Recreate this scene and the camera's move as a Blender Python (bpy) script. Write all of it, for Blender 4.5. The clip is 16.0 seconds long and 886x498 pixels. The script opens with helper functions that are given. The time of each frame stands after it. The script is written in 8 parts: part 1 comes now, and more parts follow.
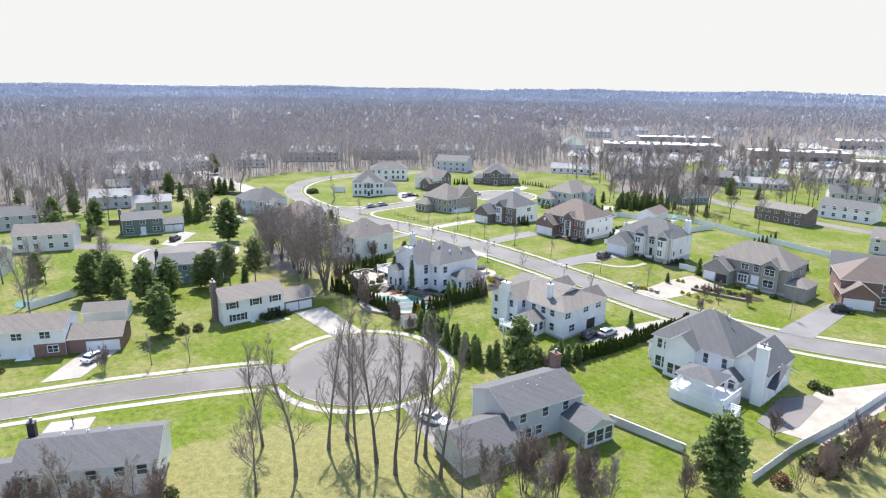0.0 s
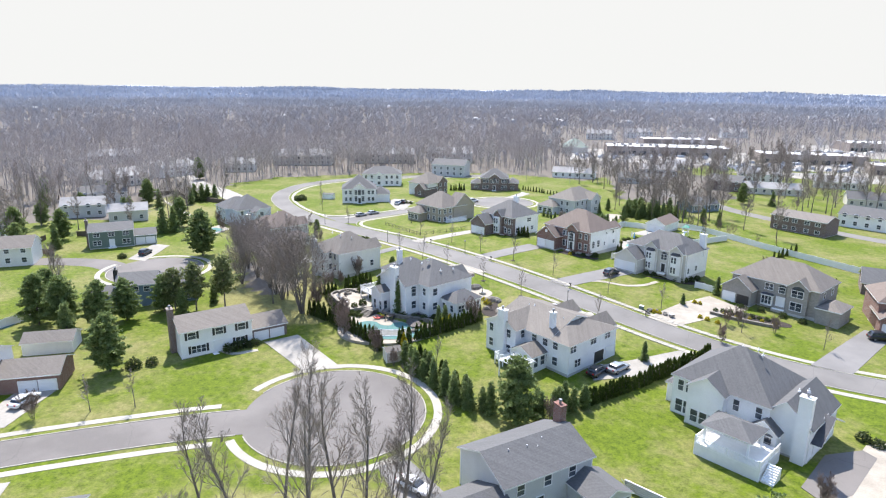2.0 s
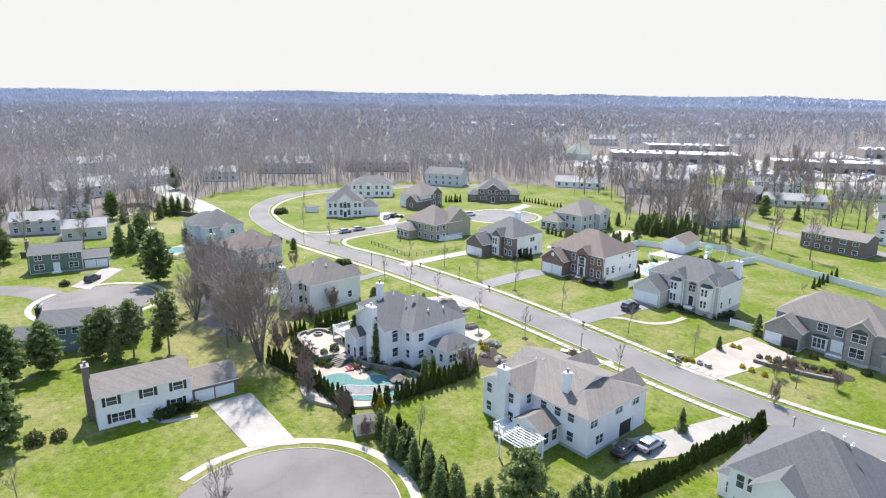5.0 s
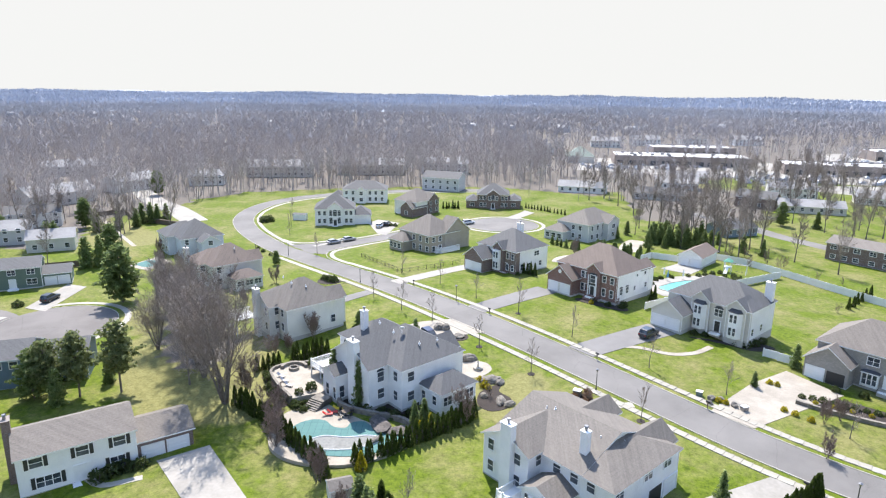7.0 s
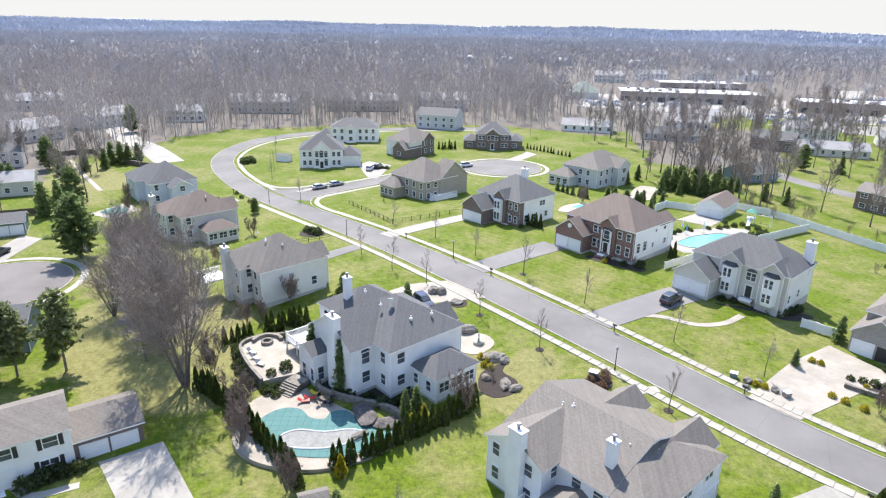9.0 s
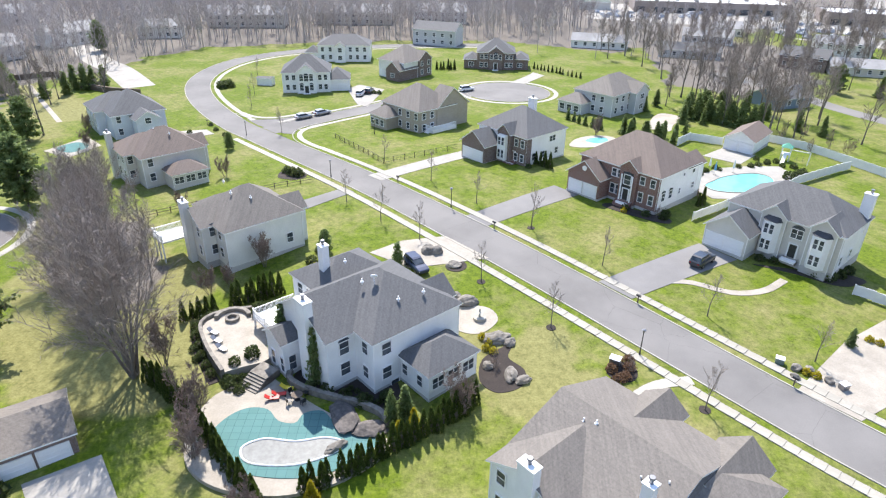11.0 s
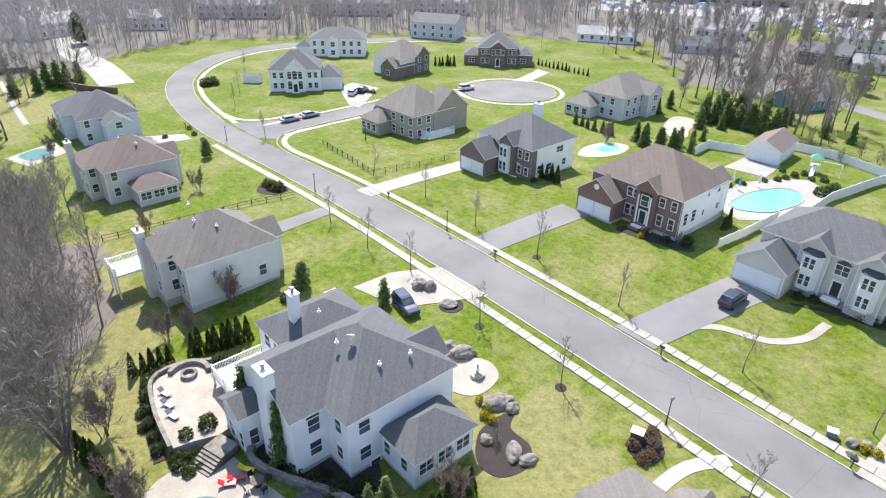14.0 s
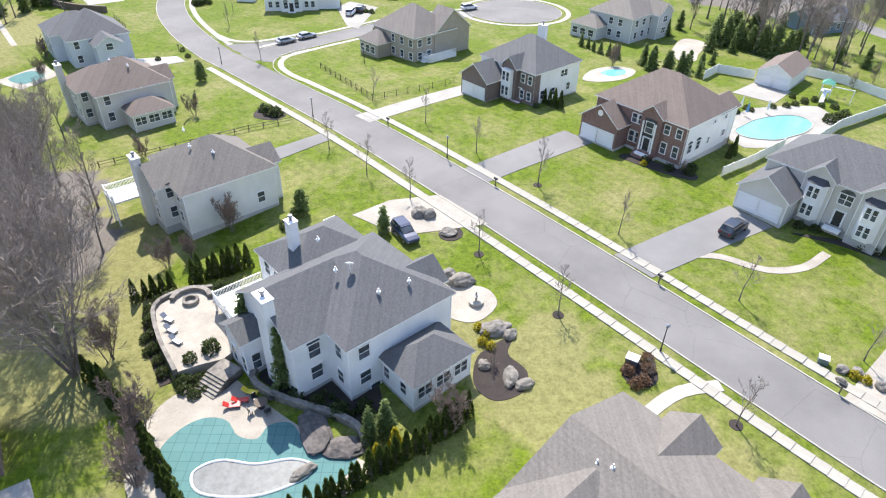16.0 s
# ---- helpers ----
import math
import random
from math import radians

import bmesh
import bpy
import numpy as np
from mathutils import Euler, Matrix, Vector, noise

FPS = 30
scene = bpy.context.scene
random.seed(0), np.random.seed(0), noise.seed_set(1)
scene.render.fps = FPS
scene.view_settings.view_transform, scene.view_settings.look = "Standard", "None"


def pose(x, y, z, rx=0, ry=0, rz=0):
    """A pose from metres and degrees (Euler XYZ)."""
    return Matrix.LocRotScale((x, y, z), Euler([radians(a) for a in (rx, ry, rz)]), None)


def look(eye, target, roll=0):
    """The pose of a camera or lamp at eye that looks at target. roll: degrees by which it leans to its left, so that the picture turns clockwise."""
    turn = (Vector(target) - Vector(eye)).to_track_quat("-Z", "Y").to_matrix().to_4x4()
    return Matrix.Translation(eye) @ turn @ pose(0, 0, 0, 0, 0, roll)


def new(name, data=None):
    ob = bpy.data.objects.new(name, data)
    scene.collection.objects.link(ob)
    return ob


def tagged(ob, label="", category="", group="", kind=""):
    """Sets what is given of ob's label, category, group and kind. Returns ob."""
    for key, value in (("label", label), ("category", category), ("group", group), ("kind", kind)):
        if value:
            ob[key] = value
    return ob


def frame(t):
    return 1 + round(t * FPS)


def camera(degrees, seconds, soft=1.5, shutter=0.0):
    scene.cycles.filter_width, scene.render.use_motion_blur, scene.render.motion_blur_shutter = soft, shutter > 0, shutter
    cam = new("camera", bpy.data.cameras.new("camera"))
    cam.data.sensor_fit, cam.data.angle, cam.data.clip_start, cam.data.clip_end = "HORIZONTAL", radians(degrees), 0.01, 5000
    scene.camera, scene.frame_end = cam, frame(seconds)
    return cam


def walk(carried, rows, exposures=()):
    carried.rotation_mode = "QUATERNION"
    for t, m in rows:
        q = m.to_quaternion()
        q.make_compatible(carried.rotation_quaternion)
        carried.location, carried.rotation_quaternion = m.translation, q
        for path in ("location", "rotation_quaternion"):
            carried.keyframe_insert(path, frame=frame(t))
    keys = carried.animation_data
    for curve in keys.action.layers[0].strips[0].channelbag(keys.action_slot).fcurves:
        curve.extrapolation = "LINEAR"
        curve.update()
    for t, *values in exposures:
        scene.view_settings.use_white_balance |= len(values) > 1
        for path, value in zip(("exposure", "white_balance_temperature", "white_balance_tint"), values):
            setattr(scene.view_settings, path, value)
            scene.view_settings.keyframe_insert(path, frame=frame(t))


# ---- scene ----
cam = camera(70.3, 16.0, soft=1.2)
PATH = [
    (0, (-14.93, -171.84, 44.83), (-14.84, -152.50, 39.72), 0.69),
    (0.5, (-14.19, -167.93, 44.81), (-14.11, -148.60, 39.69), 0.72),
    (1, (-13.61, -164.05, 44.77), (-13.55, -144.71, 39.66), 0.70),
    (1.5, (-13.08, -160.18, 44.72), (-13.00, -140.84, 39.63), 0.64),
    (2, (-12.62, -156.34, 44.67), (-12.56, -137.00, 39.59), 0.63),
    (2.5, (-12.17, -152.56, 44.63), (-12.11, -133.21, 39.57), 0.61),
    (3, (-11.86, -148.79, 44.60), (-11.80, -129.44, 39.55), 0.62),
    (3.5, (-11.56, -144.95, 44.52), (-11.48, -125.59, 39.48), 0.61),
    (4, (-11.28, -141.08, 44.37), (-11.20, -121.71, 39.37), 0.65),
    (6.5, (-10.06, -121.76, 43.82), (-9.94, -102.38, 38.88), 0.66),
    (7, (-9.93, -118.10, 43.75), (-9.80, -98.72, 38.82), 0.68),
    (7.5, (-9.93, -114.25, 43.60), (-9.74, -94.87, 38.68), 0.81),
    (8, (-9.96, -110.46, 43.35), (-9.73, -91.07, 38.44), 0.93),
    (8.5, (-9.96, -106.65, 43.07), (-9.69, -87.41, 37.63), 1.03),
    (9, (-9.99, -103.01, 42.76), (-9.68, -84.22, 35.90), 1.09),
    (9.2, (-10.05, -101.44, 42.66), (-9.71, -82.99, 34.93), 1.12),
    (9.5, (-9.88, -99.11, 42.68), (-9.56, -81.05, 34.10), 1.08),
    (9.9, (-9.67, -96.01, 42.67), (-9.36, -78.23, 33.53), 1.08),
    (10.4, (-9.41, -92.14, 42.66), (-9.10, -74.43, 33.38), 1.08),
    (11.3, (-8.95, -85.17, 42.63), (-8.64, -67.46, 33.34), 0.91),
    (11.5, (-8.89, -83.66, 42.65), (-8.58, -65.94, 33.39), 0.94),
    (12, (-8.69, -80.37, 42.70), (-8.39, -62.62, 33.50), 1.00),
    (12.5, (-8.49, -77.95, 42.70), (-8.21, -60.18, 33.53), 1.00),
    (13, (-8.33, -76.32, 42.70), (-8.06, -58.65, 33.35), 1.03),
    (13.5, (-8.20, -75.29, 42.69), (-7.92, -57.67, 33.24), 1.09),
    (14, (-8.03, -74.94, 42.67), (-7.75, -57.40, 33.06), 1.14),
    (14.5, (-7.84, -74.74, 42.62), (-7.58, -57.50, 32.48), 1.17),
    (15, (-7.74, -74.62, 42.60), (-7.48, -57.69, 31.97), 1.22),
    (15.5, (-7.72, -74.56, 42.59), (-7.46, -57.94, 31.47), 1.28),
    (16, (-7.75, -74.55, 42.56), (-7.50, -58.24, 30.99), 1.31),
]
walk(cam, [(t, look(eye, target, roll)) for t, eye, target, roll in PATH], exposures=[(0.0, 1.36, 6500, 13), (16.0, 1.36, 6500, 13)])

# ---- daylight: a high spring sun ahead of the camera, clear pale sky ----
SUN_FROM = Vector((-0.20, 0.98, 0.0)).normalized()
SUN_ELEV = radians(54)
world = bpy.data.worlds.new("world")
scene.world = world
world.use_nodes = True
wn = world.node_tree
sky = wn.nodes.new("ShaderNodeTexSky")
sky.sky_type = "NISHITA"
sky.sun_disc = False
sky.sun_elevation = SUN_ELEV
sky.sun_rotation = math.atan2(SUN_FROM.x, SUN_FROM.y)
sky.dust_density = 0.4
sky.air_density = 1.0
# pale haze towards the horizon, clear sky overhead
sky_co = wn.nodes.new("ShaderNodeTexCoord")
sky_sep = wn.nodes.new("ShaderNodeSeparateXYZ")
wn.links.new(sky_co.outputs["Generated"], sky_sep.inputs[0])
haze = wn.nodes.new("ShaderNodeMapRange")
haze.interpolation_type = "SMOOTHSTEP"
haze.inputs["From Min"].default_value = 0.14
haze.inputs["From Max"].default_value = 0.36
wn.links.new(sky_sep.outputs[2], haze.inputs["Value"])
sky_mix = wn.nodes.new("ShaderNodeMix")
sky_mix.data_type = "RGBA"
sky_mix.inputs[6].default_value = (2.35, 2.40, 2.33, 1)
wn.links.new(haze.outputs[0], sky_mix.inputs[0])
wn.links.new(sky.outputs[0], sky_mix.inputs[7])
wn.links.new(sky_mix.outputs[2], wn.nodes["Background"].inputs[0])
wn.nodes["Background"].inputs[1].default_value = 0.15
sun_data = bpy.data.lights.new("sun", "SUN")
sun_data.energy = 3.6
sun_data.angle = radians(0.53)
sun_data.color = (1.0, 0.955, 0.88)
sun = new("sun", sun_data)
sun_dir = SUN_FROM * math.cos(SUN_ELEV) + Vector((0, 0, math.sin(SUN_ELEV)))
sun.matrix_world = look(sun_dir * 400, (0, 0, 0))


# ---- materials ----
def nodes_of(name):
    m = bpy.data.materials.new(name)
    m.use_nodes = True
    nt = m.node_tree
    return m, nt, nt.nodes["Principled BSDF"]


def noise_node(nt, vec, scale, detail=4.0, rough=0.6):
    n = nt.nodes.new("ShaderNodeTexNoise")
    n.inputs["Scale"].default_value = scale
    n.inputs["Detail"].default_value = detail
    n.inputs["Roughness"].default_value = rough
    nt.links.new(vec, n.inputs["Vector"])
    return n.outputs["Fac"]


def ramp_node(nt, fac, stops):
    r = nt.nodes.new("ShaderNodeValToRGB")
    el = r.color_ramp.elements
    while len(el) < len(stops):
        el.new(0.5)
    for e, (p, c) in zip(el, stops):
        e.position = p
        e.color = (*c, 1)
    nt.links.new(fac, r.inputs[0])
    return r.outputs[0]


def mix_node(nt, fac, a, b, mode="MIX"):
    m = nt.nodes.new("ShaderNodeMix")
    m.data_type = "RGBA"
    m.blend_type = mode
    for sock, v in ((m.inputs[0], fac), (m.inputs[6], a), (m.inputs[7], b)):
        if isinstance(v, (int, float)):
            sock.default_value = v
        elif isinstance(v, tuple):
            sock.default_value = (*v, 1)
        else:
            nt.links.new(v, sock)
    return m.outputs[2]


def math_node(nt, op, a, b=0.0):
    m = nt.nodes.new("ShaderNodeMath")
    m.operation = op
    for sock, v in zip(m.inputs, (a, b)):
        if isinstance(v, (int, float)):
            sock.default_value = v
        else:
            nt.links.new(v, sock)
    return m.outputs[0]


def coords(nt, which="Object"):
    return nt.nodes.new("ShaderNodeTexCoord").outputs[which]


def bump_to(nt, bsdf, height, strength, dist=0.02):
    b = nt.nodes.new("ShaderNodeBump")
    b.inputs["Strength"].default_value = strength
    b.inputs["Distance"].default_value = dist
    nt.links.new(height, b.inputs["Height"])
    nt.links.new(b.outputs[0], bsdf.inputs["Normal"])


def plain(name, c1, c2, scale=3.0, rough=0.7, bump=0.15, large=0.15, metal=0.0, random_tint=0.0, spec=0.5):
    """A surface with grain at one scale and soft unevenness at a larger one."""
    m, nt, b = nodes_of(name)
    co = coords(nt)
    fine = noise_node(nt, co, scale, 5)
    col = ramp_node(nt, fine, [(0.3, c1), (0.7, c2)])
    big = noise_node(nt, co, large, 3)
    col = mix_node(nt, 0.35, col, ramp_node(nt, big, [(0.35, tuple(v * 0.72 for v in c1)), (0.65, tuple(min(1, v * 1.15) for v in c2))]))
    if random_tint:
        oi = nt.nodes.new("ShaderNodeObjectInfo").outputs["Random"]
        dark = tuple(v * (1 - random_tint) for v in c1)
        col = mix_node(nt, math_node(nt, "MULTIPLY", oi, 0.6), col, dark)
    nt.links.new(col, b.inputs["Base Color"])
    b.inputs["Roughness"].default_value = rough
    b.inputs["Metallic"].default_value = metal
    b.inputs["Specular IOR Level"].default_value = spec
    if bump:
        bump_to(nt, b, noise_node(nt, co, scale * 4, 3), bump)
    return m


def wall_vec(nt, sx=1.0, sz=1.0):
    """Coordinates running along an upright wall and up it."""
    co = coords(nt)
    s = nt.nodes.new("ShaderNodeSeparateXYZ")
    nt.links.new(co, s.inputs[0])
    c = nt.nodes.new("ShaderNodeCombineXYZ")
    nt.links.new(math_node(nt, "MULTIPLY", math_node(nt, "ADD", s.outputs[0], s.outputs[1]), sx), c.inputs[0])
    nt.links.new(math_node(nt, "MULTIPLY", s.outputs[2], sz), c.inputs[1])
    return co, c.outputs[0], s.outputs[2]


def siding(name, c, board=0.12):
    """Horizontal lap siding with faint weathering."""
    m, nt, b = nodes_of(name)
    co, wv, z = wall_vec(nt)
    lap = math_node(nt, "FRACT", math_node(nt, "DIVIDE", z, board))
    dirt = noise_node(nt, co, 0.35, 5)
    col = ramp_node(nt, dirt, [(0.3, tuple(v * 0.86 for v in c)), (0.7, c)])
    line = math_node(nt, "LESS_THAN", lap, 0.12)
    col = mix_node(nt, math_node(nt, "MULTIPLY", line, 0.22), col, tuple(v * 0.45 for v in c))
    nt.links.new(col, b.inputs["Base Color"])
    b.inputs["Roughness"].default_value = 0.55
    bump_to(nt, b, lap, 0.5, 0.015)
    return m


def masonry(name, c1, c2, mortar, w=0.22, h=0.075, joint=0.012):
    m, nt, b = nodes_of(name)
    co, wv, z = wall_vec(nt)
    t = nt.nodes.new("ShaderNodeTexBrick")
    nt.links.new(wv, t.inputs["Vector"])
    t.inputs["Scale"].default_value = 1.0
    t.inputs["Brick Width"].default_value = w
    t.inputs["Row Height"].default_value = h
    t.inputs["Mortar Size"].default_value = joint
    t.inputs["Color1"].default_value = (*c1, 1)
    t.inputs["Color2"].default_value = (*c2, 1)
    t.inputs["Mortar"].default_value = (*mortar, 1)
    big = noise_node(nt, co, 0.6, 4)
    col = mix_node(nt, math_node(nt, "MULTIPLY", big, 0.45), t.outputs[0], tuple(v * 0.5 for v in c1))
    nt.links.new(col, b.inputs["Base Color"])
    b.inputs["Roughness"].default_value = 0.85
    bump_to(nt, b, t.outputs["Fac"], -0.4, 0.01)
    return m


def shingles(name, c):
    """Asphalt shingles: short courses, tab to tab variation and long streaks."""
    m, nt, b = nodes_of(name)
    co = coords(nt)
    s = nt.nodes.new("ShaderNodeSeparateXYZ")
    nt.links.new(co, s.inputs[0])
    v = nt.nodes.new("ShaderNodeCombineXYZ")
    nt.links.new(math_node(nt, "ADD", s.outputs[0], s.outputs[1]), v.inputs[0])
    nt.links.new(math_node(nt, "MULTIPLY", s.outputs[2], 1.7), v.inputs[1])
    t = nt.nodes.new("ShaderNodeTexBrick")
    nt.links.new(v.outputs[0], t.inputs["Vector"])
    t.inputs["Scale"].default_value = 1.0
    t.inputs["Brick Width"].default_value = 0.42
    t.inputs["Row Height"].default_value = 0.24
    t.inputs["Mortar Size"].default_value = 0.022
    t.inputs["Color1"].default_value = (*c, 1)
    t.inputs["Color2"].default_value = (*[x * 0.72 for x in c], 1)
    t.inputs["Mortar"].default_value = (*[x * 0.42 for x in c], 1)
    big = noise_node(nt, co, 0.5, 5)
    col = mix_node(nt, 0.5, t.outputs[0], ramp_node(nt, big, [(0.3, tuple(x * 0.72 for x in c)), (0.7, tuple(x * 1.3 for x in c))]))
    grit = noise_node(nt, co, 4.5, 6, 0.8)
    col = mix_node(nt, 0.5, col, ramp_node(nt, grit, [(0.36, tuple(x * 0.5 for x in c)), (0.64, tuple(x * 1.55 for x in c))]))
    fl = nt.nodes.new("ShaderNodeCombineXYZ")
    nt.links.new(math_node(nt, "MULTIPLY", math_node(nt, "ADD", s.outputs[0], s.outputs[1]), 2.2), fl.inputs[0])
    nt.links.new(math_node(nt, "MULTIPLY", s.outputs[2], 0.25), fl.inputs[1])
    streak = noise_node(nt, fl.outputs[0], 1.0, 3)
    col = mix_node(nt, 0.3, col, ramp_node(nt, streak, [(0.35, tuple(x * 0.62 for x in c)), (0.65, tuple(x * 1.25 for x in c))]))
    nt.links.new(col, b.inputs["Base Color"])
    b.inputs["Roughness"].default_value = 0.8
    bump_to(nt, b, t.outputs["Fac"], -0.35, 0.01)
    return m


M = {}
M["white"] = siding("white_siding", (0.85, 0.85, 0.84))
M["cream"] = siding("cream_siding", (0.76, 0.75, 0.715))
M["beige"] = siding("beige_siding", (0.62, 0.595, 0.55))
M["grey_siding"] = siding("grey_siding", (0.55, 0.56, 0.565))
M["pale_siding"] = siding("pale_blue_siding", (0.60, 0.64, 0.68))
M["blue"] = siding("blue_siding", (0.16, 0.23, 0.31))
M["green"] = siding("green_siding", (0.13, 0.18, 0.15))
M["tan"] = masonry("tan_stucco_stone", (0.36, 0.31, 0.25), (0.42, 0.37, 0.30), (0.36, 0.33, 0.28), 0.4, 0.2, 0.01)
M["brick"] = masonry("red_brick", (0.24, 0.105, 0.08), (0.17, 0.075, 0.06), (0.30, 0.26, 0.23))
M["brown_brick"] = masonry("brown_brick", (0.19, 0.12, 0.10), (0.13, 0.09, 0.08), (0.27, 0.24, 0.22))
M["stone"] = masonry("grey_stone", (0.30, 0.28, 0.25), (0.40, 0.37, 0.33), (0.28, 0.26, 0.24), 0.38, 0.2, 0.02)
M["foundation"] = plain("grey_foundation", (0.42, 0.41, 0.39), (0.52, 0.51, 0.49), 4, 0.9)
M["roof_grey"] = shingles("grey_shingles", (0.098, 0.099, 0.101))
M["roof_dark"] = shingles("dark_shingles", (0.06, 0.062, 0.07))
M["roof_brown"] = shingles("brown_shingles", (0.15, 0.115, 0.095))
M["roof_taupe"] = shingles("taupe_shingles", (0.165, 0.145, 0.125))
M["roof_tan"] = shingles("weathered_shingles", (0.152, 0.136, 0.118))
M["trim"] = plain("white_trim", (0.74, 0.74, 0.73), (0.84, 0.84, 0.83), 2, 0.45, 0.03)
M["garage"] = plain("garage_door_white", (0.74, 0.75, 0.76), (0.82, 0.82, 0.83), 2, 0.4, 0.03)
# real dark paint, and the painted shade of open garages and an entrance
M["dark_paint_and_shade"] = plain("dark_paint_and_shade", (0.02, 0.02, 0.022), (0.035, 0.034, 0.034), 4, 0.5, 0.05)
M["shutter"] = plain("black_shutter", (0.02, 0.02, 0.022), (0.03, 0.03, 0.032), 4, 0.5, 0.05)
M["metal"] = plain("grey_metal", (0.22, 0.22, 0.23), (0.3, 0.3, 0.31), 6, 0.4, 0.05, metal=0.8)
M["black_metal"] = plain("black_metal", (0.015, 0.015, 0.016), (0.03, 0.03, 0.03), 6, 0.45, 0.05)


def glass_dark():
    m, nt, b = nodes_of("window_glass")
    co = coords(nt)
    col = ramp_node(nt, noise_node(nt, co, 0.7, 2), [(0.35, (0.02, 0.024, 0.03)), (0.7, (0.11, 0.125, 0.145))])
    nt.links.new(col, b.inputs["Base Color"])
    b.inputs["Roughness"].default_value = 0.08
    return m


M["glass"] = glass_dark()


def asphalt(name, c, crack=True):
    m, nt, b = nodes_of(name)
    co = coords(nt)
    grit = noise_node(nt, co, 9.0, 4)
    col = ramp_node(nt, grit, [(0.3, tuple(v * 0.82 for v in c)), (0.7, tuple(v * 1.18 for v in c))])
    patch = noise_node(nt, co, 0.09, 4)
    col = mix_node(nt, 0.6, col, ramp_node(nt, patch, [(0.38, tuple(v * 0.78 for v in c)), (0.62, tuple(v * 1.2 for v in c))]))
    if crack:
        vo = nt.nodes.new("ShaderNodeTexVoronoi")
        vo.feature = "DISTANCE_TO_EDGE"
        vo.inputs["Scale"].default_value = 0.11
        w = noise_node(nt, co, 0.8, 4)
        mv = nt.nodes.new("ShaderNodeVectorMath")
        mv.operation = "ADD"
        nt.links.new(co, mv.inputs[0])
        nt.links.new(w, mv.inputs[1])
        nt.links.new(mv.outputs[0], vo.inputs["Vector"])
        line = math_node(nt, "LESS_THAN", vo.outputs[0], 0.0035)
        col = mix_node(nt, math_node(nt, "MULTIPLY", math_node(nt, "MULTIPLY", line, w), 0.5), col, tuple(v * 0.35 for v in c))
    nt.links.new(col, b.inputs["Base Color"])
    b.inputs["Roughness"].default_value = 0.85
    b.inputs["Specular IOR Level"].default_value = 0.25
    bump_to(nt, b, grit, 0.25)
    return m


M["asphalt"] = asphalt("road_asphalt", (0.168, 0.160, 0.150))
M["asphalt_old"] = asphalt("old_asphalt", (0.158, 0.146, 0.136))
M["drive_asphalt"] = asphalt("drive_asphalt", (0.185, 0.178, 0.170), False)
M["concrete"] = plain("concrete", (0.305, 0.285, 0.24), (0.385, 0.365, 0.315), 2.5, 0.85, 0.2, 0.25)
M["slab"] = plain("pavement_slab", (0.29, 0.27, 0.225), (0.365, 0.345, 0.295), 2.5, 0.85, 0.2, 0.25, random_tint=0.08)
M["drive_concrete"] = plain("pale_concrete", (0.25, 0.235, 0.205), (0.33, 0.31, 0.275), 2.0, 0.85, 0.15, 0.2)
M["paver"] = plain("paver", (0.27, 0.24, 0.195), (0.37, 0.335, 0.28), 5, 0.85, 0.3, 0.4)
M["mulch"] = plain("mulch", (0.016, 0.012, 0.010), (0.05, 0.038, 0.032), 8, 0.95, 0.6, 0.6)
M["boulder"] = plain("boulder_stone", (0.11, 0.10, 0.085), (0.26, 0.235, 0.20), 2, 0.9, 0.6, 0.5)
M["wood_dark"] = plain("weathered_wood", (0.10, 0.075, 0.055), (0.17, 0.13, 0.10), 6, 0.85, 0.3)
M["bark"] = plain("grey_bark", (0.115, 0.098, 0.085), (0.21, 0.184, 0.162), 3.5, 0.9, 0.5, 0.4, random_tint=0.35)
M["twig"] = plain("twig_bark", (0.255, 0.212, 0.182), (0.385, 0.330, 0.292), 3.5, 0.9, 0.0, 0.4, random_tint=0.35)
M["bark_red"] = plain("reddish_twigs", (0.21, 0.155, 0.128), (0.32, 0.245, 0.205), 3.5, 0.9, 0.0, 0.4, random_tint=0.3)


def leafy(name, c1, c2, tint=0.3):
    m, nt, b = nodes_of(name)
    geo = nt.nodes.new("ShaderNodeNewGeometry").outputs["Random Per Island"]
    col = ramp_node(nt, geo, [(0.0, c1), (1.0, c2)])
    oi = nt.nodes.new("ShaderNodeObjectInfo").outputs["Random"]
    col = mix_node(nt, math_node(nt, "MULTIPLY", oi, tint), col, tuple(v * 0.55 for v in c1))
    nt.links.new(col, b.inputs["Base Color"])
    b.inputs["Roughness"].default_value = 0.6
    b.inputs["Specular IOR Level"].default_value = 0.25
    # thin foliage lets some of the light through
    through_leaf = nt.nodes.new("ShaderNodeBsdfTranslucent")
    nt.links.new(col, through_leaf.inputs["Color"])
    both = nt.nodes.new("ShaderNodeMixShader")
    both.inputs[0].default_value = 0.5
    out = next(n for n in nt.nodes if n.type == "OUTPUT_MATERIAL")
    nt.links.new(b.outputs[0], both.inputs[1])
    nt.links.new(through_leaf.outputs[0], both.inputs[2])
    nt.links.new(both.outputs[0], out.inputs["Surface"])
    return m


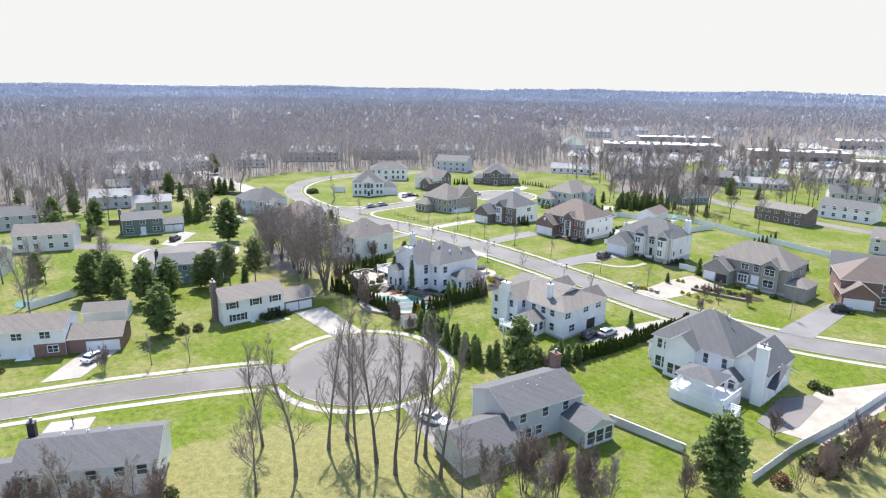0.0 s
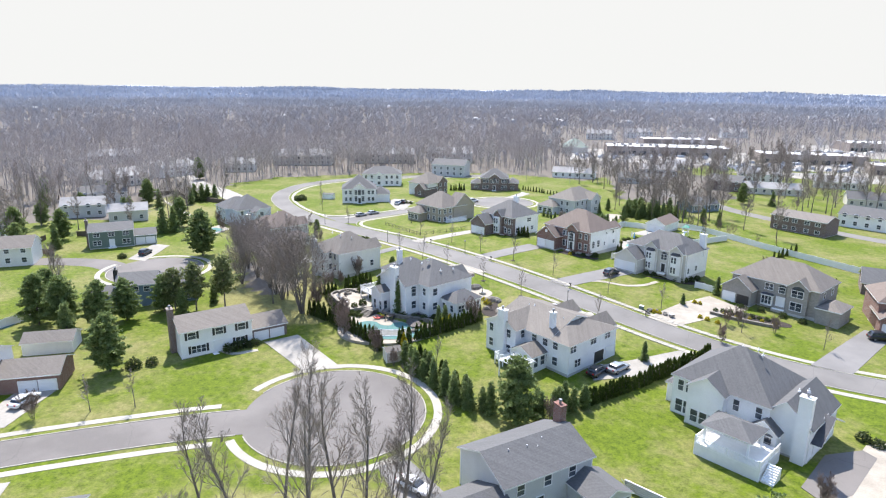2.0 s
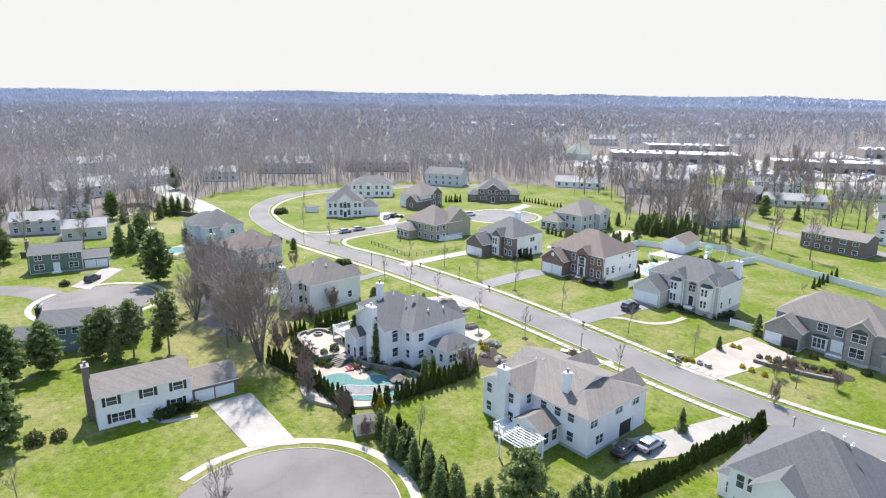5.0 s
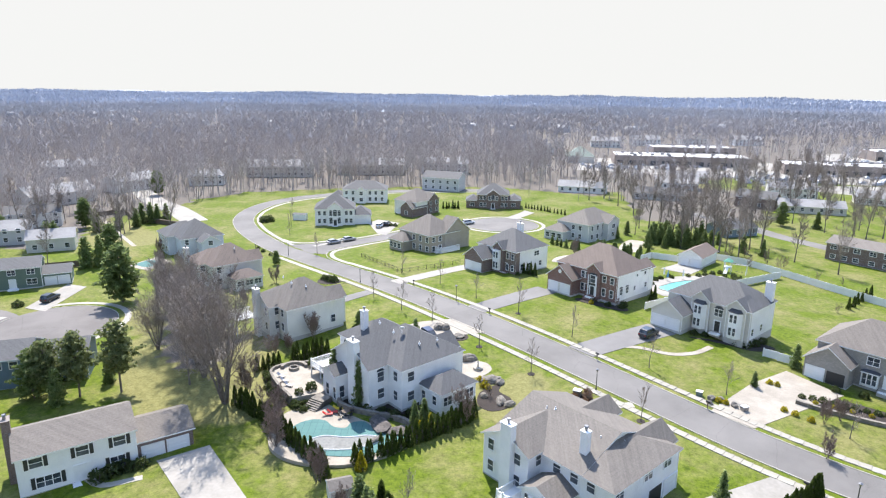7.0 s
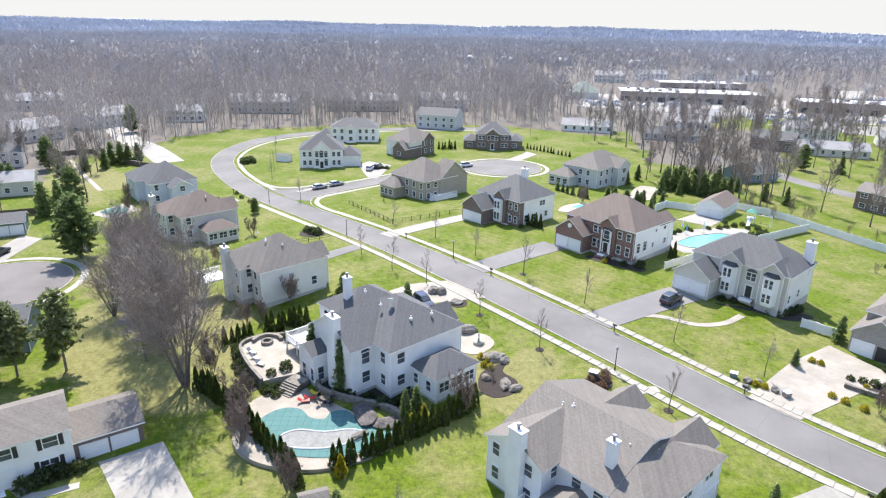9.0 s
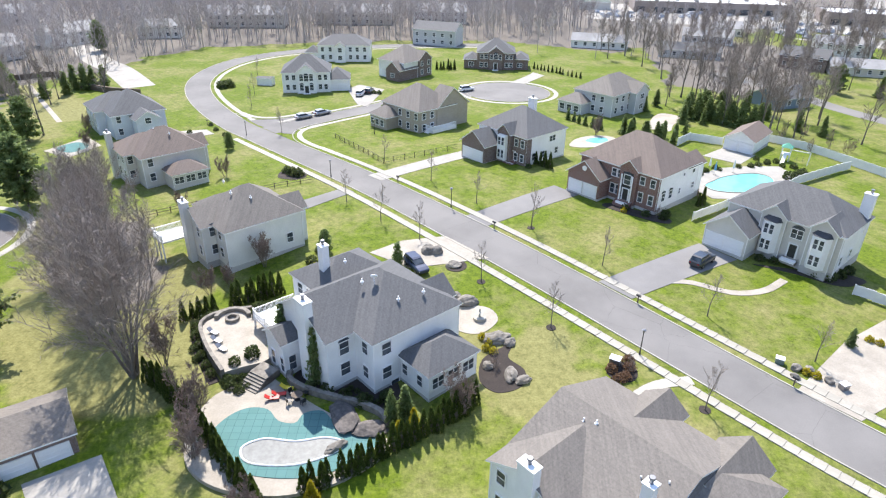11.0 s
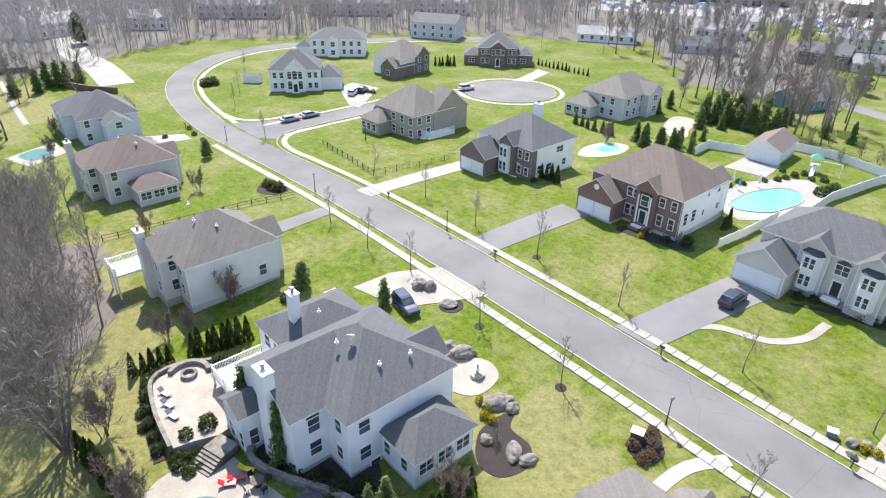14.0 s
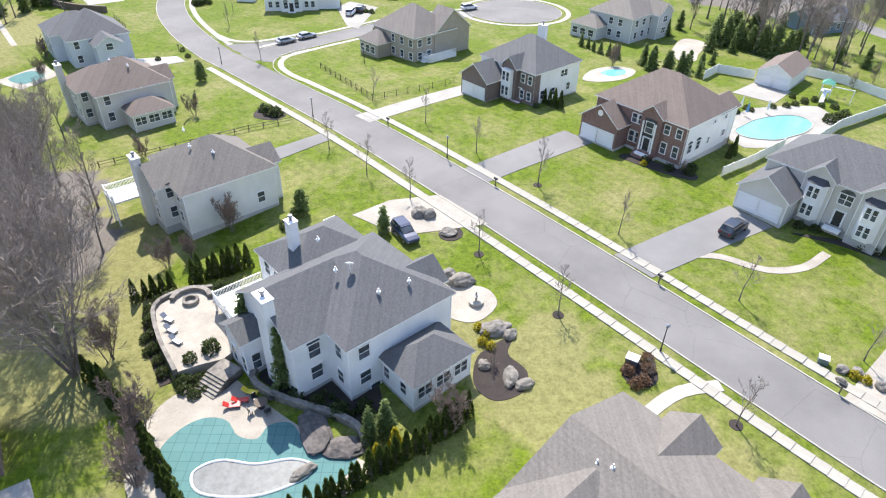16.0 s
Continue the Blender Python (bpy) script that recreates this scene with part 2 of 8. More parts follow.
M["pine"] = leafy("pine_needles", (0.13, 0.185, 0.06), (0.29, 0.36, 0.14))
M["pine_olive"] = leafy("olive_needles", (0.14, 0.175, 0.07), (0.30, 0.335, 0.15))
M["arbor"] = leafy("arborvitae_foliage", (0.045, 0.075, 0.016), (0.12, 0.16, 0.04))
M["shrub"] = leafy("shrub_foliage", (0.045, 0.07, 0.022), (0.12, 0.145, 0.05))
M["shrub_yellow"] = leafy("yellow_foliage", (0.35, 0.30, 0.02), (0.55, 0.48, 0.05))
M["dry_shrub"] = leafy("dry_foliage", (0.16, 0.09, 0.055), (0.25, 0.16, 0.10))


def lawn_material():
    """Spring turf: mown green with straw patches; leaf litter where the woods are (vertex value)."""
    m, nt, b = nodes_of("lawn_turf")
    co = coords(nt)
    blades = noise_node(nt, co, 3.2, 8, 0.78)
    sep = nt.nodes.new("ShaderNodeSeparateXYZ")
    nt.links.new(co, sep.inputs[0])
    along = math_node(nt, "ADD", math_node(nt, "MULTIPLY", sep.outputs[0], 0.757), math_node(nt, "MULTIPLY", sep.outputs[1], 0.653))
    mow = math_node(nt, "SINE", math_node(nt, "ADD", math_node(nt, "MULTIPLY", along, 4.2), math_node(nt, "MULTIPLY", noise_node(nt, co, 0.15, 2), 9.0)))
    blades = math_node(nt, "ADD", blades, math_node(nt, "MULTIPLY", mow, 0.018))
    tufts = noise_node(nt, co, 1.1, 5, 0.7)
    blades = math_node(nt, "ADD", math_node(nt, "MULTIPLY", blades, 0.6), math_node(nt, "MULTIPLY", tufts, 0.4))
    green = ramp_node(nt, blades, [(0.36, (0.030, 0.058, 0.002)), (0.65, (0.150, 0.200, 0.010))])
    straw = ramp_node(nt, blades, [(0.35, (0.120, 0.110, 0.038)), (0.66, (0.29, 0.264, 0.120))])
    litter = ramp_node(nt, noise_node(nt, co, 3.5, 6, 0.75), [(0.3, (0.085, 0.075, 0.063)), (0.7, (0.195, 0.173, 0.15))])
    patch = noise_node(nt, co, 0.085, 5, 0.62)
    mid = noise_node(nt, co, 0.6, 4, 0.6)
    mixed = math_node(nt, "ADD", math_node(nt, "MULTIPLY", patch, 0.7), math_node(nt, "MULTIPLY", mid, 0.3))
    at_dry = nt.nodes.new("ShaderNodeAttribute")
    at_dry.attribute_name = "dry"
    k = math_node(nt, "ADD", mixed, at_dry.outputs["Fac"])
    s = ramp_node(nt, k, [(0.44, (0.02, 0.02, 0.02)), (0.63, (0.8, 0.8, 0.8))])
    col = mix_node(nt, s, green, straw)
    at = nt.nodes.new("ShaderNodeAttribute")
    at.attribute_name = "litter"
    k2 = math_node(nt, "ADD", at.outputs["Fac"], math_node(nt, "SUBTRACT", mid, 0.5))
    s2 = ramp_node(nt, k2, [(0.35, (0, 0, 0)), (0.65, (1, 1, 1))])
    col = mix_node(nt, s2, col, litter)
    nt.links.new(col, b.inputs["Base Color"])
    b.inputs["Roughness"].default_value = 0.85
    b.inputs["Specular IOR Level"].default_value = 0.15
    bump_to(nt, b, blades, 0.6, 0.08)
    return m


M["lawn"] = lawn_material()
# distance haze is put into this blue-grey base colour
M["hill_haze"] = plain("hazed_horizon_woods", (0.33, 0.355, 0.405), (0.45, 0.475, 0.535), 0.01, 1.0, 0.0, 0.002)


# ---- building blocks ----
def gz(x, y):
    """Height of the ground: a low rise under the newer street, falling off all round."""
    return 1.0 - 3.6 * (1 - math.exp(-((x - 13) ** 2 + (y - 9) ** 2) / 3070))


def mesh_of(bm, material):
    me = bpy.data.meshes.new("mesh")
    bm.to_mesh(me)
    bm.free()
    for mm in (material if isinstance(material, (list, tuple)) else [material]):
        me.materials.append(mm)
    return me


def thing(name, x, y, z, rot, label, category, group="", kind=""):
    ob = new(name)
    ob.empty_display_size = 0.3
    ob.matrix_basis = pose(x, y, z, 0, 0, rot)
    return tagged(ob, label, category, group, kind)


def part(name, bm, material, parent, label="", at=None, kind=""):
    ob = new(name, bm if isinstance(bm, bpy.types.Mesh) else mesh_of(bm, material))
    ob.parent = parent
    if at is not None:
        ob.matrix_basis = at
    return tagged(ob, label, kind=kind)


def solo(name, bm, material, label, category, at=None, group="", kind=""):
    ob = new(name, bm if isinstance(bm, bpy.types.Mesh) else mesh_of(bm, material))
    if at is not None:
        ob.matrix_basis = at
    return tagged(ob, label, category, group, kind)


def box(bm, x0, x1, y0, y1, z0, z1, mi=0, m=None):
    vs = [bm.verts.new(m @ Vector(p) if m else p) for p in (
        (x0, y0, z0), (x1, y0, z0), (x1, y1, z0), (x0, y1, z0), (x0, y0, z1), (x1, y0, z1), (x1, y1, z1), (x0, y1, z1))]
    for a in ((3, 2, 1, 0), (4, 5, 6, 7), (0, 1, 5, 4), (1, 2, 6, 5), (2, 3, 7, 6), (3, 0, 4, 7)):
        bm.faces.new([vs[i] for i in a]).material_index = mi
    return vs


def boxes(*rows):
    bm = bmesh.new()
    for r in rows:
        box(bm, *r)
    return bm


def tube(bm, p, q, r0, r1, n=6, mi=0, cap=True):
    p, q = Vector(p), Vector(q)
    d = (q - p).normalized() if (q - p).length > 1e-6 else Vector((0, 0, 1))
    a = d.orthogonal().normalized()
    c = d.cross(a)
    ring0 = [bm.verts.new(p + (a * math.cos(k * 2 * math.pi / n) + c * math.sin(k * 2 * math.pi / n)) * r0) for k in range(n)]
    ring1 = [bm.verts.new(q + (a * math.cos(k * 2 * math.pi / n) + c * math.sin(k * 2 * math.pi / n)) * r1) for k in range(n)]
    for k in range(n):
        bm.faces.new((ring0[k], ring0[(k + 1) % n], ring1[(k + 1) % n], ring1[k])).material_index = mi
    if cap:
        bm.faces.new(ring1).material_index = mi
        bm.faces.new(ring0[::-1]).material_index = mi


# ---- ground sheet ----
def smooth_line(pts, step=3.0):
    """Points along a soft curve through pts, about step apart."""
    P = [Vector((*p, 0)) for p in pts]
    P = [P[0] * 2 - P[1]] + P + [P[-1] * 2 - P[-2]]
    out = []
    for i in range(1, len(P) - 2):
        a, b, c, d = P[i - 1:i + 3]
        n = max(1, round((c - b).length / step))
        for k in range(n):
            t = k / n
            q = 0.5 * (2 * b + (c - a) * t + (2 * a - 5 * b + 4 * c - d) * t * t + (3 * b - a - 3 * c + d) * t ** 3)
            out.append((q.x, q.y))
    out.append((P[-2].x, P[-2].y))
    return out


def ribbon(bm, line, off0, off1, lift, drop=None, mi=0):
    """A draped strip beside a line, from off0 to off1 to its left; drop gives it sides of that depth."""
    rows = []
    n = len(line)
    for i, (x, y) in enumerate(line):
        a, b = line[max(0, i - 1)], line[min(n - 1, i + 1)]
        d = Vector((b[0] - a[0], b[1] - a[1])).normalized()
        left = Vector((-d.y, d.x))
        row = []
        for o in (off0, off1):
            px, py = x + left.x * o, y + left.y * o
            row.append(Vector((px, py, gz(px, py) + lift)))
        rows.append(row)
    tops = [[bm.verts.new(v) for v in r] for r in rows]
    for a, b in zip(tops, tops[1:]):
        bm.faces.new((a[0], b[0], b[1], a[1])).material_index = mi
    if drop:
        low = [[bm.verts.new(v - Vector((0, 0, drop))) for v in r] for r in rows]
        for k in (0, 1):
            for i in range(n - 1):
                q = (tops[i][k], low[i][k], low[i + 1][k], tops[i + 1][k])
                bm.faces.new(q if k == 0 else q[::-1]).material_index = mi
    bmesh.ops.recalc_face_normals(bm, faces=bm.faces)


def drape(bm, pts, lift, drop=None, cell=3.0, mi=0):
    """A flat outline laid on the ground."""
    vs = [bm.verts.new((x, y, 0)) for x, y in pts]
    f = bm.faces.new(vs)
    f.material_index = mi
    xs, ys = [p[0] for p in pts], [p[1] for p in pts]
    x = math.floor(min(xs) / cell) * cell + cell
    while x < max(xs):
        g = bm.verts[:] + bm.edges[:] + bm.faces[:]
        bmesh.ops.bisect_plane(bm, geom=g, plane_co=(x, 0, 0), plane_no=(1, 0, 0))
        x += cell
    y = math.floor(min(ys) / cell) * cell + cell
    while y < max(ys):
        g = bm.verts[:] + bm.edges[:] + bm.faces[:]
        bmesh.ops.bisect_plane(bm, geom=g, plane_co=(0, y, 0), plane_no=(0, 1, 0))
        y += cell
    bmesh.ops.recalc_face_normals(bm, faces=bm.faces)
    for f in bm.faces:
        if f.normal.z < 0:
            f.normal_flip()
    for v in bm.verts:
        v.co.z = gz(v.co.x, v.co.y) + lift
    if drop:
        rim = [e for e in bm.edges if len(e.link_faces) == 1]
        r = bmesh.ops.extrude_edge_only(bm, edges=rim)
        for v in r["geom"]:
            if isinstance(v, bmesh.types.BMVert):
                v.co.z -= drop


def slab(name, pts, material, label, category, lift=0.05, drop=0.12, kind="structure"):
    bm = bmesh.new()
    drape(bm, pts, lift, drop)
    return solo(name, bm, material, label, category, kind=kind)


UX, UY = 0.653, -0.757            # along the street, towards the near end
NX, NY = 0.757, 0.653             # across it, towards the brick houses


def street(s, o):
    return (UX * s + NX * o, UY * s + NY * o)


MAIN = smooth_line([(20, 178), (-5, 176), (-25, 173), (-45, 167), (-60, 159), (-71, 150), (-79, 137), (-82, 121), (-80.5, 105), (-75, 90), (-66.5, 75),
                    street(-83, -2.9), street(-70, -2.6), street(-45, -2.5), street(-25, -3.0), street(0, -4.1), street(40, -4.6), street(57, -4.3), street(70, -2.6),
                    street(82, 1.0), street(95, 7.5), street(110, 17.5), street(130, 33), street(160, 58), street(200, 92)], 3.0)
SIDE = smooth_line([(-48, 57), (-42, 62.5), (-36, 68.5), (-27, 76.5), (-17, 86), (-6, 92.5), (3, 96)], 3.0)
CUL2 = (12.4, 98.5, 12.4)
COURT = smooth_line([(-36, -74.5), (-50, -77.6), (-67, -83), (-78, -87.5), (-95, -94), (-125, -105), (-165, -120)], 3.0)
CUL1 = (-28, -72.7, 13.3)
GREEN_CT = smooth_line([(-94, -2), (-102, 4), (-112, 6), (-128, 5), (-150, 2), (-190, -6)], 3.0)
CUL3 = (-86, -1, 11.5)
HALF = 3.45


def in_poly(x, y, poly):
    inside = False
    for (x0, y0), (x1, y1) in zip(poly, poly[1:] + poly[:1]):
        if (y0 > y) != (y1 > y) and x < (x1 - x0) * (y - y0) / (y1 - y0) + x0:
            inside = not inside
    return inside


WOODS = [
    [(-400, 60), (-170, 60), (-135, 95), (-118, 118), (-108, 150), (-96, 165), (-60, 178), (-20, 186), (30, 186), (60, 165), (400, 420), (400, 900), (-400, 900)],
    [(66, 112), (88, 88), (112, 112), (140, 170), (110, 210), (76, 180)],
    [(-52, -20), (-47, -22), (-46, -12), (-58, 6), (-66, 6), (-62, -8)],
    [(-170, 45), (-128, 62), (-113, 62), (-136, 100), (-160, 84)],
]
DRY = [[(18, -118), (26, -104), (40, -95), (58, -84), (74, -86), (70, -125)], [(-50, -42), (-38, -40), (-32, -34), (-40, -16), (-60, 8), (-72, 4), (-66, -14)], [(-50, -128), (-14, -128), (-10, -104), (-14, -92), (-36, -90), (-50, -96)], [(6, -52), (22, -46), (14, -38), (0, -28), (-12, -16), (-2, -36)],
       [(-134, 98), (-129, 102), (-103, 84), (-94, 63), (-112, 63)]]


def axis_steps(lo, hi, fine_lo, fine_hi, fine):
    out = list(np.arange(fine_lo, fine_hi + 0.01, fine))
    s, v = fine, fine_lo
    while v > lo:
        s *= 1.16
        v -= s
        out.insert(0, max(v, lo))
    s, v = fine, fine_hi
    while v < hi:
        s *= 1.16
        v += s
        out.append(min(v, hi))
    return out


def far_rise(x, y):
    r = math.hypot(x, y + 80)
    k = max(0.0, min(1.0, (r - 1300) / 2600))
    h = noise.noise(Vector((x * 0.0011, y * 0.0011, 3.1))) * 26 + noise.noise(Vector((x * 0.003, y * 0.003, 7.7))) * 8
    return k * k * (3 - 2 * k) * (h + 2)


gx = axis_steps(-4300, 4300, -150, 150, 2.5)
gy = axis_steps(-700, 4600, -130, 215, 2.5)
gverts = [(x, y, gz(x, y) + far_rise(x, y)) for y in gy for x in gx]
nx = len(gx)
gfaces = [(j * nx + i, j * nx + i + 1, (j + 1) * nx + i + 1, (j + 1) * nx + i) for j in range(len(gy) - 1) for i in range(nx - 1)]
gme = bpy.data.meshes.new("ground")
gme.from_pydata(gverts, [], gfaces)
gme.materials.append(M["lawn"])
gme.materials.append(M["hill_haze"])
lit = gme.attributes.new("litter", "FLOAT", "POINT")
dry = gme.attributes.new("dry", "FLOAT", "POINT")
lv, dv = [], []
for x, y, z in gverts:
    jx, jy = x + 6 * noise.noise((x * 0.08, y * 0.08, 0)), y + 6 * noise.noise((x * 0.08, y * 0.08, 5))
    far = math.hypot(x, y) > 420
    lv.append(1.0 if far or any(in_poly(jx, jy, p) for p in WOODS) else 0.0)
    dv.append(0.30 if any(in_poly(jx, jy, p) for p in DRY) else 0.0)
lit.data.foreach_set("value", lv)
dry.data.foreach_set("value", dv)
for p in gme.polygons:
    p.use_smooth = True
    # ground past 1350 m takes the colour with the haze in it
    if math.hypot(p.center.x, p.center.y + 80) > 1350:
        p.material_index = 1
tagged(new("ground", gme), "mown spring lawns with straw patches and leaf litter", "ground", kind="structure")

# ---- streets, kerbs and pavements ----
SW0, SW1 = HALF + 1.15, HALF + 2.35


def disc(cx, cy, r, n=48, a0=0.0, a1=360.0):
    return [(cx + r * math.cos(radians(a0 + (a1 - a0) * k / n)), cy + r * math.sin(radians(a0 + (a1 - a0) * k / n))) for k in range(n if a1 - a0 >= 360 else n + 1)]


def road(name, line, material, label, half=HALF, lift=0.035):
    bm = bmesh.new()
    ribbon(bm, line, -half, half, lift)
    for f in bm.faces:
        if f.normal.z < 0:
            f.normal_flip()
    return solo(name, bm, material, label, "road", kind="structure")


def near(p, q, r):
    return (p[0] - q[0]) ** 2 + (p[1] - q[1]) ** 2 < r * r


def runs(line, bad):
    out, cur = [], []
    for p in line:
        if bad(p):
            if len(cur) > 1:
                out.append(cur)
            cur = []
        else:
            cur.append(p)
    return out + ([cur] if len(cur) > 1 else [])


def shifted(line, o):
    out = []
    for i, (x, y) in enumerate(line):
        a, b = line[max(0, i - 1)], line[min(len(line) - 1, i + 1)]
        d = Vector((b[0] - a[0], b[1] - a[1])).normalized()
        out.append((x - d.y * o, y + d.x * o))
    return out


def strips(name, line, lo, hi, lift, drop, material, label, category, gaps=()):
    """A kerb or pavement beside a line, broken at the gaps."""
    bm = bmesh.new()
    for run in runs(shifted(line, (lo + hi) / 2), lambda p: any(near(p, g[:2], g[2]) for g in gaps)):
        ribbon(bm, run, -(hi - lo) / 2, (hi - lo) / 2, lift, drop)
    for f in bm.faces:
        if abs(f.normal.z) > 0.7 and f.normal.z < 0:
            f.normal_flip()
    return solo(name, bm, material, label, category, kind="structure")


road("road_main", MAIN, M["asphalt"], "grey asphalt residential street with faint cracks")
road("road_side", SIDE, M["asphalt"], "short grey asphalt side street", 3.3, 0.041)
road("road_court", COURT, M["asphalt_old"], "old brownish grey asphalt court")
road("road_green", GREEN_CT, M["asphalt_old"], "grey asphalt court by a green house")
for i, (c, mt) in enumerate(((CUL1, "asphalt_old"), (CUL2, "asphalt"), (CUL3, "asphalt_old"))):
    slab("road_turning_%d" % (i + 1), disc(*c), M[mt], "round asphalt turning circle", "road", 0.045, None)
mouth = (-47.5, 60.5, 9.5)
mouth_near = (-40.2, 49.4, 8.2)
# main street: +left is towards the brick houses on the straight
strips("kerb_main_1", MAIN, HALF, HALF + 0.16, 0.10, 0.16, M["concrete"], "concrete kerb", "kerb", [mouth, mouth_near])
strips("kerb_main_2", MAIN, -HALF - 0.16, -HALF, 0.10, 0.16, M["concrete"], "concrete kerb", "kerb")
pave1 = strips("pavement_1", MAIN, SW0, SW1, 0.05, 0.12, M["concrete"], "pale concrete pavement slabs", "pavement", [(-46.5, 61, 8.0), (-39.0, 50.6, 8.4)])
pave2 = strips("pavement_2", MAIN, -SW1, -SW0, 0.05, 0.12, M["concrete"], "pale concrete pavement slabs", "pavement", [(-64, 62, 14), (-86, 96, 30), (-88, 130, 30), (-60, 172, 40), (-10, 182, 40)])
for sgn in (1, -1):
    strips("kerb_side_%d" % (1 if sgn > 0 else 2), SIDE, *sorted((sgn * 3.3, sgn * 3.46)), 0.10, 0.16, M["concrete"], "concrete kerb", "kerb", [(-50, 55, 7.5), (*CUL2[:2], 12.6)])
    strips("pavement_side_%d" % (1 if sgn > 0 else 2), SIDE, *sorted((sgn * 4.3, sgn * 5.4)), 0.05, 0.12, M["concrete"], "pale concrete pavement", "pavement", [(-50, 55, 9.5), (*CUL2[:2], 13.5)])
    strips("kerb_court_%d" % (1 if sgn > 0 else 2), COURT, *sorted((sgn * HALF, sgn * (HALF + 0.16))), 0.10, 0.16, M["concrete"], "concrete kerb", "kerb", [(*CUL1[:2], 13.4)])
    strips("pavement_court_%d" % (1 if sgn > 0 else 2), COURT, *sorted((sgn * 4.6, sgn * 5.8)), 0.05, 0.12, M["concrete"], "pale concrete pavement", "pavement", [(*CUL1[:2], 15.2)])
for i, (c, a0, a1) in enumerate(((CUL1, -150, 158), (CUL2, -175, 150), (CUL3, -200, 130))):
    arc = [(c[0] + c[2] * math.cos(radians(a)), c[1] + c[2] * math.sin(radians(a))) for a in range(a0, a1 + 1, 5)]
    strips("kerb_circle_%d" % (i + 1), arc, -0.16, 0.0, 0.10, 0.16, M["concrete"], "curved concrete kerb", "kerb")
    strips("pavement_circle_%d" % (i + 1), arc, -2.5, -1.25, 0.05, 0.12, M["concrete"], "curved pale concrete pavement", "pavement")

# single pavement slabs along the nearest stretch
bm = boxes((-0.743, 0.743, -0.6, 0.6, -0.12, 0.05))
bmesh.ops.bevel(bm, geom=[e for e in bm.edges if all(v.co.z > 0 for v in e.verts)], offset=0.012, segments=1, affect="EDGES")
slab_mesh = mesh_of(bm, M["slab"])
for side, holder in ((1, pave1), (-1, pave2)):
    edge = shifted(MAIN, side * (SW0 + SW1) / 2)
    for a, b in zip(edge, edge[1:]):
        s0 = UX * a[0] + UY * a[1]
        if not -45.5 < s0 < 63.5:
            continue
        d = Vector((b[0] - a[0], b[1] - a[1]))
        L, ang = d.length, math.atan2(d.y, d.x)
        for k in range(2):
            t = (k + 0.5) / 2
            cx, cy = a[0] + d.x * t, a[1] + d.y * t
            ob = part("slab", slab_mesh, None, holder)
            ob.matrix_basis = pose(cx, cy, gz(cx, cy) + 0.055 + random.uniform(-0.003, 0.004), 0, 0, math.degrees(ang)) @ Matrix.Diagonal((L / 2 / 1.494, 1, 1, 1))

# rounded corners where the side street leaves
slab("road_mouth", [(-55.5, 66.5), (-50, 66.7), (-44.2, 69.0), (-39.5, 72.6), (-37.4, 63.6), (-40.0, 60.8), (-41.6, 57.6), (-41.4, 54.0), (-44, 54.5), (-52, 62)], M["asphalt"], "asphalt at the side street mouth", "road", 0.038, None)
for i, c in enumerate(([(-60.4, 72.5), (-56.5, 68.8), (-52.5, 67.0), (-48, 67.3), (-43.5, 70.0), (-38.3, 74.2)], [street(-54, 0.95), street(-60, 1.0), (-41.0, 50.6), (-41.8, 55.6), (-40.0, 60.4), (-36.6, 63.8)])):
    arc = smooth_line(c, 1.0)
    lo, hi = ((0.0, 0.16), (1.0, 2.2)) if i == 0 else ((-0.16, 0.0), (-2.2, -1.0))
    strips("kerb_corner_%d" % (i + 1), arc, *lo, 0.10, 0.16, M["concrete"], "curved concrete kerb", "kerb")
    strips("pavement_corner_%d" % (i + 1), arc, *hi, 0.05, 0.12, M["concrete"], "curved concrete pavement", "pavement")

# driveways and paths
P4 = lambda *p: list(p)
slab("driveway_1", P4((-35.8, -59.2), (-29.2, -58.4), (-39.8, -44.2), (-45.3, -47.6)), M["drive_concrete"], "pale concrete driveway of a white colonial house", "driveway", 0.065)
slab("driveway_2", [street(-32.2, -0.6), street(-28.0, -0.6), street(-26.5, 24.5), street(-30.8, 24.5)], M["drive_concrete"], "pale concrete driveway", "driveway", 0.065)
slab("driveway_3", [street(-5.6, -0.6), street(-0.6, -0.6), street(1.0, 20.2), street(-4.6, 20.2)], M["drive_asphalt"], "grey asphalt driveway", "driveway", 0.065)
slab("driveway_4", [street(20.4, -0.6), street(25.6, -0.6), street(29.3, 20.0), street(23.4, 20.0)], M["drive_asphalt"], "grey asphalt driveway", "driveway", 0.065)
slab("driveway_5", [street(46.5, -1.0), street(52.6, -0.7), street(57.2, 20), street(48.2, 21.5), street(46.6, 12)], M["paver"], "cream paver driveway of a stone house", "driveway", 0.065)
slab("driveway_6", [street(76, 3.0), street(82, 5.0), (77, -41), (72, -39)], M["drive_asphalt"], "grey asphalt driveway", "driveway", 0.065)
slab("driveway_7", [(12.5, -62.5), (20, -61), (34.8, -53.5), (31.5, -50.6), (21, -55), (12.5, -58)], M["drive_concrete"], "pale concrete driveway beside a hedge", "driveway", 0.065)
slab("driveway_8", [street(-30.0, -7.3), street(-27.0, -7.3), street(-26.5, -20.5), street(-30.5, -20.5)], M["drive_asphalt"], "grey asphalt driveway", "driveway", 0.065)
slab("driveway_9", [street(-2.5, -7.3), street(6.5, -7.3), street(4.0, -12), street(1.0, -17), street(-6.5, -18.5), street(-6, -13)], M["paver"], "cream paver driveway of the pool house", "driveway", 0.065)
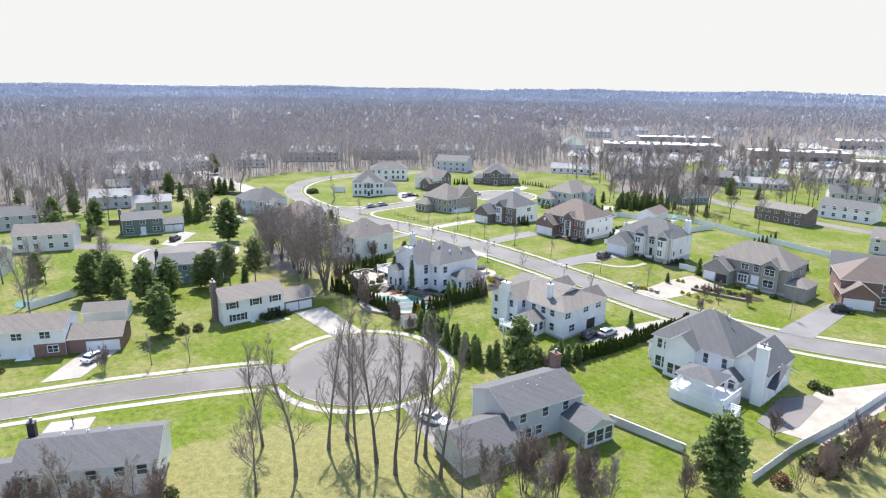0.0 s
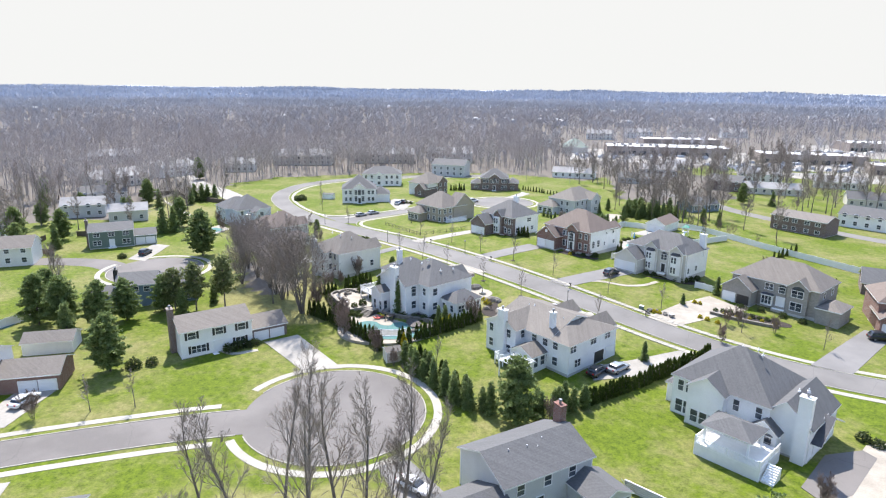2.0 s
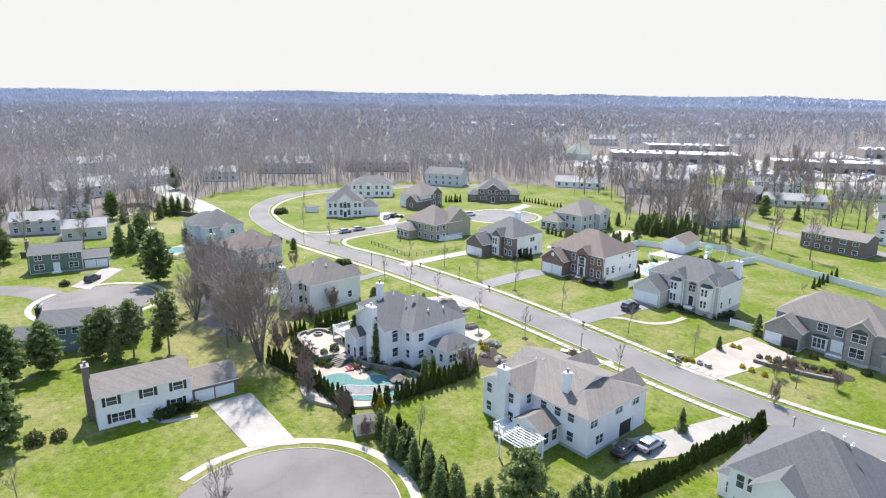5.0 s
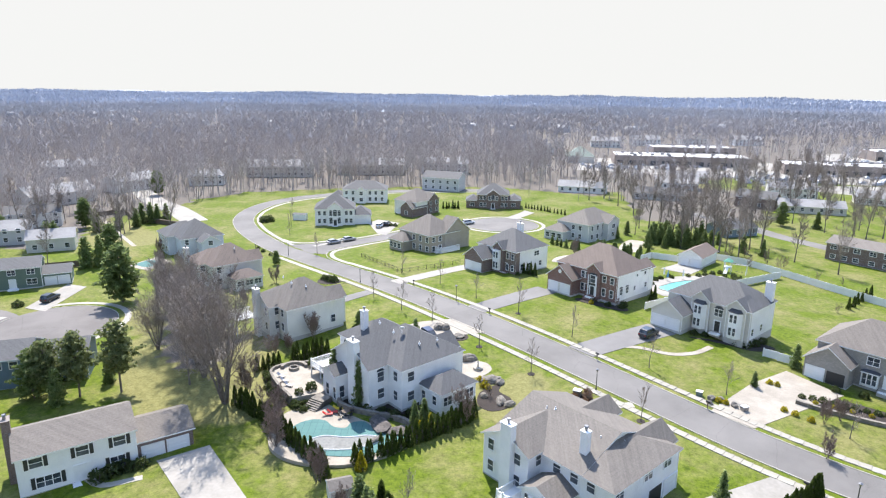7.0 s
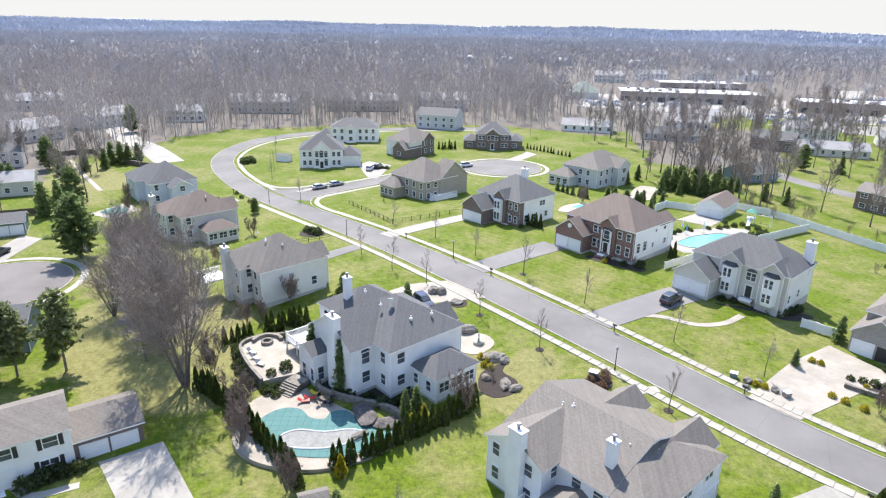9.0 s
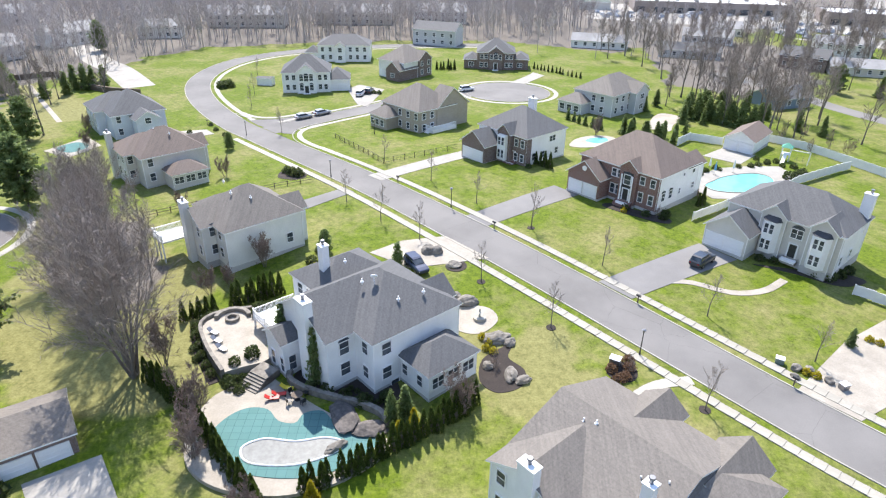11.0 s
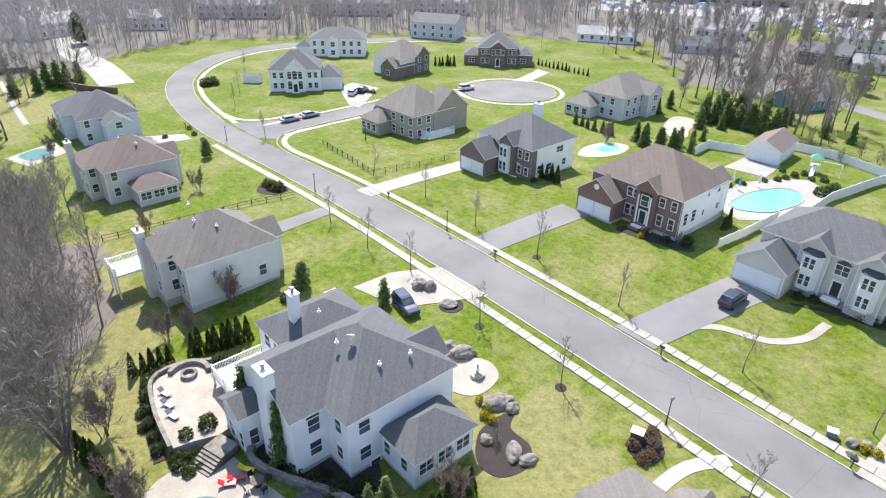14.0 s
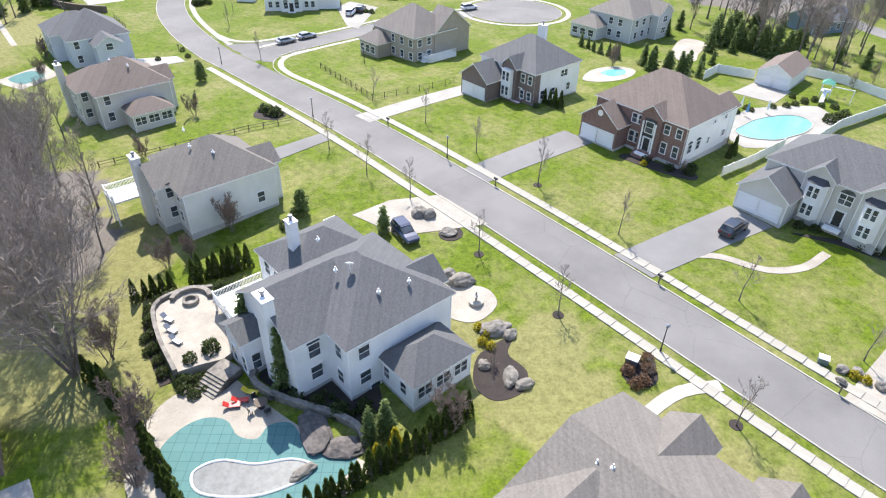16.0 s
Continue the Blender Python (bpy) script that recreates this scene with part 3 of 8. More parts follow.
slab("driveway_10", [(33, -92), (45.5, -80.3), (63, -76), (68, -80), (56, -84), (46, -90), (38, -96)], M["paver"], "cream paver driveway", "driveway", 0.065)
slab("driveway_apron", [(31.5, -89.6), (38.5, -82.7), (44.3, -81.5), (45.0, -83.4), (36.9, -91.1), (32.6, -92.8)], M["asphalt_old"], "dark asphalt apron before the garage doors", "driveway", 0.085)
slab("driveway_11", [(-79, -79.5), (-73.5, -77.5), (-72.8, -66), (-78.6, -67.5)], M["drive_concrete"], "pale concrete driveway", "driveway", 0.065)
slab("driveway_12", [(-70, -91.5), (-64.5, -89.8), (-63, -97), (-69, -99)], M["drive_concrete"], "pale concrete driveway", "driveway", 0.065)
slab("driveway_13", [(-98, 9), (-92.5, 7), (-93, 24), (-98.5, 26)], M["drive_concrete"], "pale concrete driveway", "driveway", 0.065)
slab("driveway_14", [(-30, 82), (-27, 79.5), (-24, 100), (-32, 106), (-35, 100)], M["drive_concrete"], "pale concrete driveway", "driveway", 0.065)
slab("driveway_15", [(14, 110.5), (19, 109.5), (27, 122), (24, 127), (21, 121)], M["drive_concrete"], "curved pale concrete drive", "driveway", 0.065)
slab("driveway_16", [(-60, 54.5), (-63, 58), (-75, 55), (-74, 47), (-67, 47), (-66, 51)], M["drive_concrete"], "pale concrete driveway", "driveway", 0.065)
slab("driveway_17", [(-16.5, -84.5), (-20.5, -86), (-15, -98), (-10, -94)], M["drive_asphalt"], "grey asphalt driveway", "driveway", 0.065)
bm = bmesh.new()
ribbon(bm, smooth_line([street(25.5, 6), street(28.5, 9), street(33, 11), street(35.5, 15), street(36, 20)], 1.2), -0.55, 0.55, 0.055, 0.1)
solo("garden_path", bm, M["paver"], "curved pale concrete path to a front door", "path", kind="structure")
bm = bmesh.new()
ribbon(bm, smooth_line([(-45.5, -51), (-49.5, -52.5), (-52.5, -50.8)], 1.2), -0.5, 0.5, 0.055, 0.1)
solo("garden_path", bm, M["concrete"], "pale concrete path to a front door", "path", kind="structure")
bm = bmesh.new()
ribbon(bm, smooth_line([street(38.5, -8.5), street(36.5, -12), street(36, -16), street(36.5, -19)], 1.2), -0.65, 0.65, 0.055, 0.1)
solo("garden_path", bm, M["concrete"], "pale concrete front path", "path", kind="structure")

bm = bmesh.new()
ribbon(bm, smooth_line([(-128.8, 100.8), (-115, 82.5), (-100.4, 63.6)], 3.0), -0.6, 0.6, 0.055, 0.1)
solo("garden_path", bm, M["paver"], "straight tan path across a dry lawn", "path", kind="structure")

# ---- houses ----
WIN = {}


def window_mesh(w, h, kind):
    key = (w, h, kind)
    if key not in WIN:
        fr = bmesh.new()
        rings = []
        for y in (-0.10, 0.02):
            for g in (0.1, 0.0):
                rings.append([fr.verts.new((sx * (w / 2 + g), y, sz * (h / 2 + g))) for sx, sz in ((-1, -1), (1, -1), (1, 1), (-1, 1))])
        for a, b in ((0, 1), (0, 2), (1, 3), (2, 3)):
            for k in range(4):
                fr.faces.new((rings[a][k], rings[a][(k + 1) % 4], rings[b][(k + 1) % 4], rings[b][k]))
        bmesh.ops.recalc_face_normals(fr, faces=fr.faces)
        nv = max(1, round(w / 0.95))
        bars = []
        for k in range(1, nv):
            bars.append(boxes((-w / 2 + w * k / nv - 0.045, -w / 2 + w * k / nv + 0.045, -0.08, -0.045, -h / 2, h / 2)))
        if h > 0.7:
            bars.append(boxes((-w / 2, w / 2, -0.072, -0.045, -0.03, 0.03)))
        bars = [mesh_of(q, M["trim"]) for q in bars]
        gl = bmesh.new()
        box(gl, -w / 2, w / 2, -0.045, 0.0, -h / 2, h / 2)
        sh = None
        if "s" in kind:
            sh = [mesh_of(boxes((sx * (w / 2 + 0.32) - 0.21, sx * (w / 2 + 0.32) + 0.21, -0.06, 0.0, -h / 2 - 0.08, h / 2 + 0.08)), M["shutter"]) for sx in (-1, 1)]
        arch = None
        if "a" in kind:
            arch = bmesh.new()
            pts = [Vector(((w / 2 + 0.1) * math.cos(math.pi * k / 10), -0.07, h / 2 + 0.1 + w * 0.38 * math.sin(math.pi * k / 10))) for k in range(11)]
            top = [arch.verts.new(p) for p in pts]
            bot = [arch.verts.new(p + Vector((0, 0.07, 0))) for p in pts]
            arch.faces.new(top[::-1])
            for a in range(10):
                arch.faces.new((top[a], top[a + 1], bot[a + 1], bot[a]))
        WIN[key] = (mesh_of(fr, M["trim"]), mesh_of(gl, M["glass"]), bars, sh or [], mesh_of(arch, M["glass"]) if arch else None)
    return WIN[key]


def face_pose(w, face, u, z, out=0.0):
    """The pose of something on a wing's wall; u runs along the wall from its left end as seen from outside."""
    x0, x1, y0, y1 = w["x0"], w["x1"], w["y0"], w["y1"]
    if face == "F":
        return pose(x0 + u, y0 - out, z)
    if face == "B":
        return pose(x1 - u, y1 + out, z, 0, 0, 180)
    if face == "L":
        return pose(x0 - out, y1 - u, z, 0, 0, -90)
    return pose(x1 + out, y0 + u, z, 0, 0, 90)


def add_window(parent, w, face, u, z, width=0.9, height=1.4, kind=""):
    fr, gl, bars, sh, arch = window_mesh(width, height, kind)
    win = part("window", fr, None, parent, at=face_pose(w, face, u, z))
    part("pane", gl, None, win, "dark reflecting glass")
    for q in bars:
        part("glazing_bar", q, None, win)
    for q in sh:
        part("shutter", q, None, win, "black shutter")
    if arch:
        part("arched_pane", arch, None, win, "dark half-round glass")
    return win


GD = {}


def add_garage_door(parent, w, face, u, width=2.6, height=2.15, z=0.0, material=None):
    key = (width, height)
    if key not in GD:
        bm = bmesh.new()
        box(bm, -width / 2, width / 2, -0.05, 0.0, 0.02, height)
        GD[key] = mesh_of(bm, M["garage"])
        fr = bmesh.new()
        box(fr, -width / 2 - 0.14, -width / 2, -0.12, 0.02, 0, height + 0.14)
        box(fr, width / 2, width / 2 + 0.14, -0.12, 0.02, 0, height + 0.14)
        box(fr, -width / 2, width / 2, -0.12, 0.02, height, height + 0.14)
        GD[key, "f"] = mesh_of(fr, M["trim"])
        sec = boxes((-width / 2 + 0.04, width / 2 - 0.04, -0.085, -0.05, 0.02, height / 4 - 0.03))
        bmesh.ops.bevel(sec, geom=[e for e in sec.edges if all(v.co.y < -0.08 for v in e.verts)], offset=0.03, segments=1, affect="EDGES")
        GD[key, "s"] = mesh_of(sec, M["garage"])
    d = part("garage_door", GD[key], None, parent, "white panelled garage door", at=face_pose(w, face, u, z))
    part("door_frame", GD[key, "f"], None, d)
    for r in range(4):
        part("door_section", GD[key, "s"], None, d, at=pose(0, 0, 0.03 + r * (height - 0.03) / 4))


DOOR = {}


def add_door(parent, w, face, u, z=0.15, width=1.0, height=2.1, dark=True, transom=True):
    key = (width, height, dark, transom)
    if key not in DOOR:
        bm = bmesh.new()
        box(bm, -width / 2, width / 2, -0.06, 0.0, 0, height)
        for zz in (0.55, 1.5):
            for sx in (-1, 1):
                box(bm, sx * width * 0.22 - 0.15, sx * width * 0.22 + 0.15, -0.08, -0.06, zz - 0.32, zz + 0.32)
        fr = bmesh.new()
        for sx in (-1, 1):
            box(fr, sx * (width / 2 + 0.1) - 0.1, sx * (width / 2 + 0.1) + 0.1, -0.14, 0.02, 0, height + 0.15)
        box(fr, -width / 2, width / 2, -0.14, 0.02, height, height + 0.15)
        box(fr, -width / 2 - 0.5, width / 2 + 0.5, -1.1, 0.0, -0.35, -0.02)
        DOOR[key] = (mesh_of(bm, M["dark_paint_and_shade"] if dark else M["trim"]), mesh_of(fr, M["trim"]))
    d = part("front_door", DOOR[key][0], None, parent, at=face_pose(w, face, u, z))
    part("door_frame", DOOR[key][1], None, d)


def roof_mesh(x0, x1, y0, y1, eave, kind, pitch, over, th=0.17):
    """A closed roof: hip, or gable with its ridge along x or y."""
    bm = bmesh.new()
    a0, a1, b0, b1 = x0 - over, x1 + over, y0 - over, y1 + over
    z0 = eave - over * pitch
    w, d = a1 - a0, b1 - b0
    if kind == "hip":
        h = min(w, d) / 2
        top = z0 + h * pitch
        ev = [(a0, b0), (a1, b0), (a1, b1), (a0, b1)]
        if w >= d:
            r = [(a0 + h, (b0 + b1) / 2, top), (a1 - h, (b0 + b1) / 2, top)]
            up = [(0, 1, 5, 4), (1, 2, 5), (2, 3, 4, 5), (3, 0, 4)]
        else:
            r = [((a0 + a1) / 2, b0 + h, top), ((a0 + a1) / 2, b1 - h, top)]
            up = [(0, 1, 4), (1, 2, 5, 4), (2, 3, 5), (3, 0, 4, 5)]
        vs = [bm.verts.new((x, y, z0)) for x, y in ev]
        if abs(w - d) < 0.02:
            apex = bm.verts.new(((a0 + a1) / 2, (b0 + b1) / 2, top))
            for k in range(4):
                bm.faces.new((vs[k], vs[(k + 1) % 4], apex))
        else:
            vs += [bm.verts.new(p) for p in r]
            for f in up:
                bm.faces.new([vs[i] for i in f])
        lo = [bm.verts.new((x, y, z0 - th)) for x, y in ev]
        for k in range(4):
            f = bm.faces.new((vs[(k + 1) % 4], vs[k], lo[k], lo[(k + 1) % 4]))
            f.material_index = 1
        bm.faces.new(lo[::-1]).material_index = 1
        return bm, top
    # gable: profile across, extruded along the ridge
    if kind == "gx":
        h = d / 2
        prof = [(b0, z0), ((b0 + b1) / 2, z0 + h * pitch), (b1, z0)]
        ends = (a0, a1)
        mk = lambda e, q, z: (e, q, z)
    else:
        h = w / 2
        prof = [(a0, z0), ((a0 + a1) / 2, z0 + h * pitch), (a1, z0)]
        ends = (b0, b1)
        mk = lambda e, q, z: (q, e, z)
    rings = []
    for e in ends:
        rings.append([bm.verts.new(mk(e, q, z)) for q, z in prof] + [bm.verts.new(mk(e, q, z - th)) for q, z in prof[::-1]])
    for k in range(6):
        f = bm.faces.new((rings[0][k], rings[0][(k + 1) % 6], rings[1][(k + 1) % 6], rings[1][k]))
        f.material_index = 0 if k in (0, 1) else 1
    bm.faces.new(rings[0]).material_index = 1
    bm.faces.new(rings[1][::-1]).material_index = 1
    bmesh.ops.recalc_face_normals(bm, faces=bm.faces)
    return bm, z0 + h * pitch


def wall_mesh(w):
    """Wall shell of a wing, with the gable ends filled up under the roof."""
    bm = bmesh.new()
    x0, x1, y0, y1, e, k, p = w["x0"], w["x1"], w["y0"], w["y1"], w["eave"], w["roof"], w["pitch"]
    zb = w.get("base", -1.6)
    box(bm, x0, x1, y0, y1, zb, e - 0.05)
    if k in ("gx", "gy"):
        if k == "gx":
            h = (y1 - y0) / 2 * p - 0.05
            tri = [(y0, e - 0.05), ((y0 + y1) / 2, e - 0.05 + h), (y1, e - 0.05)]
            rings = [[bm.verts.new((x, q, z)) for q, z in tri] for x in (x0, x1)]
        else:
            h = (x1 - x0) / 2 * p - 0.05
            tri = [(x0, e - 0.05), ((x0 + x1) / 2, e - 0.05 + h), (x1, e - 0.05)]
            rings = [[bm.verts.new((q, y, z)) for q, z in tri] for y in (y0, y1)]
        for r in rings:
            bm.faces.new(r)
        for a in range(3):
            bm.faces.new((rings[0][a], rings[0][(a + 1) % 3], rings[1][(a + 1) % 3], rings[1][a]))
        bmesh.ops.recalc_face_normals(bm, faces=bm.faces)
    return bm


def W(x0, x1, y0, y1, eave=5.7, roof="hip", pitch=0.62, over=0.35, wall=None, mat=None, base=-1.6):
    return dict(x0=x0, x1=x1, y0=y0, y1=y1, eave=eave, roof=roof, pitch=pitch, over=over, wall=wall, mat=mat, base=base)


def house(label, x, y, rot, wall, roof, wings, z=0.0, found=True):
    """Walls and roofs of a house; the front-left corner of its main part stands at x, y."""
    ob = thing("house", x, y, gz(x, y) + z, rot, label, "house")
    for w in wings:
        part("wall", wall_mesh(w), M[w["wall"] or wall], ob)
        if w["roof"] != "none":
            bm, top = roof_mesh(w["x0"], w["x1"], w["y0"], w["y1"], w["eave"], w["roof"], w["pitch"], w["over"])
            part("roof", bm, [M[w["mat"] or roof], M["trim"]], ob)
        if found and w["base"] <= -1 and w["eave"] > 2:
            bm = boxes((w["x0"] - 0.03, w["x1"] + 0.03, w["y0"] - 0.03, w["y1"] + 0.03, -1.7, 0.22 if (w["wall"] or wall) in ("white", "cream", "beige") else 0.06))
            part("foundation", bm, M["foundation"], ob)
        if (w["wall"] or wall) in ("white", "cream", "beige", "grey_siding", "blue", "green"):
            for cx in (w["x0"], w["x1"]):
                for cy in (w["y0"], w["y1"]):
                    part("corner_board", boxes((cx - 0.05, cx + 0.05, cy - 0.05, cy + 0.05, 0.1, w["eave"] - 0.1)), M["trim"], ob)
    return ob


def chimney(ob, x, y, z0, z1, w=1.1, d=0.8, mat="white", label="boxed chimney with a metal cap"):
    bm = bmesh.new()
    box(bm, x - w / 2, x + w / 2, y - d / 2, y + d / 2, z0, z1)
    box(bm, x - w / 2 - 0.07, x + w / 2 + 0.07, y - d / 2 - 0.07, y + d / 2 + 0.07, z1, z1 + 0.12)
    c = part("chimney", bm, M[mat], ob, label)
    fl = bmesh.new()
    tube(fl, (x, y, z1 + 0.12), (x, y, z1 + 0.55), 0.17, 0.17, 10)
    tube(fl, (x, y, z1 + 0.6), (x, y, z1 + 0.72), 0.28, 0.22, 10)
    part("flue", fl, M["metal"], c, "metal flue cap")


def vents(ob, spots):
    for x, y, z in spots:
        bm = bmesh.new()
        tube(bm, (x, y, z - 0.4), (x, y, z + 0.3), 0.07, 0.07, 8)
        tube(bm, (x, y, z - 0.1), (x, y, z + 0.02), 0.22, 0.15, 10)
        part("roof_vent", bm, M["trim"], ob, "small pale roof vent")


def steps(ob, x, y, n, width, depth=0.3, rise=0.17, mat="concrete", rot=0):
    bm = bmesh.new()
    for k in range(n):
        box(bm, -width / 2, width / 2, -depth * (n - k), 0, -0.3, rise * (k + 1))
    part("front_steps", bm, M[mat], ob, at=pose(x, y, 0, 0, 0, rot))


RS = -49.2      # houses across the street, fronts towards it
LS = 130.8      # houses on the near side

# brick and white house with a bay tower
g = W(0, 6.4, 0, 7, 3.6, "gy", 0.75, wall="brown_brick")
m = W(0.2, 13, 4.6, 16.2, 6.0, "hip", 0.66, wall="white")
b = W(6.3, 9.6, 3.6, 8, 6.2, "gy", 0.9, wall="brown_brick")
f2 = W(9.6, 13.05, 4.5, 6, 5.9, "none", wall="brown_brick")
h4 = house("brown brick and white siding house with a grey hip roof", -3.5, 34, RS, "white", "roof_grey", [g, m, b, f2], 0.3)
for u in (1.8, 4.6):
    add_garage_door(h4, g, "F", u)
bay = W(6.9, 9.0, 2.9, 3.6, 5.6, "none", wall="white", base=0.6)
part("bay", wall_mesh(bay), M["white"], h4, "white two-storey bay")
for z in (1.9, 4.4):
    for u in (0.6, 1.5):
        add_window(h4, bay, "F", u, z, 0.6, 1.5)
for z in (1.6, 4.4):
    for u in (0.9, 2.5):
        add_window(h4, f2, "F", u, z, 0.8, 1.4)
add_door(h4, m, "F", 8.8 + 0.8, 0.4)
for u, z, w_, hh in ((2.2, 1.7, 0.9, 1.4), (7.5, 4.4, 1.7, 1.1), (5, 1.7, 0.9, 1.2), (9, 1.7, 0.9, 1.2)):
    add_window(h4, m, "R", u, z, w_, hh)
chimney(h4, 5.0, 14.8, 5.0, 10.2, 1.5, 1.0)
steps(h4, 9.6, 4.4, 4, 2.4, mat="brick")

# red brick house
g = W(-0.3, 6.2, 0, 7, 3.7, "gy", 0.75, wall="brick")
m = W(0, 15.2, 3.0, 15.2, 6.1, "hip", 0.70, wall="white")
e = W(8.3, 11.6, 2.3, 6, 6.3, "gy", 0.8, wall="brick")
fr = W(-0.02, 15.24, 2.95, 3.4, 6.0, "none", wall="brick")
s1 = W(11, 15, 12, 17.2, 5.6, "gy", 0.7, wall="white")
h5 = house("red brick fronted house with a brown hip roof", 14.3, 14.3, RS, "white", "roof_brown", [g, m, e, fr, s1], 0.3)
for u in (1.75, 4.75):
    add_garage_door(h5, g, "F", u)
bm = bmesh.new()
tube(bm, (2.95, -0.06, 4.7), (2.95, 0.0, 4.7), 0.45, 0.45, 20)
part("round_vent", bm, M["trim"], h5, "white round gable vent")
for z in (1.7, 4.5):
    for u in (6.9, 8.0, 12.3, 14.2):
        add_window(h5, fr, "F", u, z, 0.8, 1.6 if z < 3 else 1.3)
# no recess is cut: a dark panel carries the entrance's shade
ent = bmesh.new()
box(ent, 9.0, 10.9, 2.22, 2.35, 0.3, 5.4)
part("entrance_shade", ent, M["dark_paint_and_shade"], h5, "tall shaded arched entrance")
dd = W(9.0, 10.9, 2.2, 2.3)
add_door(h5, dd, "F", 0.95, 0.5)
add_window(h5, dd, "F", 0.95, 4.2, 1.2, 1.6, "a")
for sx in (8.95, 10.95):
    bm = bmesh.new()
    tube(bm, (sx, 2.0, 0.3), (sx, 2.0, 5.0), 0.14, 0.13, 12)
    part("porch_column", bm, M["trim"], h5)
for u, z, w_, hh, k in ((1.8, 2.1, 1.0, 1.3, "a"), (4.0, 2.1, 1.0, 1.3, "a"), (7.5, 4.7, 0.5, 0.5, ""), (10.5, 4.7, 0.7, 0.7, ""), (6.8, 2.0, 0.5, 0.9, ""), (11, 2.0, 0.8, 1.0, "")):
    add_window(h5, m, "R", u, z, w_, hh, k)
steps(h5, 9.95, 2.2, 4, 3.0, mat="brick")

# grey stucco house with twin bays
g = W(-0.2, 6.0, 0, 8, 3.4, "gy", 0.72, wall="beige")
m = W(0.6, 16.2, 4.5, 14.6, 6.0, "hip", 0.66, wall="white")
b1 = W(5.6, 9.0, 3.8, 8, 6.2, "gy", 0.85, wall="beige")
b2 = W(12.2, 15.6, 3.8, 8, 6.2, "gy", 0.85, wall="beige")
fr = W(0.58, 16.22, 4.4, 5.0, 5.9, "none", wall="beige")
h6 = house("grey and white house with twin white bays", 31.0, -4.8, RS, "white", "roof_grey", [g, m, b1, b2, fr], 0.2)
for u in (1.6, 4.4):
    add_garage_door(h6, g, "F", u)
for b0 in (b1, b2):
    for z0, z1 in ((0.5, 5.3),):
        cx = (b0["x0"] + b0["x1"]) / 2
        bm = bmesh.new()
        pts = [(cx - 1.25, 3.8), (cx - 0.75, 2.95), (cx + 0.75, 2.95), (cx + 1.25, 3.8)]
        lo = [bm.verts.new((*p, z0)) for p in pts]
        hi = [bm.verts.new((*p, z1)) for p in pts]
        for k in range(3):
            bm.faces.new((lo[k], lo[k + 1], hi[k + 1], hi[k]))
        bm.faces.new(hi)
        bm.faces.new(lo[::-1])
        part("bay", bm, M["white"], h6, "white two-storey bay")
        rb = bmesh.new()
        lo = [rb.verts.new((cx + (p[0] - cx) * 1.1, p[1] - 0.12, z1)) for p in pts]
        hi = [rb.verts.new((cx + (p[0] - cx) * 0.7, 3.8, z1 + 0.55)) for p in (pts[0], pts[3])]
        rb.faces.new((lo[0], lo[1], hi[0]))
        rb.faces.new((lo[1], lo[2], hi[1], hi[0]))
        rb.faces.new((lo[2], lo[3], hi[1]))
        rb.faces.new(lo[::-1])
        part("bay_roof", rb, M["roof_dark"], h6, "dark bay roof")
        fw = W(cx - 0.75, cx + 0.75, 2.95, 3.5)
        for z in (1.8, 4.2):
            for u in (0.38, 1.12):
                add_window(h6, fw, "F", u, z, 0.5, 1.4)
ew = W(9.6, 11.6, 4.35, 5)
add_door(h6, ew, "F", 1.0, 0.4)
add_window(h6, ew, "F", 1.0, 4.1, 1.5, 1.3, "a")
for u, z, w_, hh in ((1.4, 1.6, 0.8, 1.3), (5, 1.7, 0.8, 1.2)):
    add_window(h6, m, "R", u, z, w_, hh)
chimney(h6, 15.6, 13.0, 4.0, 9.4, 1.4, 1.0)
steps(h6, 10.6, 4.3, 3, 2.0)

# grey stone house
g = W(-0.2, 6.2, 0, 8, 3.7, "gy", 0.75)
m = W(0.4, 18.2, 3.2, 14.0, 6.0, "hip", 0.68)
b2 = W(12.4, 16.4, 2.4, 8, 6.0, "gy", 0.8)
h7 = house("grey stone house with a taupe hip roof", 50.0, -23.5, RS, "stone", "roof_taupe", [g, m, b2], -0.2)
add_garage_door(h7, g, "F", 1.7)
# dark sheet on the wall for the shade inside the open garage
gd = bmesh.new()
box(gd, 3.2, 5.8, -0.03, 0.0, 0.02, 2.15)
part("open_garage_shade", gd, M["dark_paint_and_shade"], h7, "dark panel painted as the shade in an open garage")
for z, hh in ((1.7, 1.7), (4.4, 1.4)):
    add_window(h7, b2, "F", 2.0, z, 2.2, hh, "a" if z > 3 else "")
bw = W(7.2, 9.6, 2.6, 3.2, 2.9, "hip", 0.5, wall="white", mat="roof_dark", base=0.4)
part("bay", wall_mesh(bw), M["white"], h7, "white bay window")
bm, _ = roof_mesh(7.2, 9.6, 2.5, 3.4, 2.9, "hip", 0.6, 0.15)
part("bay_roof", bm, [M["roof_dark"], M["trim"]], h7, "dark bay roof")
for u in (0.5, 1.2, 1.9):
    add_window(h7, bw, "F", u, 1.7, 0.55, 1.7)
add_window(h7, m, "F", 8.0, 4.5, 1.6, 1.3)
ew = W(10.2, 12.0, 3.1, 4)
add_door(h7, ew, "F", 0.9, 0.4, 1.5, 2.3, dark=False)
add_window(h7, ew, "F", 0.9, 4.3, 1.2, 1.2, "a")
for u in (3, 7.5):
    add_window(h7, m, "R", u, 4.3, 0.9, 1.4)
sh7 = W(18.2, 22.6, 2.5, 9, 2.8, "hip", 0.5)
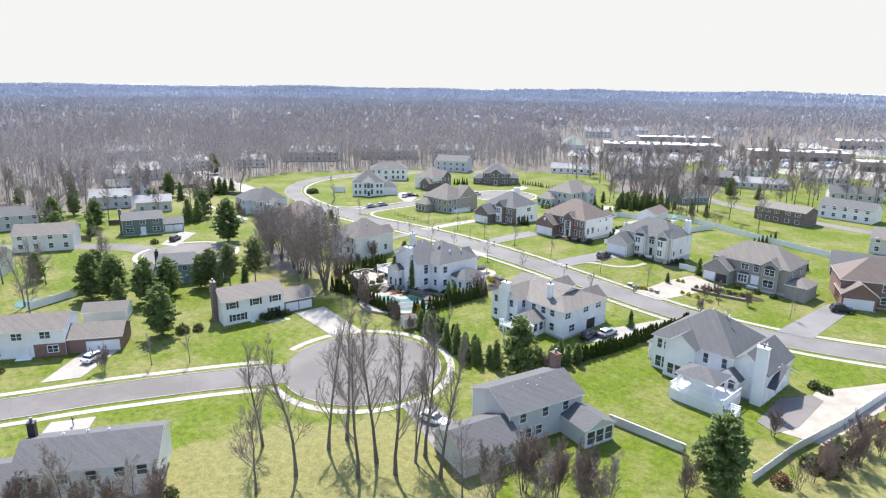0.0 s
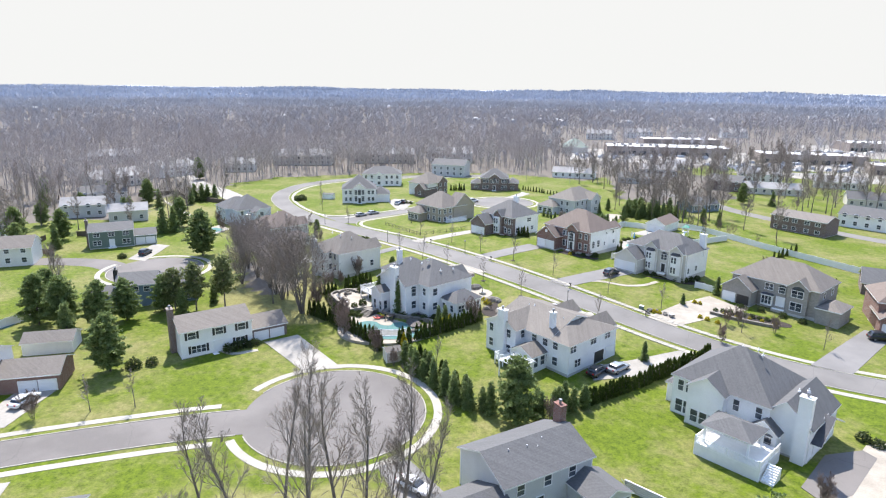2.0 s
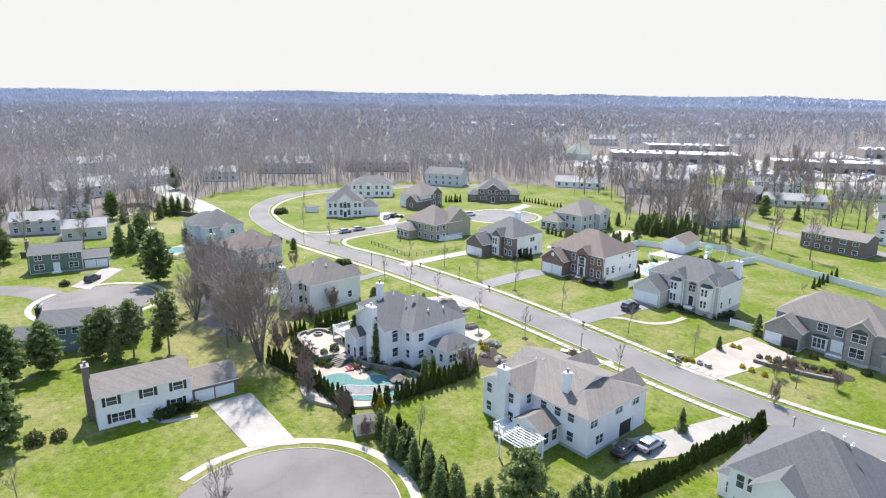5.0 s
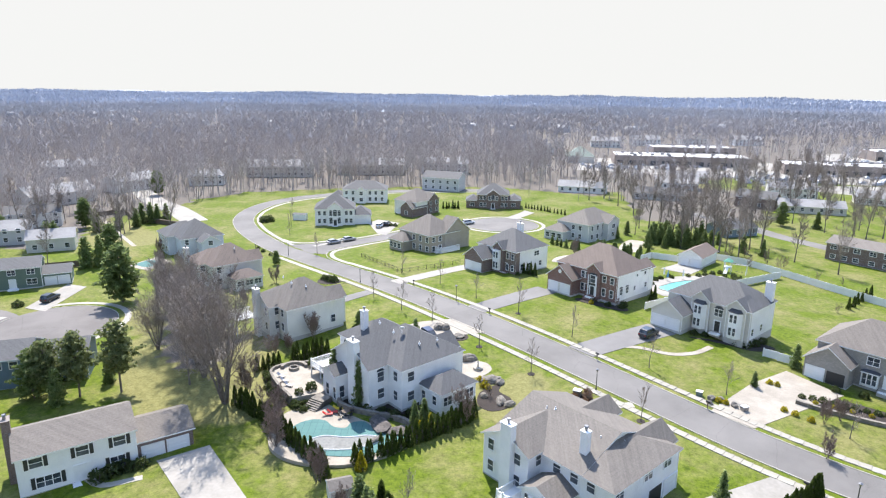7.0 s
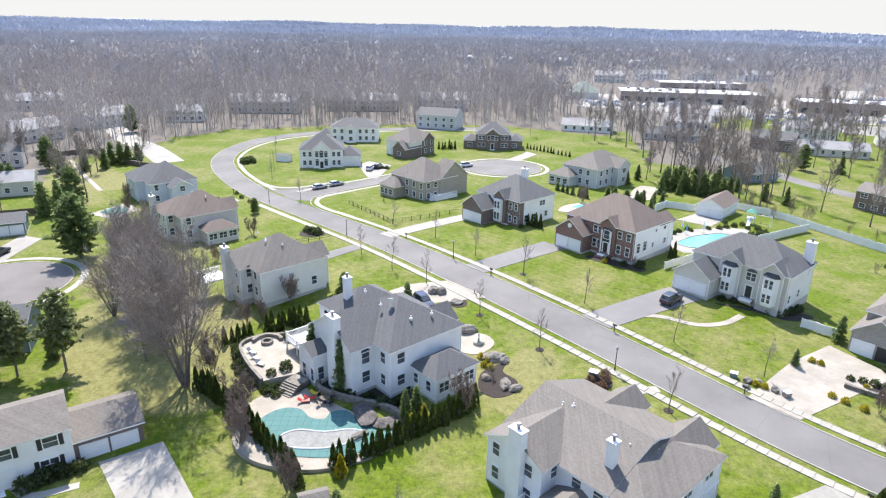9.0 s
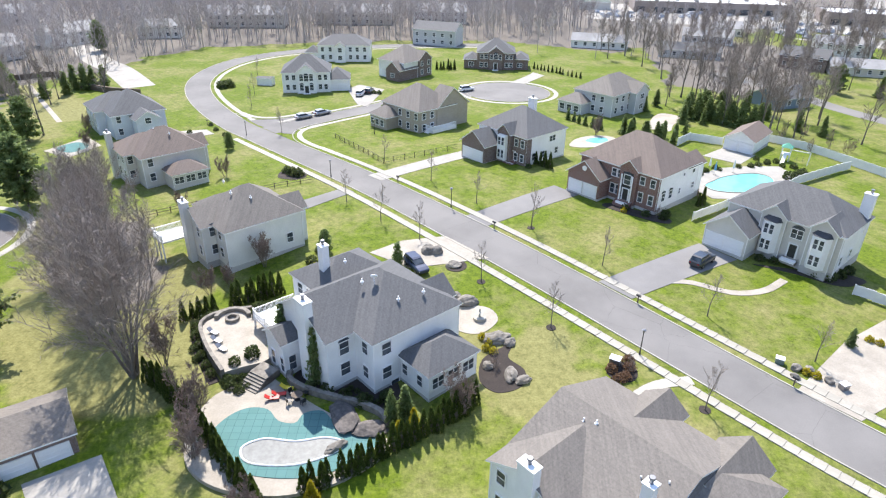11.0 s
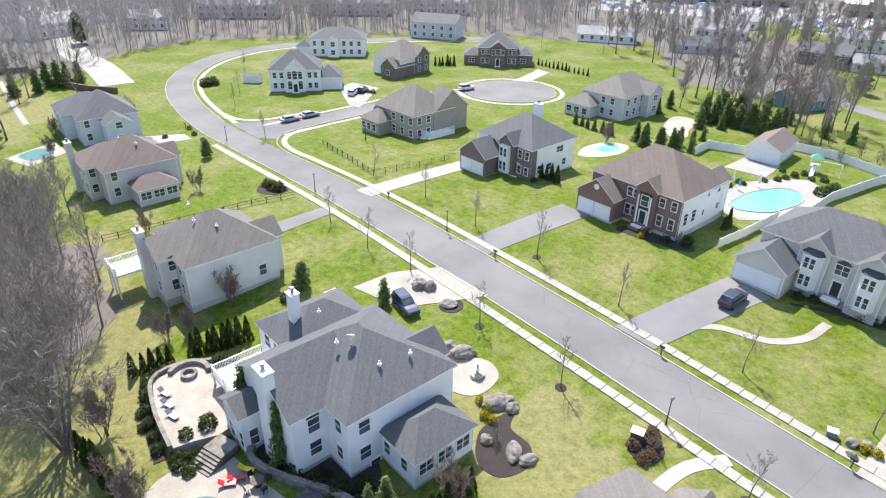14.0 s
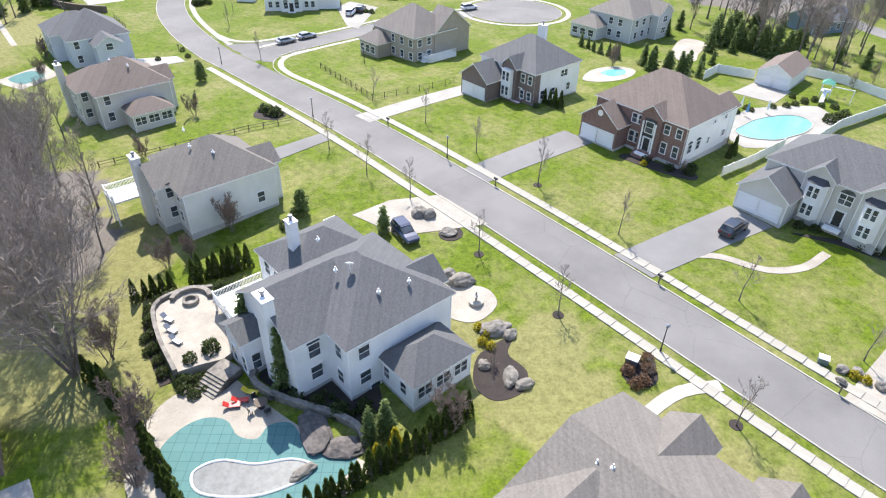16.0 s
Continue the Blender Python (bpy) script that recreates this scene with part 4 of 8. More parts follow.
part("wall", wall_mesh(sh7), M["stone"], h7)
bm, _ = roof_mesh(18.2, 22.6, 2.5, 9, 2.8, "hip", 0.5, 0.3)
part("roof", bm, [M["roof_taupe"], M["trim"]], h7)
steps(h7, 11.1, 3.0, 4, 2.6)

# brown-roofed brick house at the bend
g = W(0, 6.6, 0, 8, 3.5, "gy", 0.75)
m = W(0, 17, 3, 14.5, 6.0, "hip", 0.7)
h8 = house("red brick house with a brown roof and white garage doors", 73.5, -41.0, -22, "brick", "roof_brown", [g, m], 0.0)
for u in (1.8, 4.7):
    add_garage_door(h8, g, "F", u)
for z in (1.7, 4.5):
    for u in (8.5, 11.5, 14.5):
        add_window(h8, m, "F", u, z, 1.0, 1.5)

# white house with the walled pool terrace (rear towards the camera)
m = W(0, 12.5, 0, 11.6, 6.5, "hip", 0.60)
lw = W(10.5, 18.0, 1.0, 10.4, 6.2, "hip", 0.6)
rw = W(3.2, 12.6, 8.0, 15.0, 6.4, "gy", 0.62)
fg = W(2.2, 6.2, -1.0, 4.5, 6.2, "gy", 0.8)
sr = W(-4.6, 0.2, 1.6, 8.2, 3.5, "hip", 0.62)
bo = W(8.6, 12.0, 15.0, 17.2, 4.2, "gy", 0.55)
ph = house("large white house with a dark grey shingle roof beside the pool", -6.2, -29.0, LS, "white", "roof_grey", [m, lw, rw, fg, sr, bo], -0.35)
for u in (1.2, 3.3, 5.4):
    add_window(ph, sr, "L", u, 1.9, 1.5, 1.3)
    bm = bmesh.new()
    part("trim_arch", boxes((-4.68, -4.6, 8.2 - u - 0.85, 8.2 - u + 0.85, 2.75, 2.95)), M["trim"], ph)
for u in (1.0, 3.4):
    add_window(ph, sr, "B", u, 1.8, 0.8, 1.3)
for z in (4.9, 1.9):
    add_window(ph, m, "L", 1.6, z, 1.1, 1.4)
    add_window(ph, m, "B", 12.5 - 1.4, z, 0.9, 1.4)
add_window(ph, m, "L", 2.6, 0.1, 1.0, 0.7)
for z in (4.6, 2.0):
    add_window(ph, rw, "L", 2.0, z, 1.1, 1.5, "a" if z > 3 else "")
for u in (1.2, 3.2):
    add_window(ph, bo, "B", u, 1.2, 0.8, 1.8)
    add_window(ph, lw, "B", u + 0.5, 4.6, 1.1, 1.4)
add_window(ph, bo, "L", 1.0, 1.2, 0.8, 1.8)
chimney(ph, 6.6, 15.3, -1.5, 9.6, 1.8, 1.0)
chimney(ph, 14.2, 8.2, 6.0, 10.4, 1.0, 0.9)
vents(ph, [(6.2, 8.4, 9.4), (2.4, 6.5, 8.3), (2.0, 3.4, 8.2), (12.4, 6.5, 8.6)])
bm = bmesh.new()
bmesh.ops.create_uvsphere(bm, u_segments=16, v_segments=8, radius=0.42, matrix=pose(5.4, 7.4, 10.0, 30, 40, 0) @ Matrix.Diagonal((1, 1, 0.3, 1)))
tube(bm, (5.4, 7.4, 8.7), (5.4, 7.4, 10.0), 0.04, 0.04, 6)
part("satellite_dish", bm, M["trim"], ph, "white satellite dish")

# cream house further along, white deck behind
m = W(0, 10.2, 0, 11.6, 5.9, "hip", 0.72)
lw = W(7.5, 12.0, 1.0, 10.8, 5.8, "hip", 0.6)
rw = W(3.4, 9.6, 8.0, 13.4, 5.8, "gy", 0.6)
fg = W(1.5, 5.5, -1.4, 4.5, 5.6, "gy", 0.8)
h1 = house("cream sided house with weathered taupe roof and a rear deck", -28.2, -4.2, LS, "cream", "roof_tan", [m, lw, rw, fg], 0.1)
for u, z in ((4.8, 2.0), (9.4, 2.0)):
    add_window(h1, m, "L", u, z, 0.9, 1.4)
for z in (4.7, 2.0):
    add_window(h1, m, "B", 10.2 - 1.7, z, 0.9, 1.4)
    add_window(h1, rw, "L", 1.6, z, 1.1, 1.4, "a" if z > 3 else "")
for u in (1.0, 5.0):
    add_window(h1, rw, "B", u, 4.6, 0.8, 1.4)
    add_window(h1, rw, "B", u, 1.8, 0.8, 1.4)
chimney(h1, 7.6, 13.8, -1.0, 8.2, 1.6, 0.9, "cream")
vents(h1, [(4.8, 8.0, 9.0), (3.0, 6.0, 8.3), (12, 6, 8.0)])

# brown-roofed house with a sunroom
m = W(0, 10.0, 0, 11.6, 5.9, "hip", 0.72)
rw = W(3.8, 11.6, 2.0, 13.4, 5.8, "hip", 0.6)
fg = W(2.0, 6.0, -1.2, 4.5, 5.6, "gy", 0.8)
sr = W(-4.4, 0.2, 1.8, 8.2, 3.2, "hip", 0.62)
h2 = house("beige sided house with a brown roof and a sunroom", -52.8, 28.0, LS, "beige", "roof_brown", [m, rw, fg, sr], -0.1)
for u in (1.1, 3.2, 5.3):
    add_window(h2, sr, "L", u, 1.8, 1.6, 1.2)
for z in (4.6, 1.9):
    add_window(h2, m, "L", 1.4, z, 0.9, 1.4)
    add_window(h2, rw, "L", 0.9, z, 0.9, 1.4)
    for u in (1.2, 4.0, 6.6):
        add_window(h2, rw, "B", u, z, 0.9, 1.4)
chimney(h2, 10.2, 13.8, -1.0, 8.4, 1.6, 0.9, "beige")
vents(h2, [(5, 7, 9.3), (3, 5, 8.5)])

# pale blue-grey house by the bend
m = W(0, 11.5, 0, 11.5, 5.9, "hip", 0.72)
rw = W(6.0, 15.5, 2.0, 13.5, 5.8, "hip", 0.6)
sr = W(-4.2, 0.2, 2.5, 7.5, 5.2, "gx", 0.6)
h3 = house("pale grey-blue sided house with a grey roof", -71.5, 57.0, 128, "pale_siding", "roof_grey", [m, rw, sr], -0.3)
for z in (4.6, 1.9):
    add_window(h3, m, "L", 1.4, z, 0.9, 1.4)
    for u in (1.5, 5, 8):
        add_window(h3, rw, "B", u, z, 0.9, 1.4)
    add_window(h3, sr, "L", 2.5, z, 1.2, 1.2)

# white house with the hedge and an open garage (rear towards the camera)
m = W(3.0, 15.6, 0, 13.6, 5.5, "gx", 0.36)
nb = W(-1.2, 9.0, 0.6, 13.62, 5.45, "hip", 0.36)
rw = W(8.6, 15.55, 9.0, 15.8, 5.7, "gy", 0.5)
fg = W(0.4, 4.6, -1.2, 6, 5.2, "gy", 0.8)
fg2 = W(8.2, 12.0, -1.2, 6, 5.6, "gy", 0.75)
mh = house("white sided house with a taupe shingle roof behind a hedge", 17.9, -51.8, LS, "white", "roof_tan", [m, nb, rw, fg, fg2], -0.1)
for u, z in ((1.0, 4.5), (6.5, 4.6), (10.5, 4.6)):
    add_window(mh, nb, "L", u, z, 1.5, 1.3)
add_window(mh, nb, "L", 2.4, 1.7, 1.5, 1.3)
add_garage_door(mh, nb, "L", 11.6, 2.7, 2.2)
# open garage: its inner shade is a dark sheet on the wall
og = bmesh.new()
box(og, -1.23, -1.2, 3.9, 6.5, 0.02, 2.2)
part("open_garage_shade", og, M["dark_paint_and_shade"], mh, "dark panel painted as the shade in an open garage")
for u in (1.0, 3.2, 5.6):
    add_window(mh, nb, "B", 8.4 - u, 4.5, 1.0, 1.4)
    add_window(mh, nb, "B", 8.4 - u, 1.7, 1.0, 1.4)
for z in (4.5, 1.7):
    add_window(mh, rw, "L", 1.8, z, 1.0, 1.4, "a" if z > 3 else "")
    add_window(mh, rw, "B", 1.2, z, 0.9, 1.4)
    add_window(mh, rw, "B", 5.4, z, 0.9, 1.4)
chimney(mh, 11.4, 16.2, -1.0, 8.6, 1.6, 0.9)
chimney(mh, 4.4, 11.2, 6.0, 8.9, 0.9, 0.8)
por = W(3.4, 8.0, 13.6, 17.4, 3.0, "gy", 0.5, wall="white", mat="roof_grey")
part("wall", wall_mesh(por), M["white"], mh)
bm, _ = roof_mesh(3.4, 8.0, 13.6, 17.4, 3.0, "gy", 0.5, 0.35)
part("roof", bm, [M["roof_tan"], M["trim"]], mh)
for u in (1.0, 2.4, 3.8):
    add_window(mh, por, "B", u, 1.6, 1.0, 1.6)
for u in (1.0, 2.7):
    add_window(mh, por, "L", u, 1.6, 1.0, 1.6)
vents(mh, [(12.4, 8.2, 7.4), (11.4, 7.8, 7.6), (6.0, 9.5, 6.9), (4.2, 8.6, 7.2)])

# big white house with a raised deck and pergola
m = W(5, 18.5, 0, 12.5, 6.4, "hip", 0.72)
gw = W(0, 6.5, 1.5, 12.0, 5.0, "gy", 0.8)
lw = W(17, 20.5, 2.0, 10.0, 3.6, "hip", 0.6)
rw = W(10.5, 15.5, 10.0, 14.0, 6.3, "gy", 0.7)
sr = W(3.4, 6.8, 12.0, 13.6, 3.4, "gy", 0.8)
wh = house("large white sided house with grey hip roofs", 43.6, -76.6, LS + 2, "white", "roof_grey", [m, gw, lw, rw, sr], 0.0)
for u in (1.6, 4.4, 7.2):
    add_garage_door(wh, gw, "L", 1.6 + u, 2.4, 2.2)
bm = bmesh.new()
hood = roof_mesh(-1.2, 0.3, 2.0, 11.5, 2.8, "gx", 0.5, 0.1)[0]
part("hood_roof", hood, [M["roof_dark"], M["trim"]], wh, "dark shingled hood over the garage")
for u in (4.7, 5.8):
    add_window(wh, gw, "L", u, 4.3, 0.7, 1.1)
for u in (1.2, 2.4, 9.2, 12.2):
    add_window(wh, m, "B", u, 4.8 if u > 3 else 4.8, 0.8, 1.6)
for u in (1.2, 2.4, 5.0, 7.0, 9.5):
    add_window(wh, m, "B", u, 1.6, 1.0, 1.9)
for u in (1.2, 2.5, 3.8):
    add_window(wh, rw, "B", u, 1.7, 1.0, 1.8)
add_window(wh, rw, "L", 2.0, 4.6, 0.9, 1.6)
for u in (0.9, 2.4):
    add_window(wh, sr, "B", u, 1.7, 0.9, 1.7, "a")
add_window(wh, lw, "B", 1.4, 1.8, 1.0, 1.4)
chimney(wh, 0.9, 12.4, -1.0, 9.2, 1.6, 1.0)
vents(wh, [(12, 5.5, 10.6), (10, 5.0, 10.6), (9, 6.0, 10.4), (3.2, 8, 7.8), (2.6, 6, 7.4)])

# white colonial on the court
m = W(0, 12.4, 0, 8.2, 5.2, "gx", 0.42, 0.3)
gw = W(12.4, 19.2, 0.6, 7.6, 3.0, "gx", 0.42, 0.3, wall="brown_brick")
Lh = house("white colonial house with brown roof and black shutters", -57.6, -55.0, 34, "white", "roof_taupe", [m, gw], -0.1)
for u in (1.9, 4.3, 6.6, 10.6):
    if u != 4.3:
        add_window(Lh, m, "F", u, 4.1, 1.3, 1.2, "s")
add_window(Lh, m, "F", 2.9, 1.5, 2.4, 1.3, "s")
add_window(Lh, m, "F", 10.2, 1.5, 1.6, 1.3, "s")
add_door(Lh, m, "F", 6.4, 0.2, 1.5, 2.1, dark=False)
for u in (1.9, 4.9):
    add_garage_door(Lh, gw, "F", u, 2.5, 2.05)
chimney(Lh, -0.5, 4.4, -0.5, 8.2, 0.9, 1.5, "brown_brick", "dark brick chimney")
part("gable_vent", boxes((-0.06, 0, 3.7, 4.5, 5.4, 6.1)), M["dark_paint_and_shade"], Lh)

# brick and white house further down the court
m = W(0, 14.0, 0, 8.2, 5.2, "gx", 0.42, 0.3)
gw = W(14.0, 23.0, 0.4, 7.6, 3.0, "gx", 0.42, 0.3, wall="brick")
fb = W(9.0, 14.02, -0.06, 0.3, 2.5, "none", wall="brick")
Ah = house("white over brick colonial house with a grey-brown roof", -94.5, -72.0, 14, "white", "roof_taupe", [m, gw, fb], -0.1)
for u in (2.2, 6.6, 11.0):
    add_window(Ah, m, "F", u, 4.1, 1.6, 1.2)
add_window(Ah, m, "F", 2.6, 1.5, 2.4, 1.3)
add_window(Ah, fb, "F", 3.0, 1.5, 1.6, 1.2)
add_door(Ah, m, "F", 7.4, 0.2, 1.5, 2.1, dark=False)
for u in (4.5, 7.3):
    add_garage_door(Ah, gw, "F", u, 2.4, 2.0)

# grey house nearest the camera path, rear side
m = W(0, 12.6, 0, 9.0, 5.2, "gx", 0.42, 0.35)
por = W(9.0, 14.0, -5.0, 0.1, 2.9, "gy", 0.45, 0.3)
gw = W(-8.5, 0.1, -2.6, 5.0, 3.0, "gx", 0.45, 0.3)
gh = house("grey sided house with a dark roof and a screened porch", -5.5, -97.2, 30, "grey_siding", "roof_grey", [m, por, gw], 0.0)
for u, z in ((1.6, 1.5), (3.2, 1.5), (2.2, 4.0), (6.0, 4.0), (9.6, 4.0), (5.0, 1.6)):
    add_window(gh, m, "F", u, z, 1.0, 1.3)
for u in (0.9, 2.5, 4.1):
    add_window(gh, por, "F", u, 1.4, 1.3, 1.9)
    add_window(gh, por, "R", u, 1.4, 1.3, 1.9)
chimney(gh, 12.9, 6.4, -0.5, 8.6, 0.9, 1.4, "brick", "red brick chimney")
vents(gh, [(3, 3.6, 6.6), (5.5, 3.4, 6.5), (8, 3.8, 6.6), (6.8, 3.0, 6.2)])

# grey-roofed house at the near edge
m = W(0, 15, 0, 8.8, 4.6, "gx", 0.40, 0.35)
gw = W(-9, 0.1, -0.8, 6.8, 2.9, "gx", 0.4, 0.3)
Fh = house("white house with a dark grey gable roof seen from behind", -62.5, -110.5, 14, "white", "roof_grey", [m, gw], 0.0)
for u in (2, 5, 8, 11, 13.4):
    add_window(Fh, m, "F", u, 3.4, 1.1, 1.2)
vents(Fh, [(4, 5.2, 6.3), (6.6, 5.4, 6.3), (9, 5.2, 6.3)])
chimney(Fh, 0.3, 6.5, 0.5, 7.4, 0.8, 0.8, "dark_paint_and_shade", "dark chimney")

# green colonial and blue house on the other court
m = W(0, 11.6, 0, 8, 5.0, "gx", 0.42, 0.3)
gw = W(11.6, 17.6, 0.6, 7, 2.9, "gx", 0.42, 0.3)
Gh = house("dark green colonial house with white windows", -113.5, 18.6, 26, "green", "roof_grey", [m, gw], 0.2)
for u in (2.0, 5.8, 9.6):
    add_window(Gh, m, "F", u, 3.9, 1.5, 1.2)
    if u != 5.8:
        add_window(Gh, m, "F", u, 1.5, 2.0, 1.3)
add_door(Gh, m, "F", 5.8, 0.2, 1.1, 2.1, dark=False)
for u in (1.7, 4.4):
    add_garage_door(Gh, gw, "F", u, 2.3, 2.0)
chimney(Gh, -0.4, 4, -0.5, 7.6, 0.8, 1.4, "brown_brick", "brick chimney")
m = W(0, 8.0, 0, 8.2, 5.0, "gx", 0.42, 0.3)
gw = W(7.9, 16.0, 0.4, 7.8, 4.6, "gx", 0.42, 0.3)
w2 = W(-5.5, 0.1, 0.8, 7, 2.9, "gx", 0.42, 0.3)
Bh = house("blue sided house with a grey roof", -81.5, -29.5, 18, "blue", "roof_grey", [m, gw, w2], 0.0)
for u in (1.4, 3.8, 6.0):
    add_window(Bh, m, "F", u, 3.9, 1.1, 1.1)
    add_window(Bh, gw, "F", u, 1.5, 1.1, 1.4)
chimney(Bh, -0.4, 4, -0.5, 7.4, 0.8, 1.2, "dark_paint_and_shade", "dark chimney")

# tan corner house, rear side
m = W(0, 13, 3.5, 15, 6.0, "hip", 0.75)
s = W(-0.5, 5.5, 0, 5, 3.6, "hip", 0.7)
w2 = W(9, 13.2, 9, 19, 5.8, "gx", 0.8)
th = house("tan stucco house with brown roof and a white rear deck", -24.0, 60.0, -47, "tan", "roof_taupe", [m, s, w2], -0.2)
for u in (0.9, 2.6, 4.4):
    add_window(th, s, "F", u, 1.8, 1.2, 1.4)
for z in (1.8, 4.4):
    for u in (1.8, 4.6, 7.4):
        add_window(th, m, "F", u + 4.6, z, 1.0, 1.4)
    for u in (1.5, 4.0, 7.5, 9.8):
        add_window(th, m, "R", u, z, 1.0, 1.4)
vents(th, [(6, 9, 9.8)])

# white houses on the inside of the bend
m = W(0, 13.5, 1.2, 12.5, 6.2, "hip", 0.7)
c = W(4.2, 9.4, 0, 6, 6.4, "gy", 0.75)
gw = W(12.0, 19.0, 2.5, 11.0, 3.8, "hip", 0.7)
w1 = house("white house with tall arched windows and a grey roof", -52.5, 93.6, 7, "white", "roof_grey", [m, c, gw], -0.2)
for u in (1.2, 4.0):
    add_window(w1, c, "F", u, 1.9, 1.0, 1.6, "a")
    add_window(w1, c, "F", u, 4.5, 1.0, 1.4, "a")
add_door(w1, c, "F", 2.6, 0.3)
add_window(w1, c, "F", 2.6, 4.5, 1.2, 1.6, "a")
for z in (1.8, 4.5):
    for u in (1.4, 3.2, 10.6, 12.2):
        add_window(w1, m, "F", u, z, 0.9, 1.4)
for u in (1.7, 4.4):
    add_garage_door(w1, gw, "F", u + 0.5, 2.4, 2.1)
m = W(0, 18, 0, 10.5, 6.0, "hip", 0.55)
s = W(-4.6, 0.1, 1, 7.5, 3.4, "hip", 0.7)
c = W(6, 9.5, -1.6, 3, 5.8, "gy", 0.7)
w2h = house("white sided house with a grey roof by the woods", -50.0, 140.5, 2, "white", "roof_grey", [m, s, c], -0.2)
for z in (1.8, 4.4):
    for u in (1.5, 4.2, 11.2, 13.6, 16.2):
        add_window(w2h, m, "F", u, z, 1.0, 1.4)
    add_window(w2h, c, "F", 1.7, z, 1.3, 1.4)
m = W(0, 11, 0, 13, 5.8, "hip", 0.7)
gb = W(5.5, 11.2, -2.5, 6, 3.8, "gy", 0.8, wall="brown_brick")
c = W(7, 11.4, 6.5, 12.5, 5.8, "gx", 0.8, wall="brown_brick")
t2 = house("beige and brown brick house with a grey roof", -27.0, 119.4, -40, "cream", "roof_taupe", [m, gb, c], -0.2)
for u in (1.6, 4.0):
    add_garage_door(t2, m, "F", u, 2.3, 2.1)
add_window(t2, gb, "F", 2.8, 1.8, 1.4, 1.2)
for z in (1.8, 4.4):
    for u in (1.4, 4.6):
        add_window(t2, c, "R", u, z, 1.0, 1.4)
m = W(4.5, 17.0, 0, 11, 6.0, "hip", 0.65)
c = W(8.4, 13.1, -0.8, 6, 6.2, "gy", 0.7)
a = W(0, 5.0, 1, 9, 3.4, "hip", 0.6)
z_ = W(16.5, 21.8, 1, 10, 3.8, "hip", 0.6)
b3 = house("dark red brick house with a grey roof on a turning circle", 0.8, 131.4, -5, "brown_brick", "roof_grey", [m, c, a, z_], -0.1)
for zz in (1.7, 4.4):
    for u in (1.5, 3.0, 10.0, 11.4):
        add_window(b3, m, "F", u, zz, 1.0, 1.4)
for u in (0.9, 3.8):
    add_window(b3, c, "F", u, 4.4, 0.9, 1.5)
add_window(b3, c, "F", 2.35, 4.6, 1.3, 1.6, "a")
add_door(b3, c, "F", 2.35, 0.3)
for w_ in (a, z_):
    add_window(b3, w_, "F", 2.4, 1.6, 1.6, 1.3)
m = W(0, 11.5, 4, 21, 6.0, "hip", 0.6)
s = W(-2, 5, 0, 6, 3.4, "hip", 0.6)
g1w = W(8.5, 13.5, 12, 18, 5.8, "gx", 0.7)
g1 = house("pale grey house with a light grey roof", 25.0, 75.5, -46, "grey_siding", "roof_tan", [m, s, g1w], -0.2)
for z in (1.8, 4.4):
    for u in (2, 5, 8, 15):
        add_window(g1, m, "R", u, z, 1.1, 1.4)
    for u in (6, 8.5):
        add_window(g1, m, "F", u, z, 1.0, 1.4)
    add_window(g1, g1w, "R", 3.0, z, 1.6, 1.3)
for u in (1.2, 3.4, 5.6):
    add_window(g1, s, "F", u, 1.7, 1.4, 1.4)

# detached white garage by the pool
m = W(0, 6.2, 0, 11, 2.9, "gy", 0.55)
dg = house("white detached garage with a dark roof", 54.5, 45.0, -42, "white", "roof_brown", [m], 0.0)
for u in (1.6, 4.6):
    add_garage_door(dg, m, "F", u, 2.5, 2.1)
# raised ranch behind the white fence
m = W(0, 18, 0, 9, 5.0, "gx", 0.35)
rh = house("brown brick raised ranch with a low grey roof", 101.5, 57.0, -55, "brown_brick", "roof_taupe", [m], 0.0)
for u in (2, 5, 8, 12, 15.5):
    add_window(rh, m, "F", u, 3.8, 1.6, 1.1)
    add_window(rh, m, "F", u, 1.2, 1.4, 1.1)


